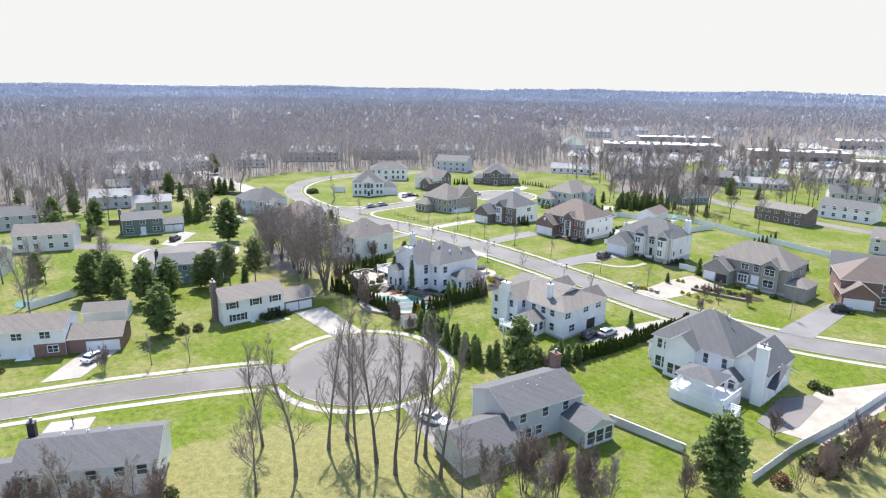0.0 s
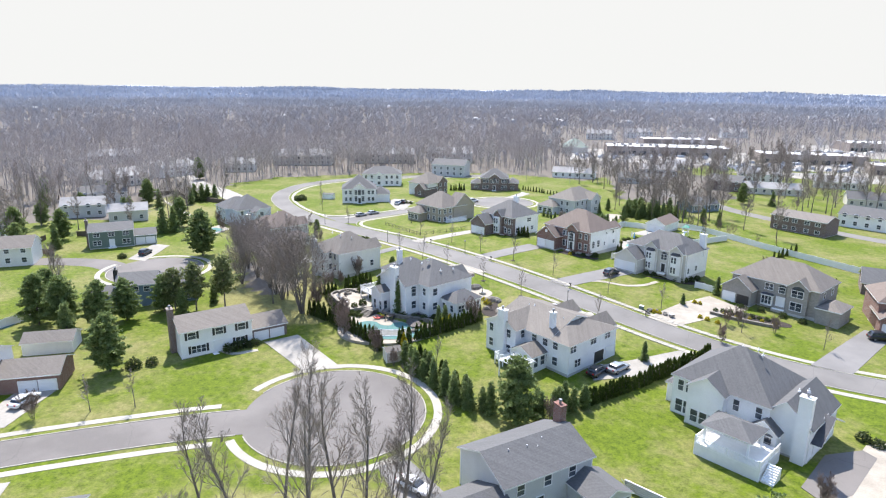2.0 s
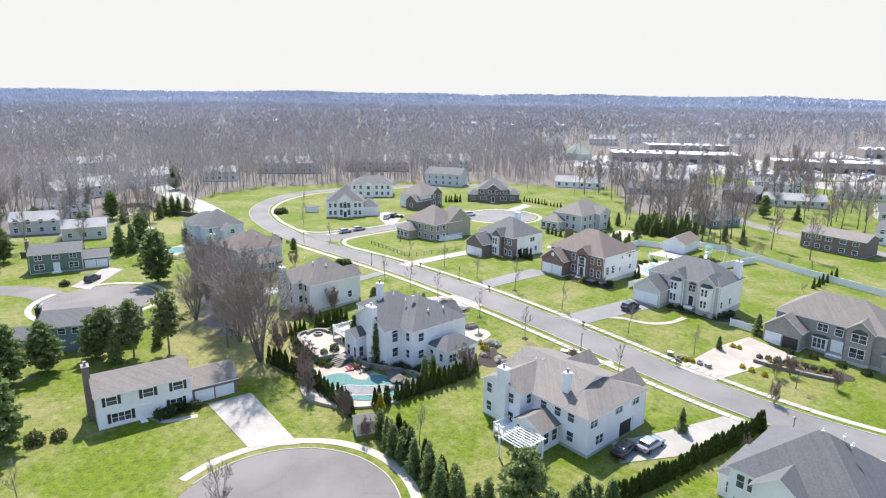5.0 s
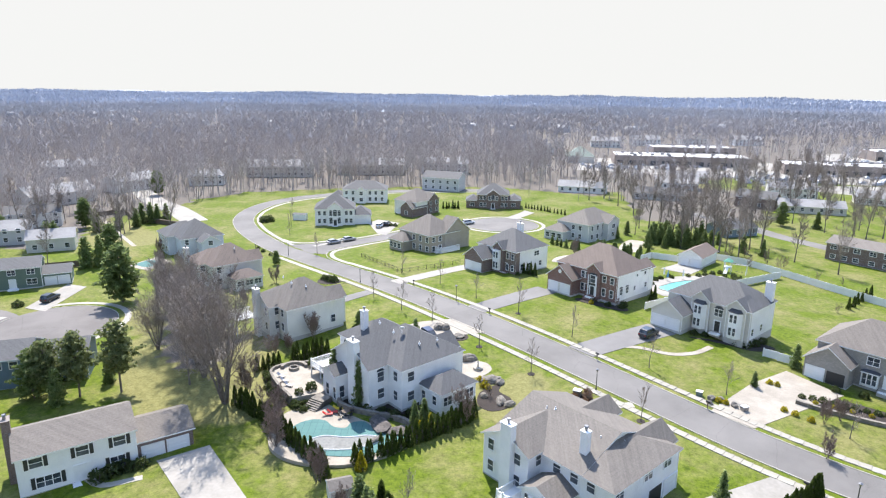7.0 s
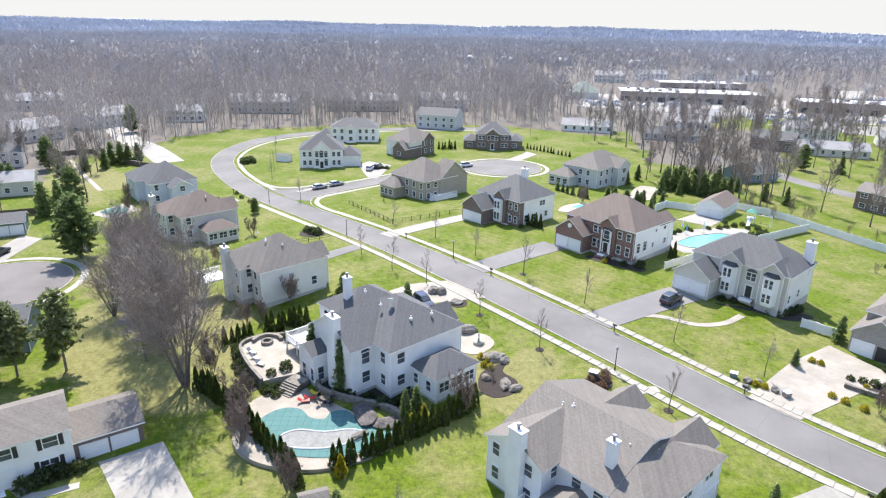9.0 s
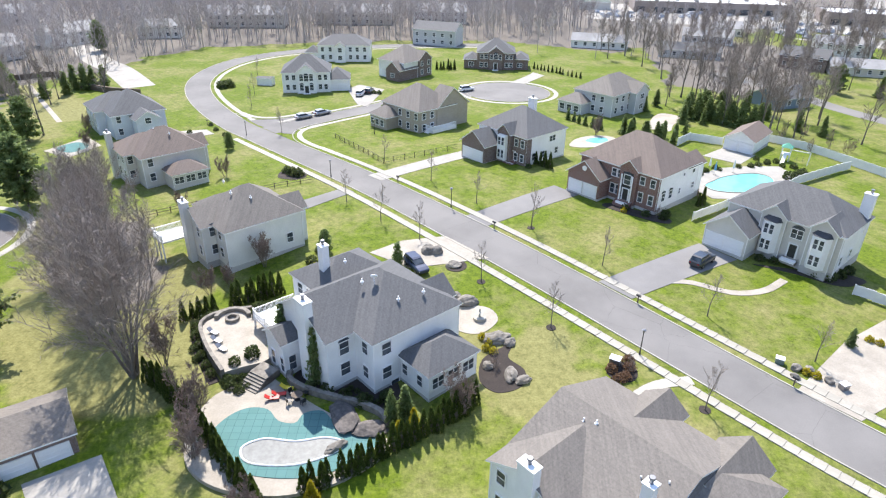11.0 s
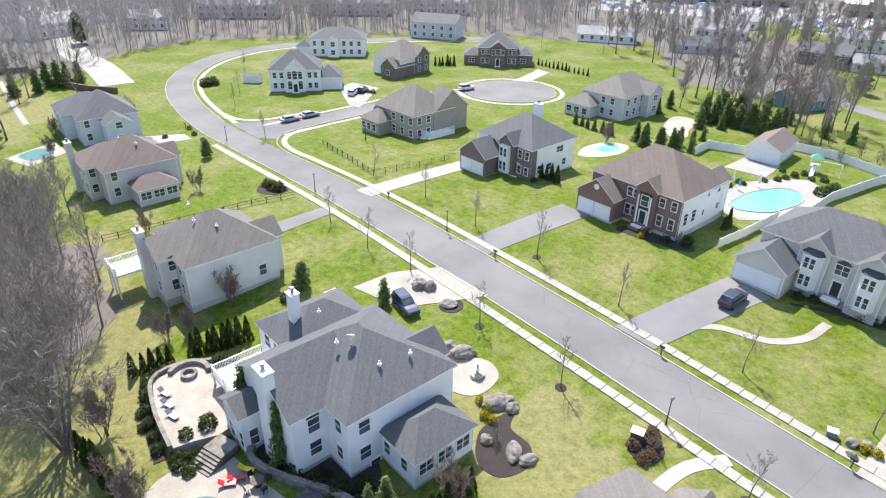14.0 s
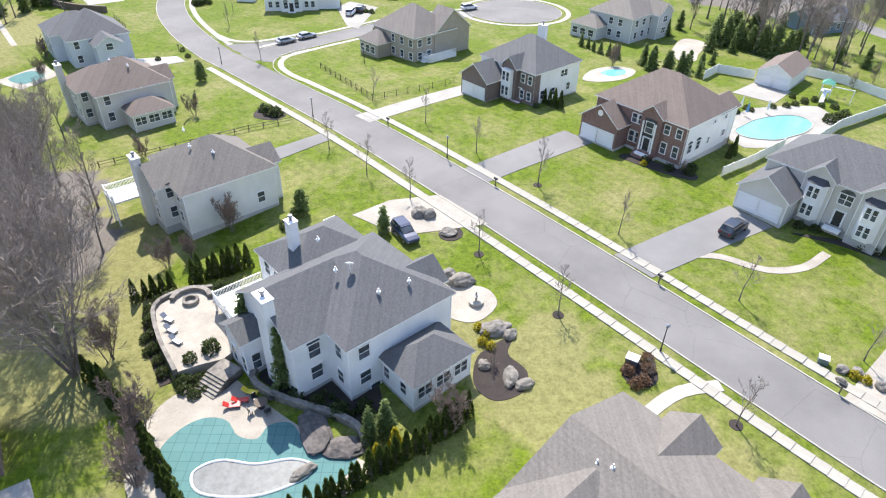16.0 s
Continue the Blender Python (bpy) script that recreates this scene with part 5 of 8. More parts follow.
# ---- vegetation ----
class Buf:
    """Plain lists of corners and faces for one mesh."""

    def __init__(self):
        self.v, self.f = [], []

    def tube(self, p, q, r0, r1, n):
        d = (q - p)
        if d.length < 1e-5:
            return
        d = d.normalized()
        a = d.orthogonal().normalized()
        c = d.cross(a)
        k0 = len(self.v)
        for pt, r in ((p, r0), (q, r1)):
            for k in range(n):
                t = k * 2 * math.pi / n
                self.v.append(tuple(pt + (a * math.cos(t) + c * math.sin(t)) * r))
        for k in range(n):
            j = (k + 1) % n
            self.f.append((k0 + k, k0 + j, k0 + n + j))
            self.f.append((k0 + k, k0 + n + j, k0 + n + k))

    def blade(self, p, q, w, rng):
        d = q - p
        s = d.cross(Vector((rng.uniform(-1, 1), rng.uniform(-1, 1), rng.uniform(-1, 1))))
        s = s.normalized() * w if s.length > 1e-6 else Vector((w, 0, 0))
        k = len(self.v)
        self.v += [tuple(p - s * 0.5), tuple(p + s * 0.5), tuple(q)]
        self.f.append((k, k + 1, k + 2))

    def tri(self, c, size, rng, up=0.0):
        n = Vector((rng.gauss(0, 1), rng.gauss(0, 1), rng.gauss(0, 1) + up)).normalized()
        a = n.orthogonal().normalized()
        a.rotate(Matrix.Rotation(rng.uniform(0, 6.28), 3, n))
        b = n.cross(a)
        k = len(self.v)
        self.v += [tuple(c + a * size), tuple(c - a * size * 0.5 + b * size * 0.75), tuple(c - a * size * 0.5 - b * size * 0.75)]
        self.f.append((k, k + 1, k + 2))

    def mesh(self, material):
        me = bpy.data.meshes.new("mesh")
        me.from_pydata(self.v, [], self.f)
        me.materials.append(material)
        return me

    def arrays(self):
        return np.array(self.v, float), np.array(self.f, int)


def rand_dir(rng, d, angle):
    a = d.orthogonal().normalized()
    a.rotate(Matrix.Rotation(rng.uniform(0, 2 * math.pi), 3, d))
    return (d * math.cos(angle) + a * math.sin(angle)).normalized()


def bare_tree(seed, height, spread, stems=1, fine=1.0, twig=0.030, first=0.25, lift=0.35, rise=1.0):
    """A leafless broadleaf tree: trunk, limbs, branches and a haze of twigs."""
    rng = random.Random(seed)
    trunk, crown = Buf(), Buf()

    def branch(p, d, length, r, lvl):
        if lvl >= 3:
            for _ in range(max(2, round(6 * fine))):
                q0 = p + d * length * rng.uniform(0.0, 0.9)
                dd = rand_dir(rng, d, rng.uniform(0.15, 0.65)) + Vector((0, 0, 0.3))
                crown.blade(q0, q0 + dd.normalized() * length * rng.uniform(0.5, 0.9), twig, rng)
            crown.blade(p, p + d * length, twig * 1.7, rng)
            return
        nseg = 4 if lvl == 1 else 3
        pts, dirs, cur, dd = [p], [d], p, d
        for _ in range(nseg):
            dd = (dd + Vector((rng.gauss(0, 0.13), rng.gauss(0, 0.13), rng.gauss(0.05, 0.08) + lift * 0.16))).normalized()
            cur = cur + dd * length / nseg
            pts.append(cur)
            dirs.append(dd)
        for k in range(nseg):
            t0, t1 = k / nseg, (k + 1) / nseg
            crown.tube(pts[k], pts[k + 1], r * (1 - t0 * 0.85), r * (1 - t1 * 0.85), 4 if lvl == 1 else 3)
        n = round((9 if lvl == 1 else 6) * fine)
        for k in range(n):
            t = 0.2 + 0.8 * (k + rng.random()) / n
            i = min(nseg - 1, int(t * nseg))
            q = pts[i].lerp(pts[i + 1], t * nseg - i)
            branch(q, rand_dir(rng, dirs[i], rng.uniform(0.35, 0.85)), length * rng.uniform(0.34, 0.55) * (1.15 - 0.5 * t), max(0.012, r * 0.36), lvl + 1)

    for s in range(stems):
        p = Vector((rng.uniform(-0.25, 0.25) * (stems > 1), rng.uniform(-0.25, 0.25) * (stems > 1), -0.3))
        d = rand_dir(rng, Vector((0, 0, 1)), 0.04 if stems == 1 else rng.uniform(0.12, 0.38))
        hh = height * (1 if stems == 1 else rng.uniform(0.8, 1.0))
        r0 = height * 0.0125 / (1 if stems == 1 else 1.5)
        n = 7
        pts = [p]
        for k in range(n):
            d = (d + Vector((rng.gauss(0, 0.05), rng.gauss(0, 0.05), 0.06))).normalized()
            pts.append(pts[-1] + d * hh * 0.93 / n)
        for k in range(n):
            fl = 1.35 if k == 0 else 1.0
            trunk.tube(pts[k], pts[k + 1], r0 * fl * (1 - 0.9 * k / n), r0 * (1 - 0.9 * (k + 1) / n), 7)
        m = round(15 * fine / (1 if stems == 1 else 1.6))
        for k in range(m):
            t = first + (0.97 - first) * (k + rng.random()) / m
            i = min(n - 1, int(t * n))
            q = pts[i].lerp(pts[i + 1], t * n - i)
            dd = rand_dir(rng, Vector((0, 0, 1)), rng.uniform(0.55, 1.0) * (1.1 - 0.45 * t) * rise)
            branch(q, dd, spread * rng.uniform(0.75, 1.1) * (1.15 - 0.75 * t), r0 * 0.42 * (1.15 - 0.8 * t), 1)
    return trunk, crown


def small_tree(seed, height, spread, fine=0.6):
    return bare_tree(seed, height, spread, 1, fine, 0.022, 0.3, 0.7)


def pine(seed, height, radius, tufts=5, bare=0.12, droop=0.12, size=0.34, full=9.0, shape=0.75):
    """A needle tree: whorls of limbs carrying tufts, with gaps."""
    rng = random.Random(seed)
    trunk, crown = Buf(), Buf()
    trunk.tube(Vector((0, 0, -0.3)), Vector((0.1, 0, height * 0.5)), height * 0.016, height * 0.010, 7)
    trunk.tube(Vector((0.1, 0, height * 0.5)), Vector((0.0, 0.1, height * 0.97)), height * 0.010, 0.02, 6)
    z = height * bare
    while z < height * 0.98:
        t = (z / height - bare) / (1 - bare)
        reach = radius * min(1.0, 0.55 + full * t) * (1 - t) ** shape * rng.uniform(0.7, 1.15) + 0.15
        n = rng.randint(5, 7)
        a0 = rng.uniform(0, 6.28)
        for k in range(n):
            if rng.random() < 0.12:
                continue
            a = a0 + k * 6.283 / n + rng.gauss(0, 0.2)
            L = reach * rng.uniform(0.65, 1.1)
            tip = Vector((math.cos(a) * L, math.sin(a) * L, z - L * droop + rng.gauss(0, 0.15) + L * 0.1))
            base = Vector((0, 0, z))
            trunk.tube(base, tip, 0.035, 0.012, 3)
            m = max(2, int(L * tufts))
            for j in range(m):
                s = 0.25 + 0.75 * (j + rng.random()) / m
                c = base.lerp(tip, s) + Vector((rng.gauss(0, 0.16), rng.gauss(0, 0.16), rng.gauss(0.06, 0.12)))
                for _ in range(5):
                    crown.tri(c + Vector((rng.gauss(0, 0.17), rng.gauss(0, 0.17), rng.gauss(0, 0.10))), size * rng.uniform(0.6, 1.2), rng, 0.8)
        z += rng.uniform(0.38, 0.55) * (height / 10) ** 0.5
    return trunk, crown


def cone_tree(seed, height, radius, n=420, size=0.16, power=0.8):
    """A dense columnar evergreen of many upright sprays."""
    rng = random.Random(seed)
    trunk, crown = Buf(), Buf()
    trunk.tube(Vector((0, 0, -0.3)), Vector((0, 0, height * 0.8)), radius * 0.45, 0.03, 6)
    for _ in range(n):
        t = rng.random() ** 1.25
        z = height * (0.02 + 0.97 * t)
        r = radius * (1 - t) ** power * (0.78 + 0.3 * rng.random()) * (1.0 + 0.12 * math.sin(9 * t + seed))
        a = rng.uniform(0, 6.283)
        c = Vector((math.cos(a) * r, math.sin(a) * r, z))
        tip = c + Vector((math.cos(a) * 0.10, math.sin(a) * 0.10, size * rng.uniform(1.5, 3.0)))
        crown.blade(c, tip, size * rng.uniform(0.9, 1.6), rng)
        if rng.random() < 0.5:
            crown.tri(c, size * 0.9, rng)
    return trunk, crown


def shrub(seed, radius, height, n=260, size=0.13):
    rng = random.Random(seed)
    stem, crown = Buf(), Buf()
    for _ in range(5):
        a = rng.uniform(0, 6.283)
        stem.tube(Vector((0, 0, -0.15)), Vector((math.cos(a) * radius * 0.5, math.sin(a) * radius * 0.5, height * 0.7)), 0.05, 0.02, 4)
    for _ in range(n):
        u = Vector((rng.gauss(0, 1), rng.gauss(0, 1), abs(rng.gauss(0, 1)))).normalized()
        k = rng.uniform(0.72, 1.05) * (1 + 0.14 * math.sin(5 * u.x + seed) * math.sin(4 * u.y))
        crown.tri(Vector((u.x * radius * k, u.y * radius * k, 0.05 + u.z * height * k)), size * rng.uniform(0.7, 1.4), rng, 0.3)
    return stem, crown


T = {}


def template(key, bufs, bark, leaf):
    T[key] = (bufs[0].mesh(M[bark]), bufs[1].mesh(M[leaf]))


for s in range(3):
    template("bare%d" % s, bare_tree(10 + s, 17, 6.4, 1, 1.05, 0.030, 0.25, 0.6, 0.82), "bark", "twig")
    template("tall%d" % s, bare_tree(20 + s, 19, 6.0, 1 + s % 2, 1.02, 0.022, 0.24, 0.8, 0.72), "bark", "twig")
    template("small%d" % s, small_tree(30 + s, 6.2, 2.3, 0.72), "bark", "twig")
    template("pear%d" % s, bare_tree(40 + s, 6.5, 2.3, 5, 1.05, 0.024, 0.12, 0.9, 0.8), "bark", "bark_red")
    template("arbor%d" % s, cone_tree(50 + s, 3.4, 0.62), "bark", "arbor")
    template("shrub%d" % s, shrub(60 + s, 0.7, 0.9), "bark", "shrub")
    template("pine%d" % s, pine(70 + s, 11, 4.4, 5, 0.10, -0.06, 0.33, 1.6, 0.5), "bark", "pine")
    template("spruce%d" % s, pine(80 + s, 8, 2.2, 6, 0.03, 0.25, 0.26), "bark", "pine")
for s in range(3):
    template("scots%d" % s, pine(75 + s, 11.5, 3.6, 4, 0.30, -0.08, 0.32, 1.6, 0.45), "bark", "pine_olive")
template("big", bare_tree(91, 17.5, 9.0, 7, 0.98, 0.024, 0.12, 0.75, 0.75), "bark", "twig")
template("redbush", bare_tree(92, 3.2, 1.5, 5, 0.55, 0.018, 0.1, 0.7), "bark", "bark_red")
template("yellow", shrub(93, 0.45, 0.55, 200, 0.10), "bark", "shrub_yellow")
template("yarbor", cone_tree(94, 2.6, 0.7), "bark", "shrub_yellow")
template("dry", shrub(95, 0.6, 0.7, 200, 0.12), "bark", "dry_shrub")

LBL = {
    "bare": ("leafless grey-brown broadleaf tree with fine twigs", "tree"), "tall": ("tall slender leafless tree with upswept branches", "tree"),
    "small": ("young leafless street tree standing in the grass", "tree"), "pear": ("small leafless ornamental tree with reddish twigs", "tree"),
    "arbor": ("narrow dark green arborvitae standing in a hedge row", "evergreen"), "shrub": ("rounded dark green garden shrub", "shrub"),
    "pine": ("green white pine with open tiered branches", "pine"), "spruce": ("dense dark green conical spruce", "spruce"),
    "scots": ("tall pine with a bare reddish trunk and open olive crown", "pine"),
    "big": ("large spreading many-stemmed leafless tree", "tree"), "redbush": ("leafless shrub of many reddish stems", "shrub"),
    "yellow": ("small golden yellow garden shrub", "shrub"), "yarbor": ("golden yellow conical evergreen", "evergreen"), "dry": ("dry reddish brown shrub mound", "shrub"),
}
NM = {"bare": "bare_tree", "tall": "bare_tree", "small": "street_tree", "pear": "ornamental_tree", "arbor": "arborvitae", "shrub": "shrub", "pine": "pine_tree", "scots": "pine_tree",
      "spruce": "spruce_tree", "big": "bare_tree", "redbush": "bare_shrub", "yellow": "yellow_shrub", "yarbor": "golden_evergreen", "dry": "dry_shrub"}
vrng = random.Random(5)


def plant(kind, x, y, s=1.0, wide=1.0, group="", label="", lift=0.0):
    key = kind if kind in T else kind + str(vrng.randrange(3))
    ob = thing(NM[kind], x, y, gz(x, y) + lift, vrng.uniform(0, 360), label or LBL[kind][0], LBL[kind][1], group)
    ob.scale = (s * wide, s * wide, s * vrng.uniform(0.95, 1.05))
    part("trunk" if kind not in ("shrub", "yellow", "dry", "redbush") else "stem", T[key][0], None, ob)
    part("crown", T[key][1], None, ob)
    return ob


def hedge(kind, pts, step, s, group, wide=1.0, jitter=0.15):
    line = [Vector((*p, 0)) for p in pts]
    for a, b in zip(line, line[1:]):
        n = max(1, round((b - a).length / step))
        for k in range(n):
            p = a.lerp(b, (k + 0.5) / n)
            plant(kind, p.x + vrng.gauss(0, jitter), p.y + vrng.gauss(0, jitter), s * vrng.uniform(0.85, 1.12), wide, group)


# tall bare trees by the court
for x, y, k, s in ((-32.5, -103.5, "tall", 0.98), (-29.5, -97.6, "tall", 0.95), (-27.4, -95.2, "tall", 1.05), (-22.8, -100.5, "tall", 1.06), (-20.2, -103, "tall", 1.02), (-18.0, -100.6, "tall", 0.9),
                   (-38.4, -97.0, "tall", 0.82), (-24.8, -103.6, "tall", 1.0), (-36.5, -107, "bare", 0.75), (-12, -108, "bare", 0.6), (2, -110, "pear", 1.3), (-3, -108, "pear", 1.2), (-16.6, -99.0, "tall", 1.0), (-14.6, -103.5, "tall", 0.95), (-4, -113, "bare", 0.55), (4, -112, "bare", 0.55), (-10, -114.5, "bare", 0.6), (-47, -114, "bare", 0.55), (-55, -113.5, "bare", 0.62), (-63, -116, "bare", 0.6)):
    plant(k, x, y, s)
for x, y, k, s in ((-58.0, -113.0, "pear", 1.15), (-50.5, -112.6, "pear", 1.1), (-66.0, -113.4, "pear", 1.1), (-61.4, -112.4, "pear", 0.9), (-53.6, -112.2, "pear", 0.9), (-46.6, -110.4, "pear", 1.0), (-70.5, -114.0, "pear", 1.0), (-8.2, -107.6, "pear", 1.25), (-4.6, -106.4, "pear", 1.35), (-1.0, -107.4, "pear", 1.3), (2.4, -108.4, "pear", 1.2), (14.6, -107.2, "pear", 0.9), (33.6, -103.4, "pear", 0.95), (39.0, -100.6, "pear", 1.05), (42.4, -96.4, "pear", 0.9), (29.0, -105.2, "redbush", 1.5),
                   (31.5, -104.0, "redbush", 1.4), (36.0, -103.0, "redbush", 1.5), (40.5, -99.0, "redbush", 1.4), (37.5, -97.8, "dry", 2.4), (34.4, -101.6, "dry", 2.6), (27.4, -104.4, "dry", 2.0), (38.6, -98.6, "shrub", 2.4), (33.0, -100.8, "shrub", 2.0), (45.2, -93.6, "redbush", 1.4), (48.4, -91.6, "dry", 2.2)):
    plant(k, x, y, s)
plant("big", -41.6, -33.0, 1.18, 1.12)
for x, y, s in ((-47.5, -24.5, 0.88), (-52.5, -16.5, 0.85), (-57.5, -8.5, 0.82), (-62.5, 0.0, 0.78), (-66.5, 8.0, 0.7), (-50.0, -21.0, 0.6), (-60.0, -13.0, 0.62)):
    plant("big", x, y, s, 1.05)
for x, y, s in ((-47, -22, 0.85), (-52, -14, 0.8), (-49, -27, 0.7), (-56, -8, 0.85), (-60, 2, 0.8), (-52, -4, 0.7), (-63, -5, 0.75), (-68, 8, 0.7), (-47, -14, 0.6), (-66, 16, 0.6)):
    plant("bare", x, y, s)
# street trees
for p in ((-2.7, -15.7), (5.0, -25.7), (5.9, -0.6), (14.3, -11.7), (24.7, -23.1), (-9.6, 20.0), (-1.9, 9.0), (-19.0, 32.1), (-23.9, 11.5), (-17.4, 3.0), (-11.1, -3.8), (18.5, -39.0),
          (33.9, -31.2), (-60.6, 93), (-66, 118), (-58, 80), (-44.5, 55), (46, -42), (58, -49), (-13.2, -58.5), (-64, -72.8), (-58, -71.5)):
    plant("small", *p, 1.0 if p[0] != 5.9 else 1.25, group="street trees")
for p, s in (((-32.7, -10.1), 0.9), ((-38.2, -17.0), 0.7), ((-36.1, -15.4), 0.6), ((-38.7, -31.3), 1.15), ((-32.0, -40.4), 1.1), ((-6.2, -39.5), 0.9), ((-48.9, 26), 0.7), ((-51.7, 10.2), 0.6),
             ((-41, 12), 0.5), ((-30.8, -45.2), 1.05), ((-24, -52), 0.8), ((3.2, -74.8), 0.6), ((-71, -75), 0.75), ((32, -93.5), 0.7), ((44, -98), 0.8), ((52, -88), 0.7), ((28, 52), 0.8), ((-89, 55), 0.8), ((-84, 44), 0.7),
             ((29.5, -60.5), 0.5), ((40, -47), 0.6), ((47.5, -37.5), 0.6), ((-20.5, -57.5), 0.55)):
    plant("pear", *p, s)
# evergreens
for x, y, k, s in ((-1.6, -75.5, "pine", 0.95), (-67.8, -59.5, "pine", 0.95), (-58.7, -29.2, "scots", 1.0), (-64.3, -30.6, "scots", 0.95), (-68.3, -31.5, "scots", 0.85), (-79.0, 13.0, "pine", 1.25), (-112.7, 96, "spruce", 0.9), (-110, 96.5, "spruce", 0.95), (-107.8, 97, "spruce", 0.8), (-105.6, 99, "spruce", 0.85), (-123.8, 60.7, "spruce", 1.0), (-122, 61.2, "spruce", 0.95), (-66.0, -33.4, "spruce", 0.75), (-86.5, -40.5, "pine", 1.0), (-92.4, -39.0, "pine", 1.0),
                   (-79.1, -41.2, "pine", 0.9), (-76.2, -36.5, "pine", 0.85), (-82.3, -46.5, "spruce", 0.9), (-62.2, -25.9, "spruce", 0.55), (19.0, -105.8, "pine", 1.0), (36.0, -100.6, "spruce", 0.6), (-71, -31, "pine", 0.75),
                   (-96, -30, "pine", 0.85), (-100, -24, "spruce", 0.9), (-24.6, -7.0, "pine", 0.35), (-53.0, 42.9, "pine", 0.36), (-14.0, -11.1, "spruce", 0.48), (23.0, -55.0, "spruce", 0.45), (50.0, -21.0, "spruce", 0.55),
                   (39.5, -28.3, "spruce", 0.32), (-25.6, -29.6, "spruce", 0.82), (113, 103, "pine", 0.75), (123, 98, "spruce", 0.8), (57, 74, "spruce", 0.8), (62, 76, "pine", 0.62), (67, 77, "pine", 0.6), (73, 76, "spruce", 0.8),
                   (52, 84, "spruce", 0.6), (35, 50, "spruce", 0.55), (38, 48.5, "spruce", 0.62), (41, 49.5, "spruce", 0.55), (43.5, 52, "spruce", 0.5), (-22.3, 70, "spruce", 0.35), (-121, 82, "spruce", 0.95), (-116, 86, "spruce", 0.8),
                   (-112, 90, "spruce", 0.85), (-128, 88, "pine", 0.9), (-124, 20, "spruce", 0.9), (-101.5, 40, "spruce", 1.1), (-99, 42, "spruce", 1.0), (-128, 30, "pine", 0.9), (-138, 24, "pine", 1.0), (-131, 14, "pine", 0.8),
                   (-133, 155, "pine", 1.0), (-89.5, -34, "spruce", 0.8)):
    plant(k, x, y, s)
plant("spruce", -21.3, -34.8, 0.86, 0.62)
plant("spruce", -13.0, -40.8, 0.5, 0.8)
plant("yarbor", -12.2, -42.8, 0.9)
plant("yarbor", -19.2, -49.8, 1.0)
# hedges
hedge("arbor", [(-34.6, -20.2), (-28.6, -17.0)], 0.85, 0.95, "hedge behind the terrace")
hedge("arbor", [(-39.8, -23.2), (-36.0, -20.8)], 0.85, 0.8, "hedge behind the terrace")
hedge("arbor", [(-40.0, -33.5), (-36.5, -36.0), (-31.5, -41.6), (-26.5, -47.2), (-22.8, -51.8)], 0.95, 0.95, "hedge along the pool garden")
hedge("arbor", [(-20.4, -48.8), (-16.9, -47.0), (-13.6, -45.0), (-9.0, -41.6), (-4.4, -38.2)], 0.8, 0.9, "hedge beside the pool")
hedge("spruce", [(-18.3, -56.8), (-14.8, -63.0), (-10.0, -69.8), (-5.6, -73.4)], 1.15, 0.58, "conifer belt behind the white house", 0.95, 0.5)
hedge("arbor", [(-16.6, -57.2), (-12.6, -63.4), (-8.2, -69.0)], 0.95, 1.1, "conifer belt behind the white house", 1.25, 0.4)
hedge("spruce", [(1.0, -74.2), (8.9, -71.0)], 1.1, 0.52, "conifer belt behind the white house", 1.0, 0.4)
hedge("arbor", [(8.5, -71.0), (18.1, -65.2), (26, -59.8), (34.9, -53.9)], 0.72, 0.78, "clipped hedge along a driveway", 1.25, 0.08)
hedge("arbor", [(24.5, 133.5), (32, 126), (38.6, 118)], 1.6, 0.6, "hedge row by the brick house")
hedge("arbor", [(-9, 129.5), (-1.5, 129.8)], 1.2, 0.9, "hedge row by the brick house")
hedge("spruce", [(24, 68), (27, 62.5), (31, 57)], 2.0, 0.34, "garden evergreens")
hedge("arbor", [(35.2, 9.0), (37.2, 10.6)], 0.9, 0.75, "evergreens by a side wall")
hedge("arbor", [(9.6, 29.8), (13.5, 25.8)], 1.2, 0.85, "evergreens by a side wall")
hedge("arbor", [(72, -21), (82, -13)], 1.8, 0.8, "evergreens behind the stone house")
hedge("arbor", [(78, 10), (92, 22)], 3.0, 0.8, "evergreens along the white fence")
hedge("shrub", [(-31, 96.5), (-24.5, 93.8)], 1.3, 1.1, "hedge by a driveway")
for x, y in ((-71.5, 99.5), (-69.8, 101.2), (-70.8, 102.6), (-72.4, 101.4)):
    plant("shrub", x, y, 2.0, 1.1)
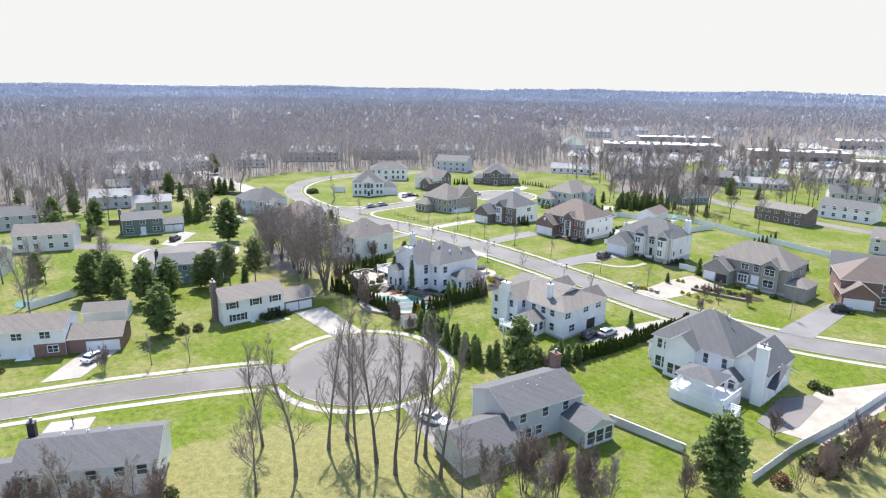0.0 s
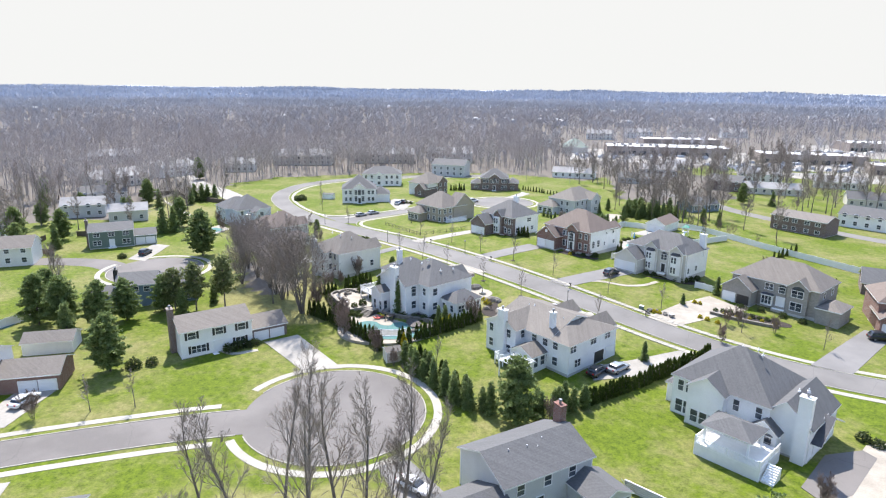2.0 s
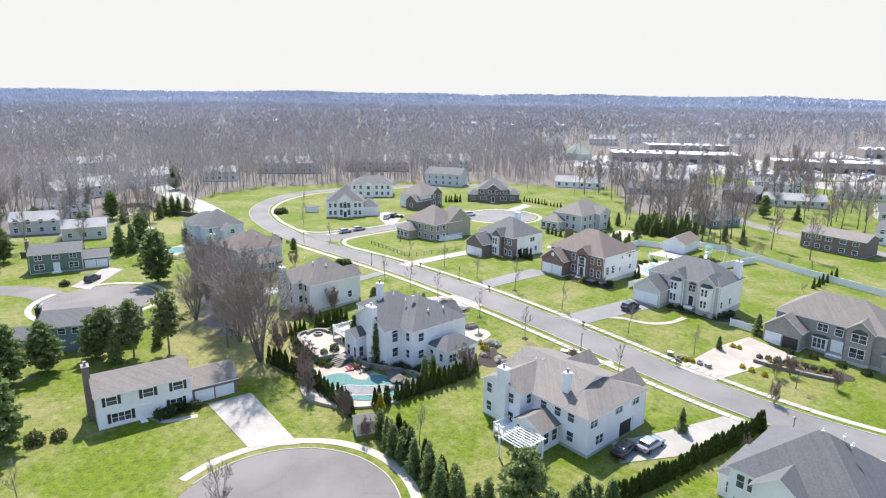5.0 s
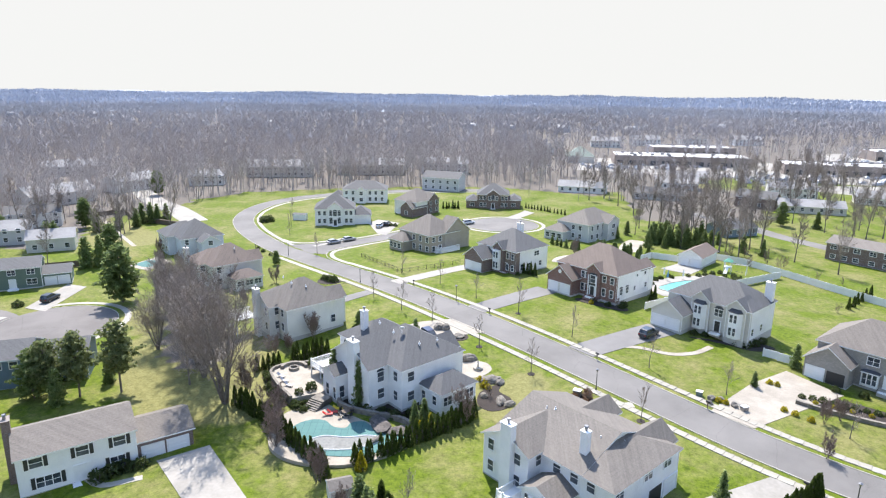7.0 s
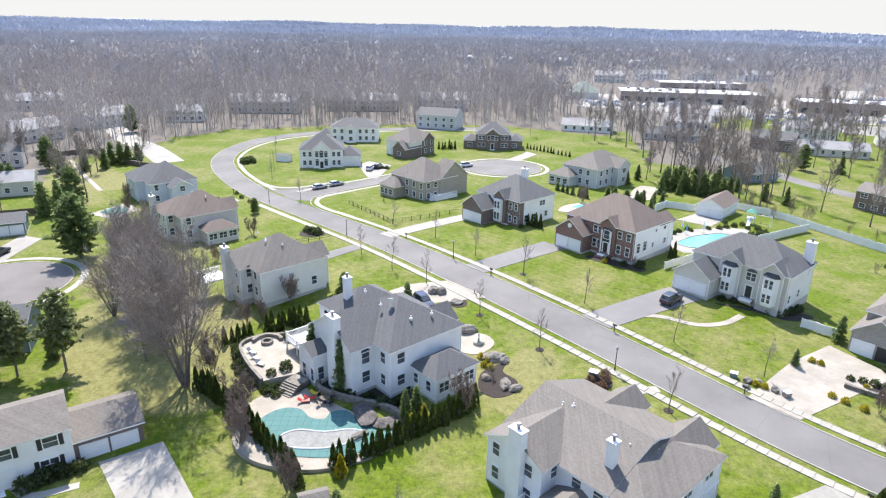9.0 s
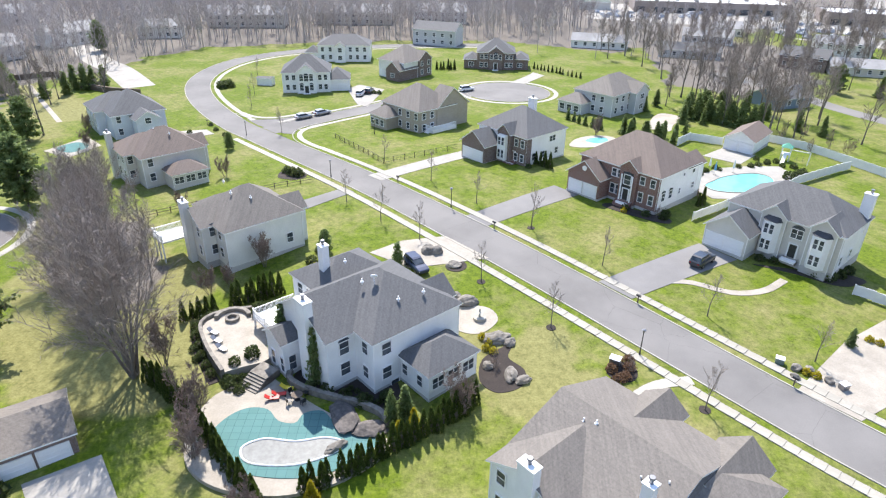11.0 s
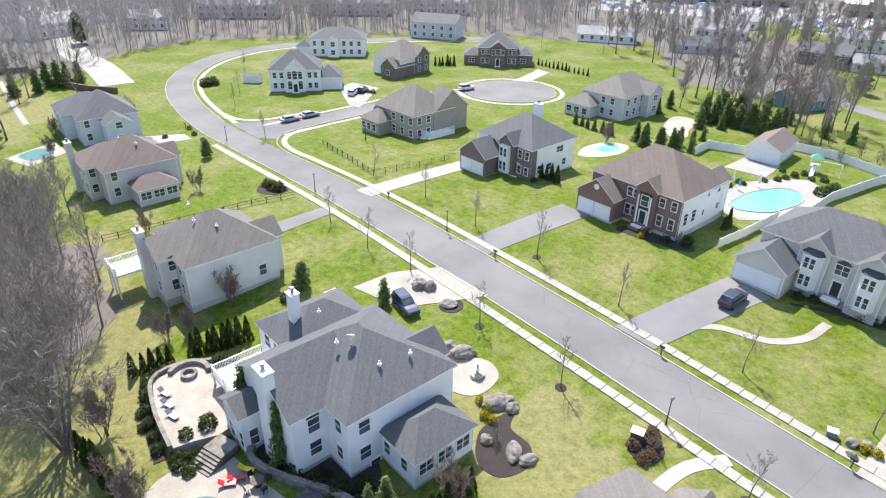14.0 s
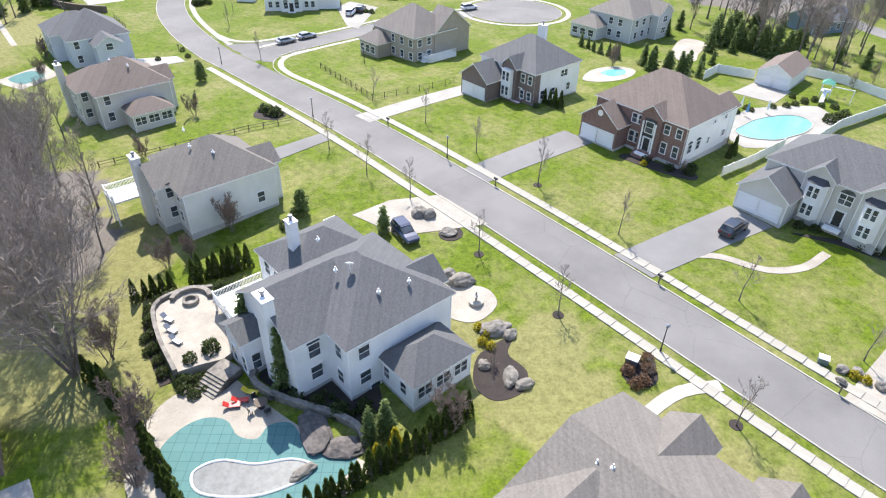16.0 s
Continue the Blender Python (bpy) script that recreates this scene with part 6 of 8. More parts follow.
# garden shrubs
for x, y, s in ((-49.5, -50.4, 1.7), (-48.6, -49.4, 1.6), (-46.6, -48.6, 1.3), (-50.5, -51.6, 1.5), (-47.5, -49.4, 1.2), (27.5, 3.2, 1.0), (25, 4.4, 1.1), (22.4, 6.8, 1.0), (43.8, -12.6, 1.4), (45.2, -13.4, 1.5), (47.2, -12.6, 1.3), (49.2, -11.4, 1.2),
                (39.3, -9.6, 1.0), (37.6, -9.0, 1.0), (28.2, 4.4, 1.3), (55.5, -30.5, 1.1), (58.5, -33.5, 1.2), (61, -36.4, 1.2), (52, -29, 1.0), (9, 26.4, 0.9), (-36.2, 26.2, 1.6), (-34.9, 25.2, 1.7), (-37.4, 27.4, 1.4),
                (-26.2, -9.6, 1.2), (-25.5, -6.5, 1.1), (-64.5, -58.2, 1.8), (-62, -57, 1.5), (-88, -76, 1.3), (-92.5, -77.5, 1.2), (-30.2, -35.4, 1.0), (-29.2, -36.0, 0.9), (-30.8, -34.4, 1.1), (-35.9, -22.8, 1.4), (-29.6, -22.6, 2.0),
                (-20.0, -36.2, 1.2), (-18, -37.0, 1.1), (-16, -38.0, 1.3), (-46.4, -108, 1.6), (46, -79, 1.4), (47, -80.6, 1.3), (-100, 10, 1.6), (-84, -20, 2.0), (-70, -24.5, 2.2)):
    plant("shrub", x, y, s)
for x, y in ((-2.6, -28.6), (-3.0, -29.6), (-2.2, -30.2), (-3.3, -27.6), (21.8, 5.6), (31.8, -33.3), (32.6, -33.9), (42.5, -27.2), (43.4, -27.8), (41.5, -36.5), (43, -38), (40.5, -35.4), (-20.8, 71)):
    plant("yellow", x, y, 1.2)
for x, y in ((10.4, -33.2), (11.6, -34.4), (12.4, -33.0), (10.8, -34.8), (12.6, -31.8)):
    plant("dry", x, y, 1.15)
for x, y in ((26.6, 4.0), (12.6, -33.6), (-2, -32.5), (75, 8), (90, 30), (86, 34)):
    plant("redbush", x, y, 0.8)
for x, y, s in ((55.7, 71.9, 0.75), (58.2, 70.9, 0.85), (60.6, 69.9, 0.8), (62.5, 67.6, 0.75), (64.4, 65.4, 0.85), (66.2, 63.3, 0.8), (68.5, 62.4, 0.75), (34.8, 53.8, 0.55), (36.1, 51.8, 0.6), (38.4, 48.9, 0.55), (41.9, 49.4, 0.5), (44, 47, 0.4), (53.0, 66.0, 0.6), (72, 66, 0.7)):
    plant("spruce", x, y, s, 1.15)
for x, y, s in ((64.7, 67.9, 0.95), (72.3, 60.6, 1.05), (85.3, 72.0, 0.95), (64.6, 89.2, 1.0), (62.8, 95.1, 1.0), (69, 80, 0.9), (78, 84, 0.9)):
    plant("bare", x, y, s, 1.15)
for x, y, s in ((74.8, 57.7, 1.3), (77.8, 55.9, 1.4), (73.7, 44.2, 1.2), (80.5, 48.5, 1.5), (81.0, 43.2, 1.3), (84, 46, 1.2), (71, 52, 1.1)):
    plant("redbush", x, y, s)
for x, y, s in ((42.0, 26.6, 0.9), (44.0, 27.6, 0.8), (47.0, 28.8, 0.8), (52.0, 31.2, 0.9), (54.9, 32.2, 1.0), (57.0, 33.4, 1.0), (59.5, 34.8, 1.0), (62.1, 36.2, 1.0), (64.2, 33.0, 1.1), (59.5, 26.0, 1.7), (63.6, 28.7, 1.6), (62.0, 27.8, 1.4)):
    plant("shrub", x, y, s)
# scattered bare trees among the far gardens
gaps = random.Random(11)
for _ in range(190):
    x, y = gaps.uniform(52, 200), gaps.uniform(60, 240)
    if y < 40 + 0.25 * x or (x < 76 and y < 62):
        continue
    plant("bare" if gaps.random() < 0.6 else "tall", x, y, gaps.uniform(0.65, 1.0))
for _ in range(110):
    x, y = gaps.uniform(-200, -95), gaps.uniform(-60, 110)
    if (-122 < x < -90 and -8 < y < 40) or (-175 < x < -80 and -12 < y < 16) or (-100 < x and y < -55):
        continue
    plant("bare" if gaps.random() < 0.5 else ("tall" if gaps.random() < 0.6 else "pine"), x, y, gaps.uniform(0.6, 0.95))


def joined(name, bufs, places, material, label, category):
    """Many copies of a few shapes in one mesh, for woods that nobody could count."""
    vs, fs, off = [], [], 0
    arr = [b.arrays() for b in bufs]
    for i, (x, y, z, s, w, a) in enumerate(places):
        v, f = arr[i % len(arr)]
        c, n = math.cos(a), math.sin(a)
        q = np.empty_like(v)
        q[:, 0] = (v[:, 0] * c - v[:, 1] * n) * s * w + x
        q[:, 1] = (v[:, 0] * n + v[:, 1] * c) * s * w + y
        q[:, 2] = v[:, 2] * s + z
        vs.append(q)
        fs.append(f + off)
        off += len(v)
    V, F = np.concatenate(vs), np.concatenate(fs)
    me = bpy.data.meshes.new(name)
    me.vertices.add(len(V))
    me.vertices.foreach_set("co", V.astype(np.float32).ravel())
    me.loops.add(F.size)
    me.loops.foreach_set("vertex_index", F.astype(np.int32).ravel())
    me.polygons.add(len(F))
    me.polygons.foreach_set("loop_start", np.arange(0, F.size, 3, dtype=np.int32))
    me.polygons.foreach_set("loop_total", np.full(len(F), 3, dtype=np.int32))
    me.update(calc_edges=True)
    me.materials.append(material)
    return tagged(new(name, me), label, category, kind="stuff")


def lean_tree(seed, height=18, twig=0.085, spread=4.6):
    """A spare woodland tree: straight pole with a narrow twiggy head."""
    rng = random.Random(seed)
    b = Buf()
    top = Vector((rng.gauss(0, 0.5), rng.gauss(0, 0.5), height * 0.93))
    b.tube(Vector((0, 0, -0.4)), top * 0.5, 0.15, 0.10, 4)
    b.tube(top * 0.5, top, 0.10, 0.02, 3)
    for k in range(16):
        t = 0.34 + 0.64 * (k + rng.random()) / 16
        p = top * t
        d = rand_dir(rng, Vector((0, 0, 1)), rng.uniform(0.4, 0.95))
        L = spread * rng.uniform(0.6, 1.1) * (1.25 - 0.8 * t)
        q = p + d * L
        b.blade(p, q, twig * 1.5, rng)
        for _ in range(9):
            s = p.lerp(q, rng.uniform(0.25, 0.95))
            dd = (rand_dir(rng, d, rng.uniform(0.3, 0.9)) + Vector((0, 0, 0.35))).normalized()
            e = s + dd * L * rng.uniform(0.3, 0.55)
            b.blade(s, e, twig, rng)
            b.blade(s.lerp(e, 0.5), s.lerp(e, 0.5) + rand_dir(rng, dd, 0.6) * L * 0.3, twig * 0.8, rng)
    return b


def far_tree(seed, height=16):
    rng = random.Random(seed)
    b = Buf()
    b.blade(Vector((0, 0, -1)), Vector((rng.gauss(0, 0.4), rng.gauss(0, 0.4), height)), 0.5, rng)
    for _ in range(22):
        p = Vector((rng.gauss(0, 0.3), rng.gauss(0, 0.3), height * rng.uniform(0.35, 0.8)))
        d = rand_dir(rng, Vector((0, 0, 1)), rng.uniform(0.3, 0.95))
        b.blade(p, p + d * height * rng.uniform(0.18, 0.36), rng.uniform(0.22, 0.5), rng)
    return b


def clump(seed):
    rng = random.Random(seed)
    b = Buf()
    for _ in range(9):
        p = Vector((rng.gauss(0, 7), rng.gauss(0, 7), -3))
        b.blade(p, p + Vector((rng.gauss(0, 2), rng.gauss(0, 2), rng.uniform(11, 19))), rng.uniform(6, 12), rng)
    return b


KEEP_CLEAR = [(-158, 128, 13), (-146, 166, 11), (-122, 187, 9), (-104, 221, 9), (-86, 222, 9), (-56, 235, 9), (-38, 236, 9), (-8, 242, 12), (-8, 180, 10), (52, 178, 12), (-205, 215, 14), (-112, 122, 8), (-128, 140, 8), (-140, 158, 8), (-160, 187, 8)]
MAIN_PTS = [p for p in MAIN[::2]]
wrng = random.Random(21)
near_w, far_w, edge_w = [], [], []
while len(near_w) < 2500:
    x, y = wrng.uniform(-330, 60), wrng.uniform(60, 420)
    if not in_poly(x, y, WOODS[0]) or any(near((x, y), c[:2], c[2]) for c in KEEP_CLEAR):
        continue
    if any(near((x, y), p, 9) for p in MAIN_PTS):
        continue
    if y > 300 and wrng.random() < 0.3:
        continue
    near_w.append((x, y, gz(x, y), wrng.uniform(0.7, 1.12), wrng.uniform(0.85, 1.2), wrng.uniform(0, 6.28)))
while len(near_w) < 3300:
    x, y = wrng.uniform(-175, 40), wrng.uniform(95, 265)
    if not in_poly(x, y, WOODS[0]) or any(near((x, y), c[:2], c[2] * 0.6) for c in KEEP_CLEAR) or any(near((x, y), p, 8) for p in MAIN_PTS):
        continue
    near_w.append((x, y, gz(x, y), wrng.uniform(0.55, 1.0), wrng.uniform(0.85, 1.2), wrng.uniform(0, 6.28)))
for _ in range(620):
    x, y = wrng.uniform(30, 330), wrng.uniform(150, 430)
    if y < 120 + 0.35 * x or (90 < x < 260 and 225 < y < 300) or (60 < x < 140 and 260 < y < 330) or near((x, y), (52, 168), 14):
        continue
    edge_w.append((x, y, gz(x, y), wrng.uniform(0.6, 1.0), wrng.uniform(0.9, 1.3), wrng.uniform(0, 6.28)))
M["twig_wood"] = plain("woodland_bark", (0.33, 0.295, 0.275), (0.47, 0.425, 0.40), 0.4, 0.9, 0.0, 0.03)
joined("woodland", [lean_tree(s) for s in range(6)], near_w + edge_w, M["twig_wood"], "dense leafless grey-brown woodland beyond the street", "woods")
while len(far_w) < 15000:
    r = math.sqrt(wrng.uniform(400 ** 2, 1500 ** 2))
    a = wrng.uniform(radians(48), radians(134))
    x, y = r * math.cos(a), -80 + r * math.sin(a)
    if x > 60 and y < 420 + 0.1 * x and wrng.random() < 0.8:
        continue
    far_w.append((x, y, gz(x, y), wrng.uniform(0.75, 1.15), wrng.uniform(1.0, 1.6), wrng.uniform(0, 6.28)))
# bark colours turn greyer and bluer with distance: aerial haze painted in
M["twig_far_haze"] = plain("far_woods_bark_haze", (0.32, 0.30, 0.30), (0.45, 0.43, 0.435), 0.02, 0.95, 0.0, 0.004)
M["twig_hazy"] = plain("distant_woods_bark_haze", (0.33, 0.335, 0.36), (0.45, 0.455, 0.485), 0.02, 0.95, 0.0, 0.004)
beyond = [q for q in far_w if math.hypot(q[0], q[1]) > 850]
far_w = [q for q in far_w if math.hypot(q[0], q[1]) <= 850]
joined("distant_woods", [far_tree(s) for s in range(5)], beyond, M["twig_hazy"], "leafless woods below the hills, greyed by haze in the colour", "woods")
joined("far_woods", [far_tree(s) for s in range(5)], far_w, M["twig_far_haze"], "leafless woods stretching away to the hills", "woods")
# tree clumps on the horizon, haze painted into their material
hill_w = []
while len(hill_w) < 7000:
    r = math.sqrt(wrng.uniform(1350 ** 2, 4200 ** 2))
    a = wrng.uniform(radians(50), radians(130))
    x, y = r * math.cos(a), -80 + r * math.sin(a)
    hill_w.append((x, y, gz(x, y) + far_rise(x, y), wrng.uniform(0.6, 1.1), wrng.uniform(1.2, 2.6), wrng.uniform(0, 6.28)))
joined("hazed_horizon_woods", [clump(s) for s in range(5)], hill_w, M["hill_haze"], "wooded horizon hills with blue-grey haze in their colour", "woods")


# ---- pools, terraces and decks ----
def ring_pts(pts, n=5):
    """A softened closed outline."""
    P = [Vector((*p, 0)) for p in pts]
    out = []
    k = len(P)
    for i in range(k):
        a, b, c, d = P[i - 1], P[i], P[(i + 1) % k], P[(i + 2) % k]
        for j in range(n):
            t = j / n
            q = 0.5 * (2 * b + (c - a) * t + (2 * a - 5 * b + 4 * c - d) * t * t + (3 * b - a - 3 * c + d) * t ** 3)
            out.append((q.x, q.y))
    return out


def flat_slab(name, pts, z, material, label, category, drop=0.12, kind="structure"):
    bm = bmesh.new()
    f = bm.faces.new([bm.verts.new((x, y, z)) for x, y in pts])
    if f.normal.z < 0:
        f.normal_flip()
    bm.normal_update()
    if f.normal.z < 0:
        f.normal_flip()
    if drop:
        r = bmesh.ops.extrude_edge_only(bm, edges=bm.edges[:])
        for v in r["geom"]:
            if isinstance(v, bmesh.types.BMVert):
                v.co.z -= drop
    return solo(name, bm, material, label, category, kind=kind)


def pool_cover_mat():
    m, nt, b = nodes_of("pool_cover")
    co = coords(nt)
    t = nt.nodes.new("ShaderNodeTexBrick")
    t.offset = 0.0
    nt.links.new(co, t.inputs["Vector"])
    t.inputs["Scale"].default_value = 1.0
    t.inputs["Brick Width"].default_value = 0.9
    t.inputs["Row Height"].default_value = 0.9
    t.inputs["Mortar Size"].default_value = 0.03
    t.inputs["Color1"].default_value = (0.085, 0.19, 0.18, 1)
    t.inputs["Color2"].default_value = (0.075, 0.17, 0.16, 1)
    t.inputs["Mortar"].default_value = (0.04, 0.10, 0.10, 1)
    col = mix_node(nt, math_node(nt, "MULTIPLY", noise_node(nt, co, 0.7, 4), 0.5), t.outputs[0], (0.13, 0.23, 0.22))
    nt.links.new(col, b.inputs["Base Color"])
    b.inputs["Roughness"].default_value = 0.8
    b.inputs["Specular IOR Level"].default_value = 0.12
    return m


def water_mat(name, c):
    m, nt, b = nodes_of(name)
    co = coords(nt)
    col = ramp_node(nt, noise_node(nt, co, 0.4, 3), [(0.3, tuple(v * 0.85 for v in c)), (0.7, c)])
    nt.links.new(col, b.inputs["Base Color"])
    b.inputs["Roughness"].default_value = 0.06
    bump_to(nt, b, noise_node(nt, co, 3.0, 2), 0.08, 0.03)
    return m


M["pool_cover"] = pool_cover_mat()
M["water"] = water_mat("pool_water", (0.16, 0.50, 0.48))
M["melt"] = plain("cover_meltwater", (0.012, 0.022, 0.026), (0.10, 0.115, 0.118), 2.4, 0.5, 0.2, 0.8)
M["rock"] = plain("brown_rock", (0.05, 0.045, 0.042), (0.15, 0.132, 0.12), 2.5, 0.9, 0.7, 0.6)
M["vinyl"] = plain("white_vinyl", (0.72, 0.72, 0.71), (0.80, 0.80, 0.79), 1.5, 0.4, 0.02)

zp = gz(-22, -40)
deck_pts = ring_pts([(-31.5, -36.5), (-28.5, -34.4), (-25.5, -33.0), (-23.4, -34.4), (-22.0, -36.4), (-18.5, -38.4), (-14.6, -39.4), (-12.6, -41.6), (-13.6, -45.0), (-17.5, -48.0), (-22.5, -49.4), (-28.0, -48.4), (-31.6, -45.4), (-32.6, -40.6)])
flat_slab("pool_paving", deck_pts, zp + 0.10, M["paver"], "pale stone pool paving", "paving", 0.5)
cover = ring_pts([(-29.3, -39.8), (-27.6, -38.5), (-25.6, -38.7), (-24.2, -40.3), (-22.5, -40.6), (-21.8, -39.2), (-20.0, -38.9), (-18.4, -40.8), (-16.6, -41.3), (-14.8, -41.0), (-14.0, -43.0), (-16.4, -45.8), (-20, -47.4), (-25, -47.2), (-28.8, -45.2), (-30.2, -42.2)], 4)
pool = thing("swimming_pool", -22, -42, zp + 0.10, 0, "kidney-shaped pool under a teal winter cover", "pool")
bm = bmesh.new()
f = bm.faces.new([bm.verts.new((x + 22, y + 42, 0.02)) for x, y in cover])
r = bmesh.ops.extrude_face_region(bm, geom=[f])
for v in r["geom"]:
    if isinstance(v, bmesh.types.BMVert):
        v.co.z += 0.035
bmesh.ops.recalc_face_normals(bm, faces=bm.faces)
part("pool_cover", bm, M["pool_cover"], pool, "teal gridded winter cover")
melt = ring_pts([(-26.8, -44.0), (-25.0, -42.8), (-22.0, -43.1), (-19.2, -42.6), (-17.4, -43.2), (-18.2, -44.6), (-21.5, -46.0), (-25.6, -45.8)], 5)
bm = bmesh.new()
bm.faces.new([bm.verts.new((x + 22, y + 42, 0.064)) for x, y in melt])
bmesh.ops.recalc_face_normals(bm, faces=bm.faces)
part("meltwater", bm, M["melt"], pool, "frothy dark puddle on the cover")
bm = bmesh.new()
mp = [Vector((x + 22, y + 42, 0.08)) for x, y in melt]
for a, b_ in zip(mp, mp[1:] + mp[:1]):
    tube(bm, a, b_, 0.11, 0.11, 6)
part("cover_rim", bm, M["vinyl"], pool, "pale rim round the puddle")


def rock(name, x, y, z, sx, sy, sz, seed, mat="boulder", label="weathered grey garden boulder"):
    bm = bmesh.new()
    bmesh.ops.create_icosphere(bm, subdivisions=3, radius=1.0)
    for v in bm.verts:
        n = noise.noise(v.co * 1.3 + Vector((seed, 0, 0))) * 0.35 + noise.noise(v.co * 3.1 + Vector((0, seed, 0))) * 0.14
        v.co *= 1 + n
        v.co.x *= sx
        v.co.y *= sy
        v.co.z *= sz
    return solo(name, bm, M[mat], label, "rock", pose(x, y, z, 0, 0, seed * 37))


rock("boulder", -17.8, -39.6, zp + 0.25, 2.8, 1.3, 0.55, 3, "rock", "flat brown rock ledge beside the pool")
rock("boulder", -14.9, -41.5, zp + 0.2, 1.8, 1.2, 0.5, 5, "rock", "flat brown rock ledge beside the pool")
rock("boulder", -18.0, -43.9, zp + 0.3, 1.2, 0.5, 0.4, 6, "boulder", "pale stone island in the pool")


def stone_wall(line, h, w, mat, label, name="garden_wall", lift=0.0):
    bm = bmesh.new()
    pts = smooth_line(line, 0.8)
    for i, (p, q) in enumerate(zip(pts, pts[1:])):
        a = math.atan2(q[1] - p[1], q[0] - p[0])
        L = math.hypot(q[0] - p[0], q[1] - p[1])
        m = Matrix.Translation((p[0], p[1], gz(*p) + lift)) @ Matrix.Rotation(a, 4, "Z")
        box(bm, 0, L + 0.02, -w / 2, w / 2, -0.3, h, 0, m)
        box(bm, -0.02, L + 0.03, -w / 2 - 0.05, w / 2 + 0.05, h, h + 0.08 + 0.004 * (i % 2), 0, m)
    return solo(name, bm, M[mat], label, "wall", kind="structure")


stone_wall([(-24.2, -32.6), (-24.4, -34.2), (-23.0, -35.6), (-20.8, -36.7), (-18.4, -37.6), (-16.2, -38.4), (-14.2, -39.6), (-13.2, -41.4)], 0.7, 0.45, "boulder", "curved low stone wall beside the pool", "garden_wall_1")
bm = bmesh.new()
drape(bm, ring_pts([(-24.0, -33.4), (-22.6, -34.9), (-19.8, -36.5), (-16.4, -37.9), (-14.0, -39.2), (-12.6, -38.2), (-15.2, -36.2), (-18, -34.2), (-22, -31.5)]), 0.05, None)
solo("mulch_bed", bm, M["mulch"], "dark mulch bed beside the house", "flower bed", kind="structure")

# raised terrace with fire pit
zt = gz(-31, -28) + 0.85
terrace = [(-34.9, -22.6), (-36.6, -25.0), (-34.6, -29.4), (-31.4, -34.0), (-29.6, -33.0), (-27.6, -32.2), (-26.0, -30.0), (-26.4, -26.0), (-28.0, -23.2), (-31.2, -21.6)]
flat_slab("terrace", terrace, zt, M["paver"], "raised pale paved terrace", "terrace", 1.3)
sw = smooth_line(terrace[9:] + terrace[:4], 0.9)
bm = bmesh.new()
for p, q in zip(sw, sw[1:]):
    a = math.atan2(q[1] - p[1], q[0] - p[0])
    m = Matrix.Translation((p[0], p[1], zt)) @ Matrix.Rotation(a, 4, "Z")
    box(bm, 0, math.hypot(q[0] - p[0], q[1] - p[1]) + 0.02, -0.2, 0.2, -1.2, 0.42, 0, m)
solo("terrace_wall", bm, M["boulder"], "low stone wall round the raised terrace", "wall", kind="structure")
slab("mulch_bed_3", [(-38.2, -25.0), (-37.0, -22.2), (-34.6, -20.6), (-34.4, -21.8), (-36.9, -24.9), (-35.0, -29.6), (-31.8, -34.2), (-32.8, -34.8), (-36.2, -29.4)], M["mulch"], "dark mulch bed outside the terrace wall", "bed", 0.07)
for x, y, s in ((-36.9, -26.4, 1.2), (-36.0, -28.2, 1.0), (-35.0, -30.2, 1.1), (-34.0, -31.8, 1.0), (-33.0, -33.4, 1.1), (-37.6, -24.6, 1.0), (-36.8, -23.2, 1.2)):
    plant("shrub", x, y, s, 0.8, label="dark evergreen shrub along a stone wall")
for x, y, s in ((-29.0, -31.0, 1.3), (-30.6, -32.4, 1.0), (-27.4, -27.0, 1.2), (-30.2, -22.6, 1.5)):
    plant("shrub", x, y, s, lift=0.85, label="clipped shrub on the paved terrace")
fp = thing("fire_pit", -33.2, -24.0, zt, 0, "round stone fire pit with a curved bench", "fire pit")
bm = bmesh.new()
for k in range(20):
    a0, a1 = k * math.pi / 10, (k + 1) * math.pi / 10
    for r0, r1, h in ((0.55, 0.85, 0.42),):
        pts = [(r0 * math.cos(a0), r0 * math.sin(a0)), (r1 * math.cos(a0), r1 * math.sin(a0)), (r1 * math.cos(a1), r1 * math.sin(a1)), (r0 * math.cos(a1), r0 * math.sin(a1))]
        lo = [bm.verts.new((*p, 0)) for p in pts]
        hi = [bm.verts.new((*p, h)) for p in pts]
        bm.faces.new(hi)
        for j in range(4):
            bm.faces.new((lo[j], lo[(j + 1) % 4], hi[(j + 1) % 4], hi[j]))
bmesh.ops.remove_doubles(bm, verts=bm.verts[:], dist=0.001)
part("ring", bm, M["boulder"], fp)
bm = bmesh.new()
for k in range(16):
    a0, a1 = radians(20 + k * 10), radians(30 + k * 10)
    pts = [(1.7 * math.cos(a0), 1.7 * math.sin(a0)), (2.2 * math.cos(a0), 2.2 * math.sin(a0)), (2.2 * math.cos(a1), 2.2 * math.sin(a1)), (1.7 * math.cos(a1), 1.7 * math.sin(a1))]
    lo = [bm.verts.new((*p, 0)) for p in pts]
    hi = [bm.verts.new((*p, 0.5)) for p in pts]
    bm.faces.new(hi)
    for j in range(4):
        bm.faces.new((lo[j], lo[(j + 1) % 4], hi[(j + 1) % 4], hi[j]))
bmesh.ops.remove_doubles(bm, verts=bm.verts[:], dist=0.001)
part("bench", bm, M["boulder"], fp, "curved stone bench")
st = thing("terrace_steps", -27.6, -34.4, gz(-27.6, -34.4), 0, "stone steps from the terrace to the pool", "steps")
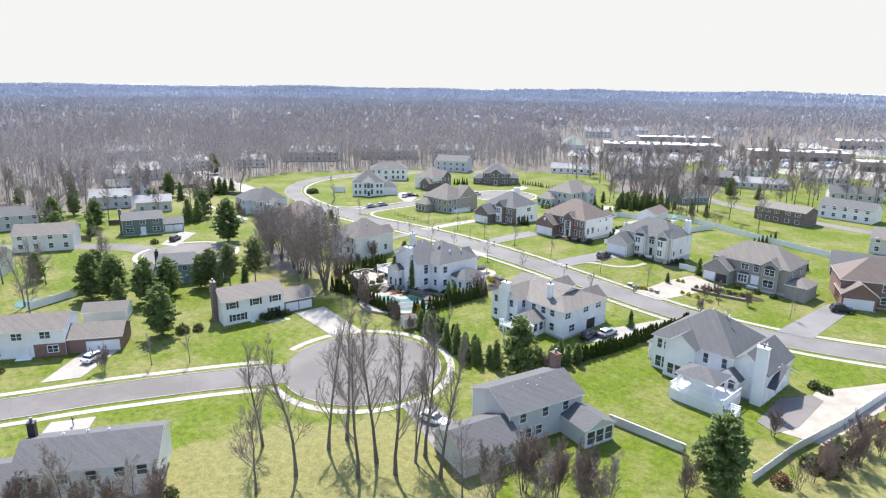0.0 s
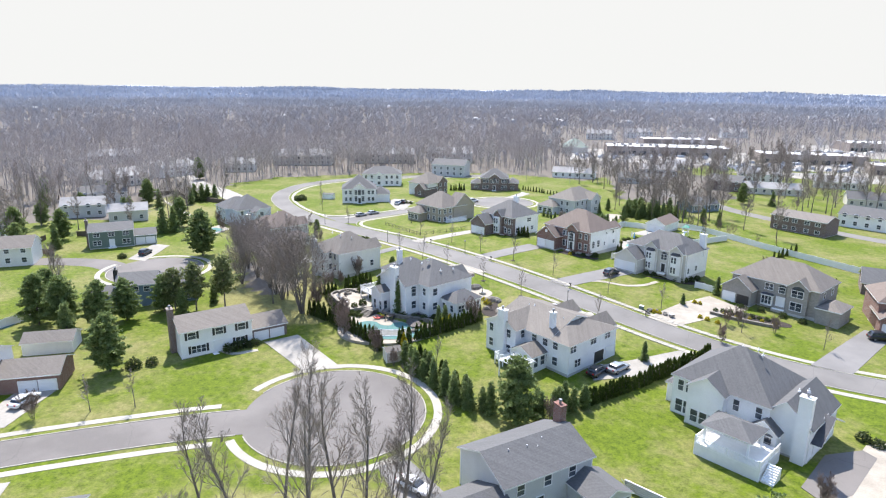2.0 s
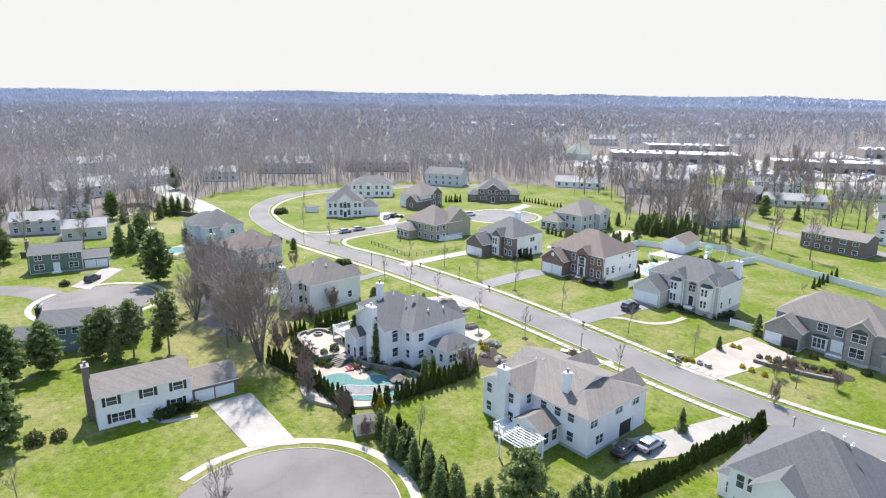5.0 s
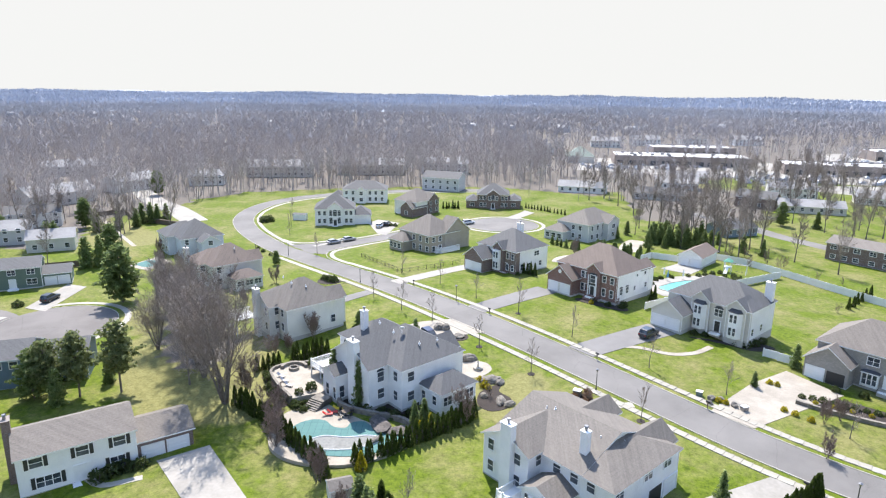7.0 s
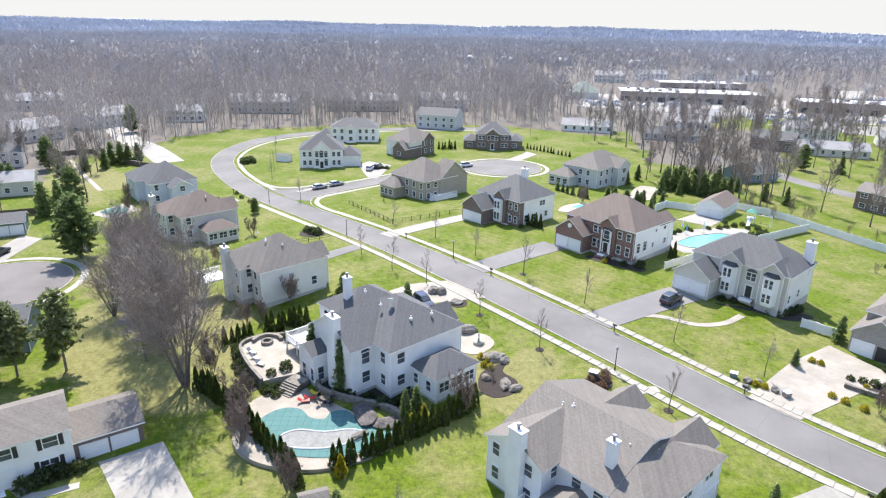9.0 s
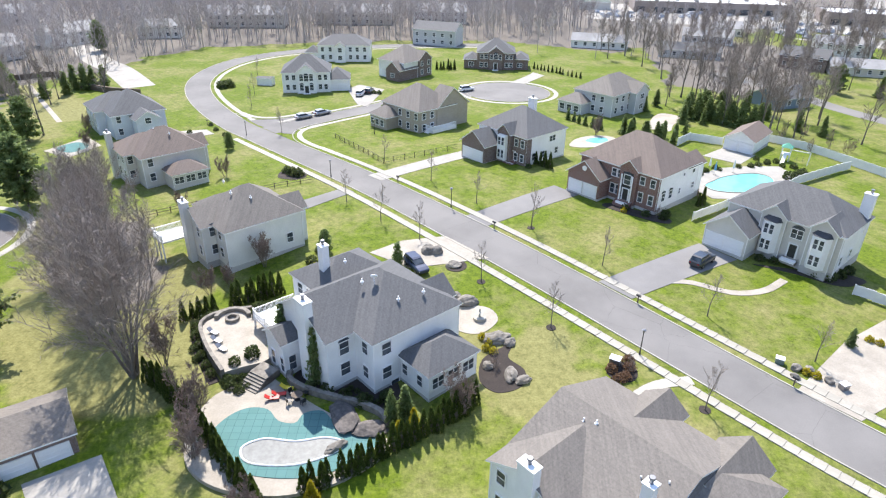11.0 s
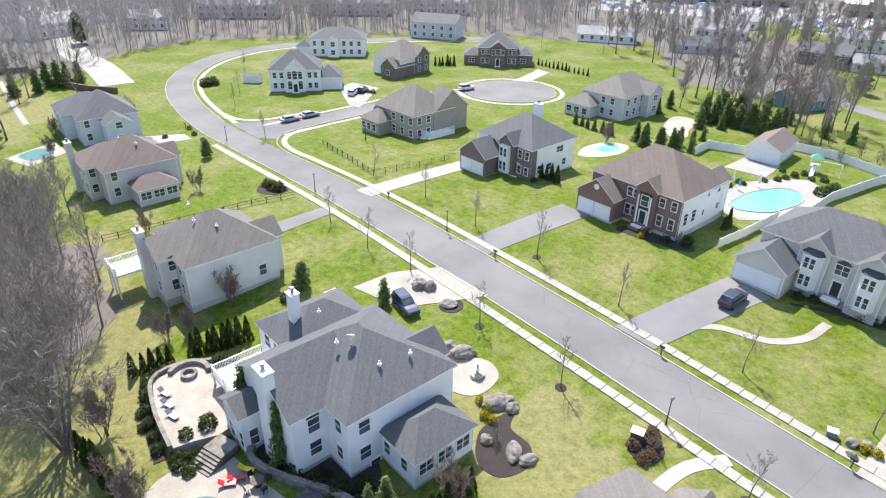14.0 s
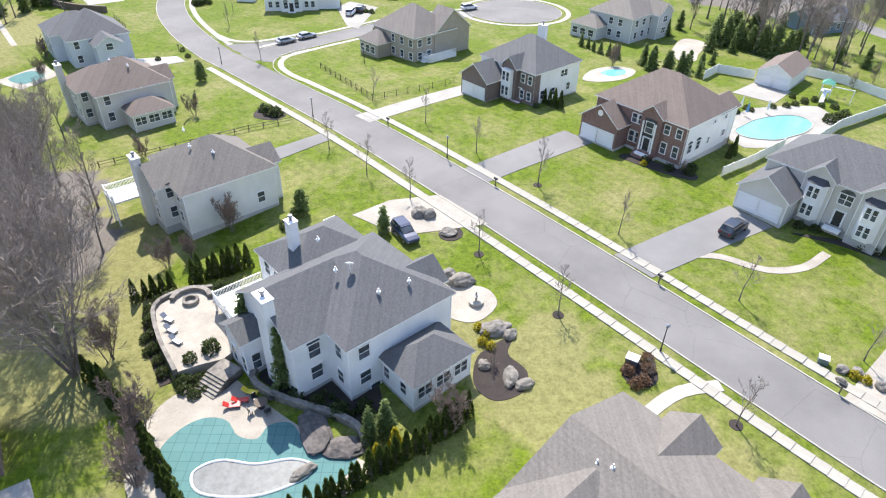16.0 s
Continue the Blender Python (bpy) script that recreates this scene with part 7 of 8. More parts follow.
for k in range(6):
    part("step", boxes((-1.2, 1.2, -0.32 * (5 - k), 2.0, -0.2, 0.16 * (k + 1))), M["boulder"], st, at=pose(0, 0, 0, 0, 0, -32))


def lounger(x, y, z, rot, mat, label):
    ob = thing("sun_lounger", x, y, z, rot, label, "lounger", "loungers on the terrace")
    ob.scale = (0.8, 0.8, 0.8)
    part("seat", boxes((-0.32, 0.32, -0.9, 0.35, 0.28, 0.36)), M[mat], ob)
    bm = bmesh.new()
    box(bm, -0.32, 0.32, 0, 0.75, 0, 0.07, 0, pose(0, 0.33, 0.30, 38))
    part("backrest", bm, M[mat], ob)
    for sx in (-0.28, 0.28):
        for sy in (-0.8, 0.3):
            part("leg", boxes((sx - 0.03, sx + 0.03, sy - 0.03, sy + 0.03, 0.0, 0.28)), M["black_metal"], ob)


M["red"] = plain("red_plastic", (0.42, 0.02, 0.02), (0.55, 0.05, 0.04), 4, 0.4, 0.03)
M["yellow_plastic"] = plain("yellow_plastic", (0.65, 0.5, 0.03), (0.75, 0.6, 0.06), 4, 0.4, 0.03)
for x, y, a in ((-34.6, -26.9, 60), (-33.7, -28.5, 62), (-32.7, -30.0, 58)):
    lounger(x, y, zt, a, "metal", "grey metal sun lounger on the terrace")
lounger(-24.9, -36.6, zp + 0.10, 100, "red", "red plastic garden lounger by the pool")
lounger(-24.3, -35.6, zp + 0.10, 80, "yellow_plastic", "yellow plastic garden lounger by the pool")
lounger(-25.5, -37.2, zp + 0.10, 100, "red", "red plastic garden lounger by the pool")


def patio_table(x, y, z):
    ob = thing("patio_table", x, y, z, 0, "round metal patio table by the pool", "table")
    bm = bmesh.new()
    tube(bm, (0, 0, 0.70), (0, 0, 0.74), 0.6, 0.6, 24)
    part("tabletop", bm, M["wood_dark"], ob)
    bm = bmesh.new()
    tube(bm, (0, 0, 0), (0, 0, 0.7), 0.05, 0.05, 10)
    tube(bm, (0, 0, 0), (0, 0, 0.05), 0.3, 0.25, 14)
    part("pedestal", bm, M["black_metal"], ob)
    for k in range(4):
        a = radians(45 + 90 * k)
        ch = thing("patio_chair", x + 1.0 * math.cos(a), y + 1.0 * math.sin(a), z, math.degrees(a) - 90, "black metal patio chair", "chair", "chairs round the patio table")
        part("seat", boxes((-0.24, 0.24, -0.24, 0.24, 0.42, 0.46)), M["black_metal"], ch)
        part("backrest", boxes((-0.24, 0.24, 0.22, 0.26, 0.46, 0.9)), M["black_metal"], ch)
        for sx in (-0.2, 0.2):
            for sy in (-0.2, 0.2):
                part("leg", boxes((sx - 0.02, sx + 0.02, sy - 0.02, sy + 0.02, 0, 0.42)), M["black_metal"], ch)


patio_table(-22.9, -37.2, zp + 0.10)


def railing(bm, p, q, z, h=0.95, gap=0.16):
    p, q = Vector((*p, z)), Vector((*q, z))
    L = (q - p).length
    a = math.atan2(q.y - p.y, q.x - p.x)
    m = Matrix.Translation(p) @ Matrix.Rotation(a, 4, "Z")
    box(bm, 0, L, -0.05, 0.05, h - 0.08, h, 0, m)
    box(bm, 0, L, -0.03, 0.03, 0.08, 0.14, 0, m)
    n = max(2, round(L / gap))
    for k in range(n):
        x = L * (k + 0.5) / n
        box(bm, x - 0.025, x + 0.025, -0.025, 0.025, 0.14, h - 0.08, 0, m)


def deck(parent, x0, x1, y0, y1, z, skirt=False, sides="BLR", floor="trim"):
    """A raised deck on the rear of a house, with posts and balustrades."""
    d = part("deck", boxes((x0, x1, y0, y1, z - 0.25, z)), M[floor], parent, "raised deck")
    n = 3
    for k in range(n):
        x = x0 + 0.12 + (x1 - x0 - 0.24) * k / (n - 1)
        part("post", boxes((x - 0.09, x + 0.09, y1 - 0.2, y1 - 0.02, -1.6, z + 1.1)), M["trim"], d)
    if skirt:
        part("skirt", boxes((x0 + 0.02, x1 - 0.02, y1 - 0.06, y1 - 0.01, -1.2, z - 0.25)), M["vinyl"], d, "white skirting panel")
        part("skirt", boxes((x0 + 0.01, x0 + 0.06, y0, y1 - 0.06, -1.2, z - 0.25)), M["vinyl"], d, "white skirting panel")
    for s in sides:
        bm = bmesh.new()
        p, q = {"B": ((x0, y1 - 0.06), (x1, y1 - 0.06)), "L": ((x0 + 0.06, y0), (x0 + 0.06, y1)), "R": ((x1 - 0.06, y0), (x1 - 0.06, y1))}[s]
        railing(bm, p, q, z)
        part("balustrade", bm, M["trim"], d, "white balustrade", kind="stuff")
    return d


deck(ph, 12.6, 18.5, 10.4, 15.8, 1.9)
deck(h1, 9.2, 12.8, 13.0, 17.2, 2.3)
d = deck(wh, 2.6, 11.0, 14.0, 20.6, 1.7, True)
for x in (4.6, 10.2):
    for y in (15.2, 19.6):
        part("pergola_post", boxes((x - 0.13, x + 0.13, y - 0.13, y + 0.13, 1.7, 4.4)), M["trim"], d)
bm, _ = roof_mesh(4.4, 10.4, 15.0, 19.8, 4.4, "hip", 0.42, 0.35)
part("pavilion_roof", bm, [M["roof_grey"], M["trim"]], d, "grey shingled pavilion roof")
for k in range(8):
    part("stair_step", boxes((1.0, 2.5, 18.0 + 0.28 * k, 18.28 + 0.28 * k, -0.6, 1.55 - 0.2 * k)), M["trim"], d)
deck(mh, 8.4, 10.4, 15.8, 19.0, 0.9)
bm = bmesh.new()
for k in range(9):
    box(bm, 2.2, 6.6, 17.9 + 0.5 * k, 18.0 + 0.5 * k, 2.6, 2.75)
for x in (2.5, 6.3):
    box(bm, x - 0.08, x + 0.08, 17.6, 22.2, 2.45, 2.6)
pg = part("pergola", bm, M["trim"], mh, "white slatted pergola", kind="stuff")
for x in (2.5, 6.3):
    for y in (18.0, 22.0):
        part("pergola_post", boxes((x - 0.09, x + 0.09, y - 0.09, y + 0.09, -0.8, 2.5)), M["trim"], mh)
thd = part("deck", boxes((13.0, 15.6, 5.5, 13.0, 0.2, 1.5)), M["vinyl"], th, "white skirted rear deck")
bm = bmesh.new()
railing(bm, (15.5, 5.5), (15.5, 13.0), 1.5)
railing(bm, (13.0, 5.6), (15.5, 5.6), 1.5)
part("balustrade", bm, M["trim"], thd, "white balustrade", kind="stuff")
for k in range(6):
    part("stair_step", boxes((13.3, 14.6, 4.0 + 0.26 * k, 4.26 + 0.26 * k, -0.4, 0.25 + 0.2 * k)), M["trim"], th)

# second pool and its white fence
pts = [(37.0, 18.4), (39.4, 13.0), (41.9, 13.2), (47.7, 14.4), (54.6, 19.4), (62.4, 27.2), (61.4, 33.6), (55.0, 32.8), (47.8, 30.4), (41.3, 25.2)]
slab("pool_paving_2", pts, M["drive_concrete"], "pale concrete pool surround", "paving", 0.06)
wpts = ring_pts([(40.4, 19.2), (41.6, 16.8), (46.0, 16.6), (50.0, 18.8), (53.2, 21.0), (55.8, 24.2), (55.6, 27.2), (52.4, 27.8), (46.5, 25.0), (43.0, 22.0)], 4)
p2 = thing("swimming_pool", 50, 24, gz(50, 24) + 0.075, 0, "turquoise swimming pool behind a white fence", "pool")
bm = bmesh.new()
drape(bm, wpts, 0.085)
part("water", bm, M["water"], p2, at=Matrix.Translation((-50, -24, -gz(50, 24) - 0.075)))
bm = bmesh.new()
wv = [Vector((x - 50, y - 24, gz(x, y) - gz(50, 24) + 0.02)) for x, y in wpts]
for a, b_ in zip(wv, wv[1:] + wv[:1]):
    tube(bm, a, b_, 0.12, 0.12, 6)
part("coping", bm, M["concrete"], p2, "pale pool coping")
slab("garage_apron", [(47.5, 38.5), (53.5, 33.8), (60, 41.0), (54.5, 45.2)], M["drive_concrete"], "pale concrete apron", "paving", 0.06)
slab("patio_1", ring_pts([(20.0, 42.0), (24.5, 41.4), (29.5, 44.6), (32.0, 49.6), (28.5, 51.8), (23.0, 48.6)]), M["paver"], "pale round paved patio", "paving", 0.06)
p4 = thing("swimming_pool", 27, 47.4, gz(27, 47.4) + 0.075, 0, "small turquoise pool on a pale round patio", "pool")
bm = bmesh.new()
drape(bm, ring_pts([(24.4, 46.6), (26.4, 49.2), (29.6, 49.6), (29.4, 47.0), (26.6, 44.8)], 4), 0.085)
part("water", bm, M["water"], p4, at=Matrix.Translation((-27, -47.4, -gz(27, 47.4) - 0.075)))
slab("patio_2", ring_pts([(43, 60), (47, 58), (50, 64), (55, 72), (51, 76), (46, 69)]), M["paver"], "pale paved garden patio", "paving", 0.06)
slab("patio_3", ring_pts([(-5.6, -26.4), (-3.2, -26.6), (-1.2, -24.2), (-2.0, -21.8), (-4.6, -21.0), (-8, -21.2), (-8.6, -24)]), M["paver"], "pale paved front court", "paving", 0.06)
slab("patio_4", [(-92.5, 42), (-85, 38), (-82, 46), (-88, 52)], M["paver"], "pale stone pool patio", "paving", 0.06)
slab("pool_3", ring_pts([(-90.5, 43.5), (-86, 41), (-84.5, 45.5), (-88.5, 48)]), M["pool_cover"], "teal covered garden pool", "pool", 0.09, None)
slab("pool_4", ring_pts([(-107, -41.5), (-99, -37.5), (-97.5, -41), (-104, -45.5)]), M["pool_cover"], "covered garden pool", "pool", 0.09, None)
slab("bed_1", ring_pts([(-3.6, -31.5), (-1.6, -29.6), (0.2, -28.6), (-0.6, -31), (1.0, -33.2), (0.4, -35.6), (-2.2, -36.6), (-4.0, -34.8)]), M["mulch"], "dark mulch bed with boulders", "flower bed", 0.05)
slab("bed_2", disc(11.5, -33.4, 1.7, 20), M["mulch"], "dark mulch bed", "flower bed", 0.05)
for i, (x, y, sx, sy, sz) in enumerate(((-1.6, -27.9, 1.5, 1.0, 0.7), (-0.2, -28.6, 0.8, 0.6, 0.5), (-0.6, -34.0, 1.3, 0.7, 0.5), (0.6, -34.8, 0.6, 1.0, 0.45), (-3.0, -32.6, 0.6, 0.6, 0.5), (-4.8, -20.6, 1.4, 1.0, 0.8), (-6.2, -19.4, 0.8, 0.7, 0.6),
                                     (-9.8, -7.4, 1.1, 0.9, 0.75), (-8.6, -7.9, 0.8, 0.8, 0.8), (-6.2, -11.6, 1.0, 0.8, 0.45), (31.0, -32.6, 0.6, 0.5, 0.45), (32.4, -32.8, 0.7, 0.5, 0.4), (33.6, -34.6, 0.6, 0.5, 0.5), (30.2, -34.0, 0.5, 0.4, 0.4))):
    rock("boulder", x, y, gz(x, y) + sz * 0.4, sx, sy, sz, i + 10)
fo = thing("garden_fountain", -3.4, -23.9, gz(-3.4, -23.9) + 0.05, 0, "tiered pale stone garden fountain", "fountain")
bm = bmesh.new()
tube(bm, (0, 0, 0), (0, 0, 0.35), 0.75, 0.8, 20)
part("basin", bm, M["concrete"], fo)
bm = bmesh.new()
tube(bm, (0, 0, 0.3), (0, 0, 1.5), 0.14, 0.09, 12)
tube(bm, (0, 0, 0.95), (0, 0, 1.05), 0.15, 0.45, 16)
part("column", bm, M["concrete"], fo)


def panel_fence(name, pts, h, label, mat="vinyl", step=2.4):
    ob = thing(name, pts[0][0], pts[0][1], gz(*pts[0]), 0, label, "fence")
    o = Vector((pts[0][0], pts[0][1], gz(*pts[0])))
    for a, b_ in zip(pts, pts[1:]):
        L = math.hypot(b_[0] - a[0], b_[1] - a[1])
        n = max(1, round(L / step))
        ang = math.degrees(math.atan2(b_[1] - a[1], b_[0] - a[0]))
        for k in range(n):
            x, y = a[0] + (b_[0] - a[0]) * k / n, a[1] + (b_[1] - a[1]) * k / n
            at = pose(x - o.x, y - o.y, gz(x, y) - o.z, 0, 0, ang)
            key = (round(L / n, 2), h, mat)
            if key not in FENCE:
                w = L / n
                FENCE[key] = (mesh_of(boxes((-0.07, 0.07, -0.07, 0.07, -0.4, h + 0.08)), M[mat]), mesh_of(boxes((0.07, w - 0.07, -0.03, 0.03, 0.06, h - 0.02)), M[mat]))
            part("post", FENCE[key][0], None, ob, at=at)
            part("panel", FENCE[key][1], None, ob, at=at)
    return ob


FENCE = {}
panel_fence("fence", [(32.2, 3.2), (38.0, 7.4), (46.0, 14.0)], 1.5, "white vinyl panel fence beside the pool")
panel_fence("fence", [(51.0, 15.0), (59.8, 23.2), (72.0, 31.4), (76.5, 34.0)], 1.8, "white vinyl panel fence beside the pool")
panel_fence("fence", [(44.5, 45.5), (49, 50.5), (55.5, 47.5)], 1.8, "white vinyl panel fence by the garage")
panel_fence("fence", [(67.5, 52.5), (73.5, 47.0), (78.0, 37.5), (83.0, 25.6), (88.0, 15.5), (97, 0), (104, -10)], 1.8, "long white vinyl panel fence behind the gardens")
panel_fence("fence", [(64.5, -18.0), (70.0, -13.0)], 1.5, "white vinyl panel fence", step=2.0)
panel_fence("fence", [(46.5, -17.0), (50.0, -20.2)], 1.5, "white vinyl panel fence")
panel_fence("fence", [(-101.5, -47), (-97, -38.0), (-92.8, -30.0)], 1.8, "white vinyl panel fence round a garden pool")
panel_fence("fence", [(-120, 12), (-132, 16), (-133, 30)], 1.6, "weathered wooden panel fence", "wood_dark")
panel_fence("fence", [(-98, 44), (-112, 38), (-126, 34)], 1.7, "weathered wooden panel fence", "wood_dark")
panel_fence("fence", [(24.0, -104.0), (32.5, -97.5), (44.0, -90.2), (57.0, -80.8)], 1.3, "pale vinyl panel fence along a driveway")
stone_wall([(-140, 105), (-135, 107.5), (-127, 112), (-118, 101), (-110, 97), (-100, 92.5), (-92, 91)], 1.5, 0.5, "wood_dark", "long dark timber retaining wall", "retaining_wall")


def rail_fence(name, pts, h, rails, mat, label, step=2.4, r=0.045, pickets=0.0):
    ob = thing(name, pts[0][0], pts[0][1], gz(*pts[0]), 0, label, "fence")
    o = Vector((pts[0][0], pts[0][1], gz(*pts[0])))
    for a, b_ in zip(pts, pts[1:]):
        L = math.hypot(b_[0] - a[0], b_[1] - a[1])
        n = max(1, round(L / step))
        for k in range(n):
            x, y = a[0] + (b_[0] - a[0]) * k / n, a[1] + (b_[1] - a[1]) * k / n
            x2, y2 = a[0] + (b_[0] - a[0]) * (k + 1) / n, a[1] + (b_[1] - a[1]) * (k + 1) / n
            p, q = Vector((x, y, gz(x, y))) - o, Vector((x2, y2, gz(x2, y2))) - o
            part("post", boxes((-0.06, 0.06, -0.06, 0.06, -0.3, h)), M[mat], ob, at=Matrix.Translation(p))
            for zr in rails:
                bm = bmesh.new()
                tube(bm, p + Vector((0, 0, zr)), q + Vector((0, 0, zr)), r, r, 5)
                part("rail", bm, M[mat], ob)
            if pickets:
                bm = bmesh.new()
                m_ = int(L / n / pickets)
                for j in range(1, m_):
                    c = p.lerp(q, j / m_)
                    box(bm, c.x - 0.012, c.x + 0.012, c.y - 0.012, c.y + 0.012, c.z + 0.1, c.z + h - 0.08)
                part("pickets", bm, M[mat], ob, kind="stuff")
    return ob


rail_fence("metal_fence", [(-31.3, 49.9), (-25.0, 40.5), (-19.1, 30.9), (-11.0, 35.0), (-4.0, 39.6)], 1.2, (0.2, 1.1), "black_metal", "thin black metal garden fence", 2.4, 0.02, 0.28)
rail_fence("rail_fence", [(-57.0, 7.5), (-49.6, 12.0), (-38.0, 19.2), (-31.5, 22.2)], 1.0, (0.4, 0.85), "wood_dark", "weathered split-rail garden fence")
rail_fence("rail_fence", [(-88, 86), (-82, 78), (-84, 72), (-92, 70)], 1.1, (0.4, 0.9), "wood_dark", "weathered split-rail garden fence")
rail_fence("metal_fence", [(36.5, 12.0), (40.2, 26.0)], 1.3, (0.2, 1.2), "wood_dark", "brown pool fence beside the house", 2.0, 0.03, 0.25)
lf = thing("lattice_fence", 9.8, -90.2, gz(9.8, -90.2), math.degrees(math.atan2(-7.6, 8.0)), "long low lattice screen with a white cap rail", "fence")
part("cap_rail", boxes((0, 11.2, -0.08, 0.08, 1.25, 1.35)), M["vinyl"], lf)
part("backing", boxes((0, 11.2, -0.02, 0.02, 0.0, 1.25)), M["shutter"], lf, "dark backing")
bm = bmesh.new()
for k in range(38):
    for sgn in (1, -1):
        m_ = Matrix.Translation((0.15 + k * 0.29, -0.035 - 0.012 * (sgn > 0), 0.62)) @ Matrix.Rotation(radians(45 * sgn), 4, "Y")
        box(bm, -0.045, 0.045, -0.006, 0.006, -0.84, 0.84, 0, m_)
part("lattice", bm, M["trim"], lf, "diagonal grey lattice strips", kind="stuff")

# ---- lamps, mailboxes, sheds and play equipment ----


def street_lamp(x, y):
    ob = thing("street_lamp", x, y, gz(x, y), 0, "slim dark street lamp post in the verge", "street lamp", "street lamps")
    bm = bmesh.new()
    tube(bm, (0, 0, 0), (0, 0, 3.1), 0.075, 0.05, 8)
    tube(bm, (0, 0, 0), (0, 0, 0.5), 0.12, 0.10, 8)
    part("pole", bm, M["black_metal"], ob)
    bm = bmesh.new()
    tube(bm, (0, 0, 3.1), (0, 0, 3.4), 0.12, 0.2, 10)
    tube(bm, (0, 0, 3.4), (0, 0, 3.52), 0.26, 0.1, 10)
    part("lantern", bm, M["metal"], ob)


for p in ((14.2, -30.6), (-28.4, 23.8), (-6.2, 7.4), (-52.2, 53.2), (37.5, -56.6), (-22.8, 52.9)):
    street_lamp(*p)


def mailbox(x, y, rot, dark=True):
    ob = thing("mailbox", x, y, gz(x, y), rot, "dark mailbox on a post at the kerb", "mailbox", "mailboxes")
    part("post", boxes((-0.06, 0.06, -0.06, 0.06, -0.2, 1.05)), M["wood_dark"], ob)
    bm = bmesh.new()
    box(bm, -0.12, 0.12, -0.3, 0.3, 1.05, 1.2)
    for k in range(8):
        a0, a1 = math.pi * k / 8, math.pi * (k + 1) / 8
        vs = [bm.verts.new((0.12 * math.cos(a), yy, 1.2 + 0.12 * math.sin(a))) for yy in (-0.3, 0.3) for a in (a0, a1)]
        bm.faces.new((vs[0], vs[1], vs[3], vs[2]))
    part("box", bm, M["dark_paint_and_shade"], ob)


for p in ((0.2, -0.8), (16.7, -20.7), (-15.6, 19.6), (29.3, -35.4), (33.5, -53.5), (-64, 62), (-13.6, -64.5), (-66.4, -92.3)):
    mailbox(*p, 40)


def utility_box(x, y, rot, mat="metal", s=1.0):
    ob = thing("utility_box", x, y, gz(x, y), rot, "green-grey metal utility cabinet on the grass", "utility box")
    part("cabinet", boxes((-0.55 * s, 0.55 * s, -0.45 * s, 0.45 * s, 0, 0.85 * s)), M[mat], ob)
    part("lid", boxes((-0.6 * s, 0.6 * s, -0.5 * s, 0.5 * s, 0.85 * s, 0.95 * s)), M["garage"], ob, "pale metal lid")


utility_box(11.0, -32.2, -30)
utility_box(29.6, -31.6, -30, "green", 0.8)
utility_box(34.6, -35.6, 20, "metal", 0.8)

sh = house("small beige garden shed with a brown roof", -21.8, -56.6, 20, "beige", "roof_tan", [W(0, 2.6, 0, 2.2, 2.1, "gx", 0.5, 0.15)], 0.0, False)
sh["category"] = "shed"
sh2 = house("beige garden shed with a grey roof", -86.0, -54.0, 14, "cream", "roof_tan", [W(0, 8.0, 0, 5.0, 2.5, "gx", 0.45, 0.3)], 0.0, False)
sh2["category"] = "shed"
sh3 = house("small white garden shed", -62.5, 104.0, -8, "white", "roof_grey", [W(0, 4.6, 0, 2.4, 2.2, "gx", 0.3, 0.15)], 0.0, False)
sh3["category"] = "shed"
ps = thing("play_set", 65.0, 38.5, gz(65, 38.5), -35, "white swing and slide tower with a green canopy", "play set")
for sx in (-0.8, 0.8):
    for sy in (-0.8, 0.8):
        part("tower_post", boxes((sx - 0.07, sx + 0.07, sy - 0.07, sy + 0.07, 0, 3.0)), M["vinyl"], ps)
part("platform", boxes((-0.9, 0.9, -0.9, 0.9, 1.4, 1.5)), M["vinyl"], ps)
bm = bmesh.new()
vs = [bm.verts.new(p) for p in ((-1.1, -1.1, 2.9), (1.1, -1.1, 2.9), (1.1, 1.1, 2.9), (-1.1, 1.1, 2.9), (0, 0, 3.8))]
for k in range(4):
    bm.faces.new((vs[k], vs[(k + 1) % 4], vs[4]))
bm.faces.new(vs[3::-1])
M["green_canvas"] = plain("green_canvas", (0.05, 0.25, 0.17), (0.09, 0.33, 0.23), 3, 0.6, 0.1)
part("canopy", bm, M["green_canvas"], ps, "green canvas canopy")
bm = bmesh.new()
box(bm, -0.35, 0.35, 0, 3.0, 0, 0.08, 0, pose(0, -3.4, 0.15, 25))
part("slide", bm, M["vinyl"], ps, "white slide")
part("swing_beam", boxes((0.9, 4.6, -0.07, 0.07, 2.3, 2.45)), M["vinyl"], ps)
for sy in (-1, 1):
    bm = bmesh.new()
    tube(bm, (4.5, sy * 1.2, 0), (4.5, 0, 2.4), 0.07, 0.07, 6)
    part("swing_leg", bm, M["vinyl"], ps)
for x in (2.2, 3.4):
    part("swing_seat", boxes((x - 0.25, x + 0.25, -0.1, 0.1, 0.5, 0.54)), M["shutter"], ps)
    part("swing_chain", boxes((x - 0.01, x + 0.01, -0.01, 0.01, 0.54, 2.3)), M["metal"], ps)
for x, y, c in ((39.2, 22.6, "blue"), (45.0, 28.8, "vinyl")):
    u = thing("closed_parasol", x, y, gz(x, y) + 0.05, 0, "closed garden parasol beside the pool", "parasol")
    bm = bmesh.new()
    tube(bm, (0, 0, 0), (0, 0, 2.5), 0.03, 0.03, 6)
    part("pole", bm, M["metal"], u)
    bm = bmesh.new()
    tube(bm, (0, 0, 0.9), (0, 0, 2.6), 0.24, 0.06, 10)
    part("canopy", bm, M[c], u)
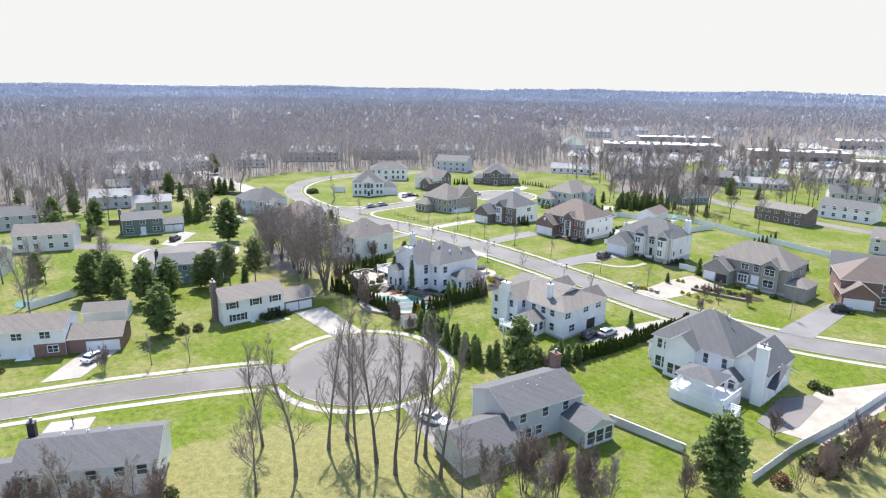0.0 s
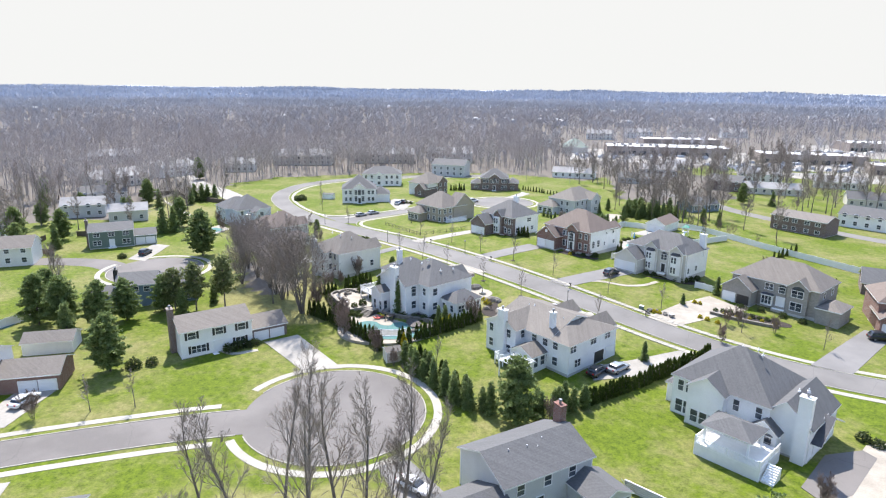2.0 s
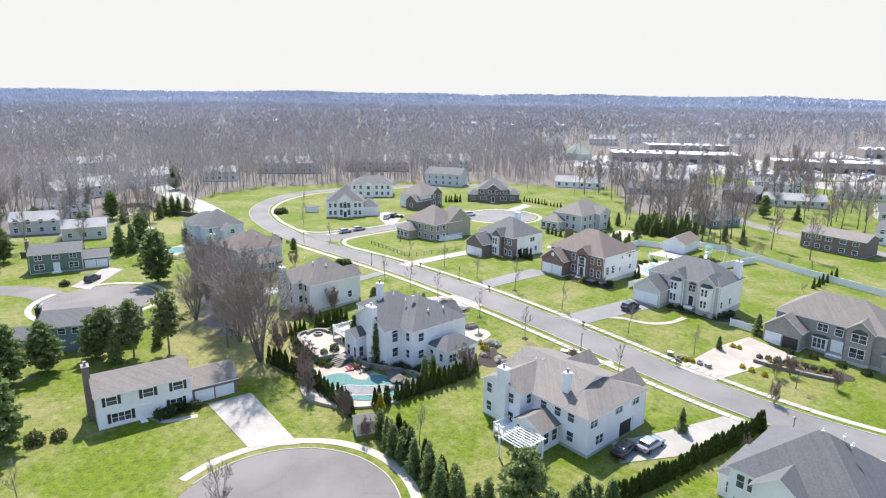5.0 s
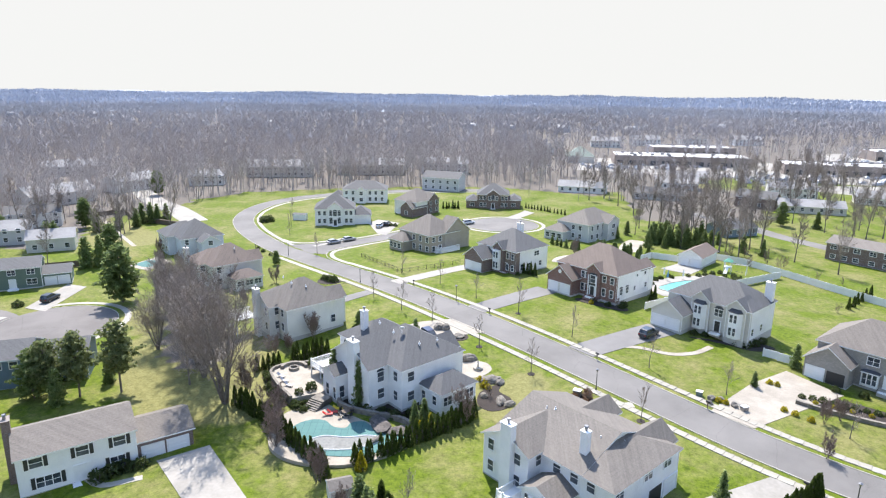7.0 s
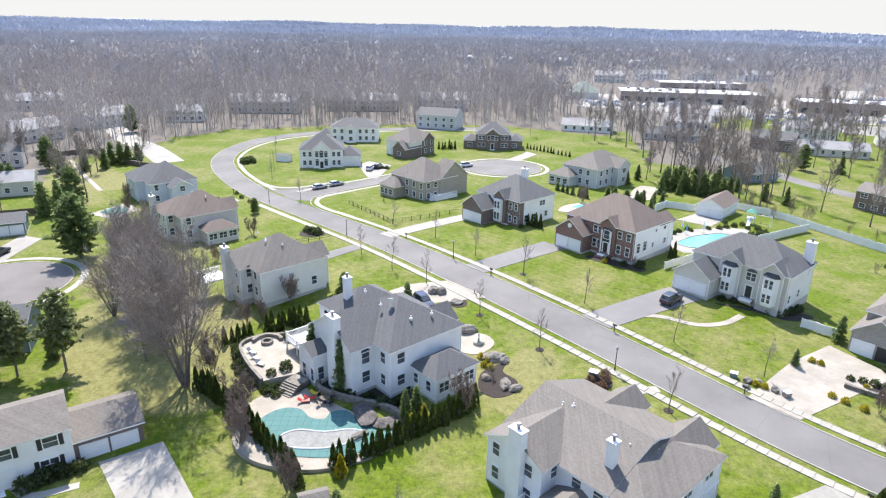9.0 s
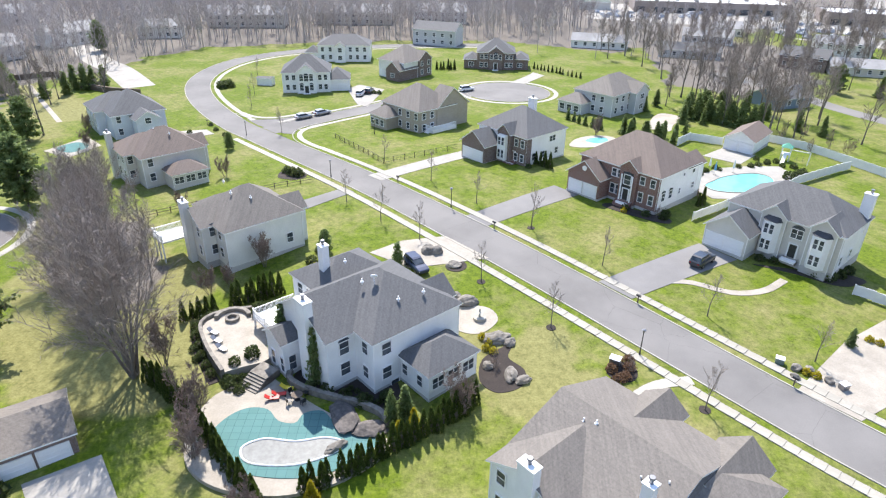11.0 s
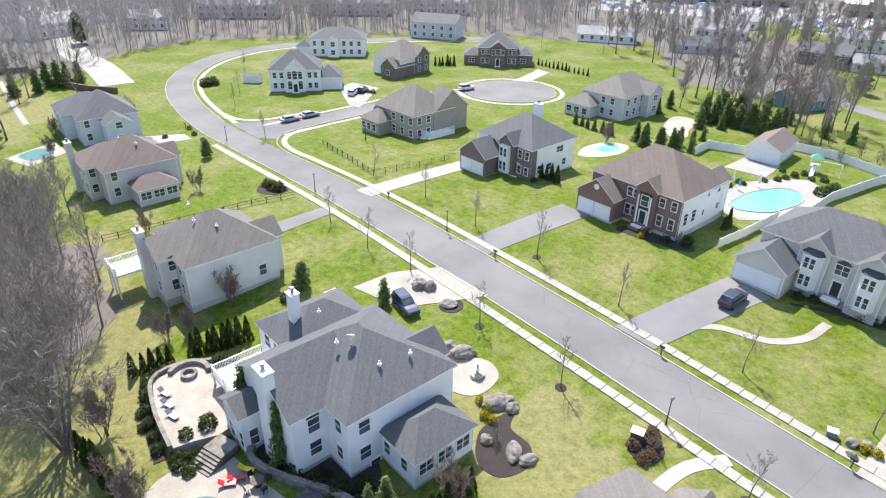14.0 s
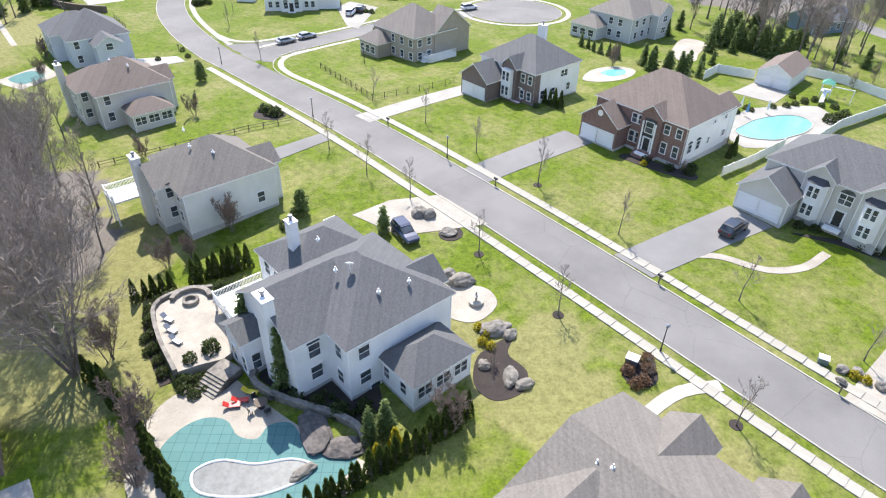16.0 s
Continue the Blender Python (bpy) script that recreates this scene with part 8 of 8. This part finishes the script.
for x, y in ((39.8, 22.0), (42.0, 25.5), (43.6, 27.4), (46.6, 29.8), (58.5, 37.5), (60.0, 36.0), (62.0, 33.5)):
    plant("shrub", x, y, 0.9)
hp = thing("basketball_hoop", -20.0, -13.5, gz(-20, -13.5), 40, "white basketball backboard on a pole", "hoop")
bm = bmesh.new()
tube(bm, (0, 0, 0), (0, 0, 3.2), 0.07, 0.07, 8)
part("pole", bm, M["metal"], hp)
part("backboard", boxes((-0.8, 0.8, -0.03, 0.03, 2.9, 3.9)), M["vinyl"], hp)

# front garden of the stone house: stepped beds, clipped shrubs and boulders
slab("bed_3", ring_pts([(44.5, -30.0), (49, -30.5), (53.5, -33.0), (58, -37.0), (56.5, -39), (51, -36.5), (46, -34)]), M["mulch"], "dark mulch bed with clipped shrubs", "flower bed", 0.05)
stone_wall([(43.5, -33.0), (46.5, -35.2), (50.5, -37.6), (54.5, -39.6)], 0.5, 0.4, "boulder", "low curved stone garden wall", "garden_wall_2")
for k in range(9):
    plant("shrub", 45.4 + k * 1.25, -31.3 - k * 0.62, 0.75 + 0.1 * (k % 3))
for k in range(5):
    plant("yellow", 46.5 + k * 2.1, -33.0 - k * 1.1, 0.9)
for x, y in ((44.6, -38.5), (52.5, -42.0)):
    plant("pear", x, y, 0.6)
slab("bed_4", ring_pts([(19.0, 7.6), (24, 3.4), (27.6, 1.6), (28.6, 3.4), (24.5, 6.2), (20.6, 9.0)]), M["mulch"], "dark mulch bed along a brick front", "flower bed", 0.05)
slab("bed_5", ring_pts([(36.0, -10.2), (41, -12.4), (46, -15.2), (50.5, -13.6), (48, -11.6), (42, -11.2)]), M["mulch"], "dark mulch bed along a house front", "flower bed", 0.05)
slab("bed_6", ring_pts([(-38.5, 24.6), (-35, 23.2), (-33.2, 25.2), (-36, 28.6), (-38.6, 28)]), M["mulch"], "mulch bed with evergreen shrubs", "flower bed", 0.05)
slab("bed_7", disc(-5.9, -11.6, 1.5, 20), M["mulch"], "round stone-edged mulch bed", "flower bed", 0.06)
slab("bed_8", disc(-9.4, -7.6, 1.7, 20), M["mulch"], "round stone-edged mulch bed", "flower bed", 0.06)
for i, (x, y) in enumerate(((-2.7, -15.7), (5.0, -25.7), (5.9, -0.6), (18.5, -39.0))):
    slab("tree_ring_%d" % (i + 1), disc(x, y, 0.6, 16), M["mulch"], "dark mulch ring round a street tree", "mulch", 0.05)
slab("turf_island", ring_pts([(-70, 49.5), (-66, 50.5), (-64.5, 48), (-68, 45.5), (-71.5, 46.5)]), M["lawn"], "grass island in a driveway", "lawn", 0.09)
for x, y in ((-63.0, 61.5), (-60.5, 57.4), (-57.2, 53.2), (-70.5, 52.8), (-66.0, 55.2)):
    plant("shrub", x, y, 0.9)
for x, y, s in ((60, 80, 0.6), (64, 82, 0.7), (70, 80, 0.65), (77, 72, 0.6), (58, 66, 0.5), (62, 70, 0.55), (80, 62, 0.7), (84, 58, 0.6), (47, 78, 0.5), (50, 56, 0.4), (47, 54, 0.42)):
    plant("spruce", x, y, s)
for x, y, s in ((66, 66, 0.9), (71, 62, 1.0), (76, 56, 0.85), (84, 66, 0.95), (90, 52, 0.8), (95, 40, 0.8), (92, 74, 0.9), (79, 80, 1.0)):
    plant("bare", x, y, s)


M["parasol_blue"] = plain("parasol_blue", (0.10, 0.25, 0.42), (0.14, 0.32, 0.5), 4, 0.8, 0.2)
M["cloth_white"] = plain("parasol_white", (0.6, 0.6, 0.58), (0.72, 0.72, 0.7), 4, 0.8, 0.2)
# closed parasols on the second pool's paving
for x, y, mat, lab in ((44.9, 26.0, "parasol_blue", "closed blue parasol by the pool"), (49.4, 28.0, "cloth_white", "closed white parasol by the pool")):
    um = thing("parasol", x, y, gz(x, y) + 0.06, 0, lab, "parasol")
    bm = bmesh.new()
    tube(bm, Vector((0, 0, 0)), Vector((0, 0, 2.7)), 0.03, 0.03, 8)
    part("pole", bm, M["white"], um)
    bm = bmesh.new()
    tube(bm, Vector((0, 0, 0)), Vector((0, 0, 0.09)), 0.28, 0.26, 14)
    part("base_plate", bm, M["concrete"], um)
    bm = bmesh.new()
    tube(bm, Vector((0, 0, 0.9)), Vector((0, 0, 1.5)), 0.24, 0.20, 12)
    tube(bm, Vector((0, 0, 1.5)), Vector((0, 0, 2.62)), 0.20, 0.05, 12)
    part("canopy", bm, M[mat], um, "furled cloth canopy")

# planted beds behind the pool house and by the terrace steps
slab("mulch_bed_1", [(-19.3, -35.7), (-17.2, -34.2), (-15.1, -36.2), (-12.7, -34.9), (-11.7, -38.6), (-12.9, -39.6), (-14.4, -38.9), (-16.5, -37.8), (-18.7, -36.9)], M["mulch"], "dark mulch bed against the white house", "bed", 0.07)
slab("mulch_bed_2", [(-31.5, -33.8), (-29.2, -33.4), (-27.7, -34.3), (-27.7, -35.3), (-29.3, -36.2), (-30.7, -35.5)], M["mulch"], "dark mulch bed beside the terrace steps", "bed", 0.07)
for x, y, s in ((-29.4, -35.6, 0.55), (-29.2, -34.8, 0.55), (-28.5, -35.2, 0.6), (-28.0, -34.9, 0.55), (-30.6, -34.5, 0.8), (-30.0, -34.2, 0.8), (-29.4, -33.9, 0.8), (-18.4, -36.3, 0.5), (-17.6, -35.7, 0.5), (-16.9, -36.2, 0.5), (-16.2, -36.8, 0.5),
                (-15.4, -37.2, 0.5), (-14.6, -38.0, 0.6), (-13.8, -37.4, 1.1), (-13.2, -38.4, 1.0), (-14.0, -36.9, 0.7), (-17.0, -37.3, 0.4), (-16.0, -37.6, 0.4), (-36.6, -25.4, 1.1), (-36.4, -28.8, 0.8), (-35.4, -30.6, 0.8)):
    plant("shrub", x, y, s, label="clipped evergreen shrub in a dark bed")
plant("yarbor", -10.8, -41.6, 1.0)
plant("spruce", -11.7, -39.8, 0.5, 1.0)


# ---- vehicles ----
def paint(name, c, metal=0.2):
    m, nt, b = nodes_of(name)
    co = coords(nt)
    col = ramp_node(nt, noise_node(nt, co, 1.5, 3), [(0.3, tuple(v * 0.85 for v in c)), (0.7, c)])
    nt.links.new(col, b.inputs["Base Color"])
    b.inputs["Roughness"].default_value = 0.28
    b.inputs["Metallic"].default_value = metal
    b.inputs["Coat Weight"].default_value = 0.4
    return m


M["car_white"] = paint("white_car_paint", (0.72, 0.72, 0.72), 0.0)
M["car_black"] = paint("black_car_paint", (0.02, 0.02, 0.025))
M["car_blue"] = paint("dark_blue_car_paint", (0.02, 0.03, 0.07))
M["car_silver"] = paint("silver_car_paint", (0.40, 0.41, 0.42), 0.6)
M["car_maroon"] = paint("dark_slate_car_paint", (0.03, 0.035, 0.045))
M["tyre"] = plain("tyre_rubber", (0.015, 0.015, 0.015), (0.03, 0.03, 0.03), 8, 0.9, 0.1)
M["lamp_red"] = plain("tail_lamp", (0.30, 0.01, 0.01), (0.4, 0.02, 0.02), 5, 0.2, 0.0)
M["lamp_clear"] = plain("head_lamp", (0.6, 0.6, 0.6), (0.7, 0.7, 0.7), 5, 0.15, 0.0)
CAR = {}


def loft(bm, rows):
    """Closed skin over cross-sections given as (x, half width, z low, z high)."""
    rings = []
    for x, hw, z0, z1 in rows:
        r = 0.22 * (z1 - z0)
        rings.append([bm.verts.new(p) for p in ((x, -hw, z0 + r), (x, -hw, z1 - r), (x, -hw + r, z1), (x, hw - r, z1), (x, hw, z1 - r), (x, hw, z0 + r), (x, hw - r, z0), (x, -hw + r, z0))])
    for a, b in zip(rings, rings[1:]):
        for k in range(8):
            bm.faces.new((a[k], a[(k + 1) % 8], b[(k + 1) % 8], b[k]))
    bm.faces.new(rings[0])
    bm.faces.new(rings[-1][::-1])
    bmesh.ops.recalc_face_normals(bm, faces=bm.faces)


def car(x, y, rot, colour, kind, label, lift=0.07):
    ob = thing("car", x, y, gz(x, y) + lift, rot, label, "car")
    key = (kind,)
    if key not in CAR:
        tall = kind == "suv"
        roof, belt = (1.75, 1.08) if tall else (1.45, 0.92)
        body, cab, glass = bmesh.new(), bmesh.new(), bmesh.new()
        loft(body, [(-2.35, 0.78, 0.42, belt - 0.12), (-2.2, 0.9, 0.32, belt), (-0.9, 0.94, 0.30, belt + 0.02), (0.9, 0.94, 0.30, belt), (1.7, 0.92, 0.30, belt - 0.08), (2.25, 0.84, 0.34, belt - 0.22), (2.38, 0.72, 0.42, belt - 0.3)])
        back = -2.15 if tall else -1.75
        loft(glass, [(back, 0.78, belt - 0.05, belt + 0.05), (back + 0.25, 0.76, belt - 0.05, roof - 0.10), (0.25, 0.76, belt - 0.05, roof - 0.08), (1.05, 0.74, belt - 0.05, belt + 0.05)])
        loft(cab, [(back + 0.2, 0.66, roof - 0.16, roof - 0.08), (back + 0.5, 0.72, roof - 0.14, roof), (0.0, 0.72, roof - 0.14, roof), (0.35, 0.64, roof - 0.18, roof - 0.1)])
        ty, ri = bmesh.new(), bmesh.new()
        tube(ty, (0, -0.11, 0), (0, 0.11, 0), 0.34, 0.34, 18)
        tube(ri, (0, -0.12, 0), (0, 0.12, 0), 0.2, 0.2, 12)
        CAR[key] = (body, mesh_of(glass, M["glass"]), cab, mesh_of(ty, M["tyre"]), mesh_of(ri, M["metal"]))
    body, glass, cab, ty, ri = CAR[key]
    ck = (kind, colour)
    if ck not in CAR:
        CAR[ck] = (mesh_of(body.copy(), M[colour]), mesh_of(cab.copy(), M[colour]))
    part("body", CAR[ck][0], None, ob)
    part("windows_band", glass, None, ob, "dark tinted glass")
    part("roof", CAR[ck][1], None, ob)
    for wx in (-1.45, 1.45):
        for wy in (-0.84, 0.84):
            w = part("wheel", ty, None, ob, at=pose(wx, wy, 0.34))
            part("rim", ri, None, w)
    for sy in (-0.6, 0.6):
        part("headlight", boxes((2.22, 2.36, sy - 0.16, sy + 0.16, 0.62, 0.74)), M["lamp_clear"], ob)
        part("tail_light", boxes((-2.37, -2.25, sy - 0.14, sy + 0.14, 0.72, 0.9)), M["lamp_red"], ob)
    return ob


car(28.6, -10.6, 41, "car_maroon", "suv", "dark slate estate car parked on a driveway")
car(-11.4, -12.0, -60, "car_blue", "suv", "dark blue off-road car parked by the white house")
car(-41.8, 67.6, 41, "car_silver", "saloon", "silver saloon parked along the side street", 0.045)
car(-37.8, 71.4, 41, "car_silver", "saloon", "silver saloon parked along the side street", 0.045)
car(-30.2, 92.5, 80, "car_white", "suv", "white car parked on a driveway")
car(-28.0, 95.5, 80, "car_black", "suv", "black car parked on a driveway")
car(0.4, 99.0, 30, "car_white", "suv", "white pickup-sized car at the turning circle", 0.05)
car(-69.8, 52.0, 20, "car_black", "saloon", "dark saloon parked on a driveway")
car(-75.0, -70.6, 78, "car_white", "saloon", "white saloon parked on a driveway")
car(-15.6, -90.6, -35, "car_white", "saloon", "white saloon parked on a driveway")
car(72.0, -44.0, -10, "car_black", "suv", "black off-road car parked on a driveway")
car(13.6, -60.2, 45, "car_black", "saloon", "black open-backed car behind the hedge")
car(17.4, -59.0, 40, "car_silver", "saloon", "silver car behind the hedge")
car(-95.5, 14.0, 85, "car_black", "suv", "black car parked on a driveway")

# ---- further houses, streets and shops ----
M["roof_pale"] = plain("weathered_pale_roof", (0.24, 0.235, 0.23), (0.33, 0.325, 0.32), 1.5, 0.85, 0.1, 0.2)



def far_house(x, y, rot, w, d, eave, roof, wall, label, kind="gx", pitch=0.5):
    m_ = W(0, w, 0, d, eave, kind, pitch, 0.35)
    ob = house(label, x, y, rot, wall, roof, [m_], 0.0, False)
    n = max(2, int(w / 3.2))
    for k in range(n):
        for z in ([1.6, 4.2] if eave > 4 else [1.6]):
            add_window(ob, m_, "F", (k + 0.5) * w / n, z, 1.1, 1.3)
    return ob


for x, y, rot, w, d, e, r, c, lab in (
        (-112, 214, 4, 34, 12, 5.8, "roof_pale", "beige", "long beige terrace of houses beyond the bare trees"),
        (-66, 228, 2, 36, 12, 5.8, "roof_pale", "beige", "long beige terrace of houses beyond the bare trees"),
        (-20, 236, 0, 26, 12, 5.8, "roof_pale", "cream", "cream terrace of houses beyond the bare trees"),
        (-18, 178, -20, 18, 10, 6.2, "roof_grey", "grey_siding", "pale grey house among bare trunks"),
        (-165, 118, 60, 26, 12, 5.0, "roof_pale", "beige", "long beige house with a weathered roof"),
        (-152, 158, 60, 20, 11, 5.0, "roof_pale", "cream", "cream house with a weathered roof"),
        (-130, 182, 10, 16, 10, 4.6, "roof_pale", "cream", "small cream house at the edge of the woods"),
        (-215, 205, 30, 28, 12, 5.0, "roof_pale", "beige", "beige house among bare trees"),
        (46, 176, -16, 22, 9, 3.0, "roof_pale", "white", "low white house behind the turning circle"),
        (76, 158, -16, 22, 9, 3.0, "roof_grey", "grey_siding", "low grey house among bare trees"),
        (84, 82, 20, 13, 9, 3.0, "roof_grey", "blue", "low pale blue house with a grey roof"),
        (114, 142, -40, 15, 10, 4.6, "roof_grey", "brown_brick", "small brown house with a grey roof"),
        (126, 130, -18, 24, 9, 3.0, "roof_pale", "beige", "low beige house behind lawns"),
        (155, 100, -24, 20, 10, 3.4, "roof_grey", "beige", "low house with a grey roof"),
        (128, 62, -50, 18, 10, 4.6, "roof_grey", "white", "white house among garden trees"),
        (150, 44, -40, 18, 10, 4.6, "roof_taupe", "beige", "beige house among garden trees"),
        (-146, 60, 20, 14, 9, 4.6, "roof_pale", "grey_siding", "grey house among evergreens"),
        (-152, 84, 26, 16, 9, 4.8, "roof_grey", "beige", "beige house among bare trees"),
        (-158, 22, 24, 15, 9, 5.0, "roof_grey", "grey_siding", "grey house on the far court"),
        (-136, -30, 15, 15, 9, 5.0, "roof_taupe", "beige", "beige house among pines"),
        (-134, -2, 18, 15, 9, 5.0, "roof_taupe", "cream", "cream house on the far court"),
        (-126, 54, 24, 12, 8, 4.0, "roof_pale", "beige", "small tan house behind the green house"),
        (86, -16, -30, 15, 10, 3.0, "roof_grey", "brown_brick", "low brick house behind the gardens"),
        (112, 8, -42, 18, 10, 4.8, "roof_taupe", "beige", "beige house beyond the white fence"),
        (140, 166, -20, 20, 10, 4.6, "roof_pale", "white", "white house among bare trees"),
        (96, 190, -20, 20, 10, 3.4, "roof_pale", "white", "low white house among bare trees"),
        (170, 150, -26, 22, 10, 3.4, "roof_pale", "cream", "low cream house among bare trees"),
        (186, 118, -30, 20, 10, 3.4, "roof_pale", "white", "low white house among bare trees"),
        (110, 212, -14, 20, 10, 3.6, "roof_pale", "cream", "low cream house near the car park"),
        (52, 350, -10, 22, 12, 5.6, "roof_grey", "white", "white house near the shops"),
        (118, 420, -10, 24, 12, 5.6, "roof_pale", "cream", "cream house beyond the shops"),
        (160, 440, 0, 24, 12, 5.6, "roof_pale", "white", "white house beyond the shops"),
        (205, 450, 0, 24, 12, 5.6, "roof_grey", "cream", "cream house beyond the shops"),
        (255, 452, 0, 24, 12, 5.6, "roof_pale", "white", "white house beyond the shops")):
    far_house(x, y, rot, w, d, e, r, c, lab, "gx", 0.5)

far_road = smooth_line([(86, 130), (98, 107), (103, 86), (110, 70), (118, 54), (132, 34), (160, 5), (200, -30)], 4)
road("road_east", far_road, M["asphalt"], "grey asphalt street beyond the gardens", 3.2)
road("road_west", smooth_line([(-96, 100), (-112, 122), (-128, 140), (-148, 170), (-172, 205), (-200, 240)], 4), M["drive_concrete"], "pale street leading into the woods", 4.5)
slab("car_park_1", [(70, 262), (150, 232), (215, 205), (262, 218), (250, 290), (170, 330), (90, 330)], M["drive_concrete"], "pale grey car park", "car park", 0.06, 0.1)
slab("car_park_2", [(150, 205), (190, 170), (240, 150), (300, 190), (262, 216), (215, 203)], M["drive_concrete"], "pale grey car park", "car park", 0.07, 0.1)
slab("car_park_3", [(250, 300), (330, 260), (420, 300), (400, 390), (290, 380)], M["drive_concrete"], "pale grey car park", "car park", 0.06, 0.1)
M["flat_roof"] = plain("white_membrane_roof", (0.55, 0.55, 0.54), (0.68, 0.68, 0.67), 0.3, 0.6, 0.0, 0.05)
M["shop_wall"] = plain("brown_shop_wall", (0.26, 0.215, 0.19), (0.36, 0.31, 0.28), 1.0, 0.8, 0.1)


def shop(x, y, rot, w, d, h, label):
    ob = thing("shop_building", x, y, gz(x, y), rot, label, "shop")
    part("wall", boxes((0, w, 0, d, -0.5, h)), M["shop_wall"], ob)
    part("roof", boxes((0.3, w - 0.3, 0.3, d - 0.3, h, h + 0.15)), M["flat_roof"], ob, "flat white roof")
    bm = bmesh.new()
    for p in ((0, w, 0, 0.3), (0, w, d - 0.3, d), (0, 0.3, 0.3, d - 0.3), (w - 0.3, w, 0.3, d - 0.3)):
        box(bm, *p, h, h + 0.7)
    part("parapet", bm, M["shop_wall"], ob)
    rr = random.Random(int(x * 7 + y))
    for _ in range(max(3, int(w / 9))):
        px, py = rr.uniform(2, w - 4), rr.uniform(2, d - 3)
        part("roof_unit", boxes((px, px + 2.2, py, py + 1.6, h + 0.15, h + 1.4)), M["metal"], ob)
    for k in range(int(w / 7)):
        part("shopfront", boxes((k * 7 + 1.2, k * 7 + 5.8, -0.08, 0.0, 0.3, 3.0)), M["glass"], ob)


shop(104, 292, -10, 84, 30, 5.5, "long brown shop building with a flat white roof")
shop(192, 250, -14, 62, 26, 5.5, "long brown shop building with a flat white roof")
shop(150, 356, -4, 60, 28, 5.5, "brown shop building with a flat white roof")
shop(300, 330, -6, 90, 32, 6.0, "large brown shop building with a flat white roof")
shop(230, 196, -20, 40, 22, 5.0, "brown shop building with a flat white roof")
gr = house("hall with a green metal roof among the shops", 74, 300, -8, "beige", "roof_grey", [W(0, 18, 0, 16, 4.5, "hip", 0.7, 0.4, mat="green")], 0.0, False)
carb = Buf()
crng = random.Random(77)
lotv = []
for _ in range(170):
    u = crng.random()
    if u < 0.5:
        x, y = crng.uniform(150, 250), crng.uniform(205, 246)
    elif u < 0.8:
        x, y = crng.uniform(80, 180), crng.uniform(262, 288)
    else:
        x, y = crng.uniform(270, 400), crng.uniform(285, 325)
    lotv.append((x, y, gz(x, y) + 0.1, crng.uniform(0.9, 1.15), 1.0, crng.choice((0.2, 1.75))))
cb = Buf()
for x0, x1, hw, z0, z1 in ((-2.2, 2.2, 0.88, 0.25, 0.95), (-1.5, 0.9, 0.78, 0.95, 1.45)):
    k0 = len(cb.v)
    cb.v += [(x0, -hw, z0), (x1, -hw, z0), (x1, hw, z0), (x0, hw, z0), (x0 + 0.2, -hw, z1), (x1 - 0.2, -hw, z1), (x1 - 0.2, hw, z1), (x0 + 0.2, hw, z1)]
    for q in ((4, 5, 6, 7), (0, 1, 5, 4), (1, 2, 6, 5), (2, 3, 7, 6), (3, 0, 4, 7)):
        cb.f += [(k0 + q[0], k0 + q[1], k0 + q[2]), (k0 + q[0], k0 + q[2], k0 + q[3])]
joined("parked_cars", [cb], lotv, M["car_silver"], "rows of tiny parked cars by the shops", "cars")
M["far_roof"] = plain("far_pale_roofs", (0.27, 0.27, 0.28), (0.38, 0.38, 0.385), 0.05, 0.7, 0.0, 0.01)
fb = Buf()
fb.v = [(-9, -5, 0), (9, -5, 0), (9, 5, 0), (-9, 5, 0), (-9, -5, 7), (9, -5, 7), (9, 5, 7), (-9, 5, 7), (-9, 0, 10), (9, 0, 10)]
fb.f = [(0, 1, 5), (0, 5, 4), (2, 3, 7), (2, 7, 6), (4, 5, 9), (4, 9, 8), (6, 7, 8), (6, 8, 9), (1, 2, 6), (1, 6, 5), (5, 6, 9), (3, 0, 4), (3, 4, 7), (7, 4, 8)]
towns = []
trng = random.Random(31)
for cx, cy, n, sp in ((-520, 800, 14, 60), (-800, 1850, 22, 130), (-420, 1300, 12, 90), (300, 900, 20, 120), (150, 620, 14, 70), (420, 700, 22, 110), (-250, 620, 8, 60), (700, 1500, 16, 200), (-900, 2900, 24, 200), (-1500, 2600, 16, 260), (200, 2300, 14, 220)):
    for _ in range(n):
        x, y = trng.gauss(cx, sp), trng.gauss(cy, sp * 0.5)
        towns.append((x, y, gz(x, y) + far_rise(x, y) + 2, trng.uniform(0.4, 0.8), 1.0, trng.uniform(0, 3)))
joined("far_buildings", [fb], towns, M["far_roof"], "pale scattered buildings in the far woods", "buildings")
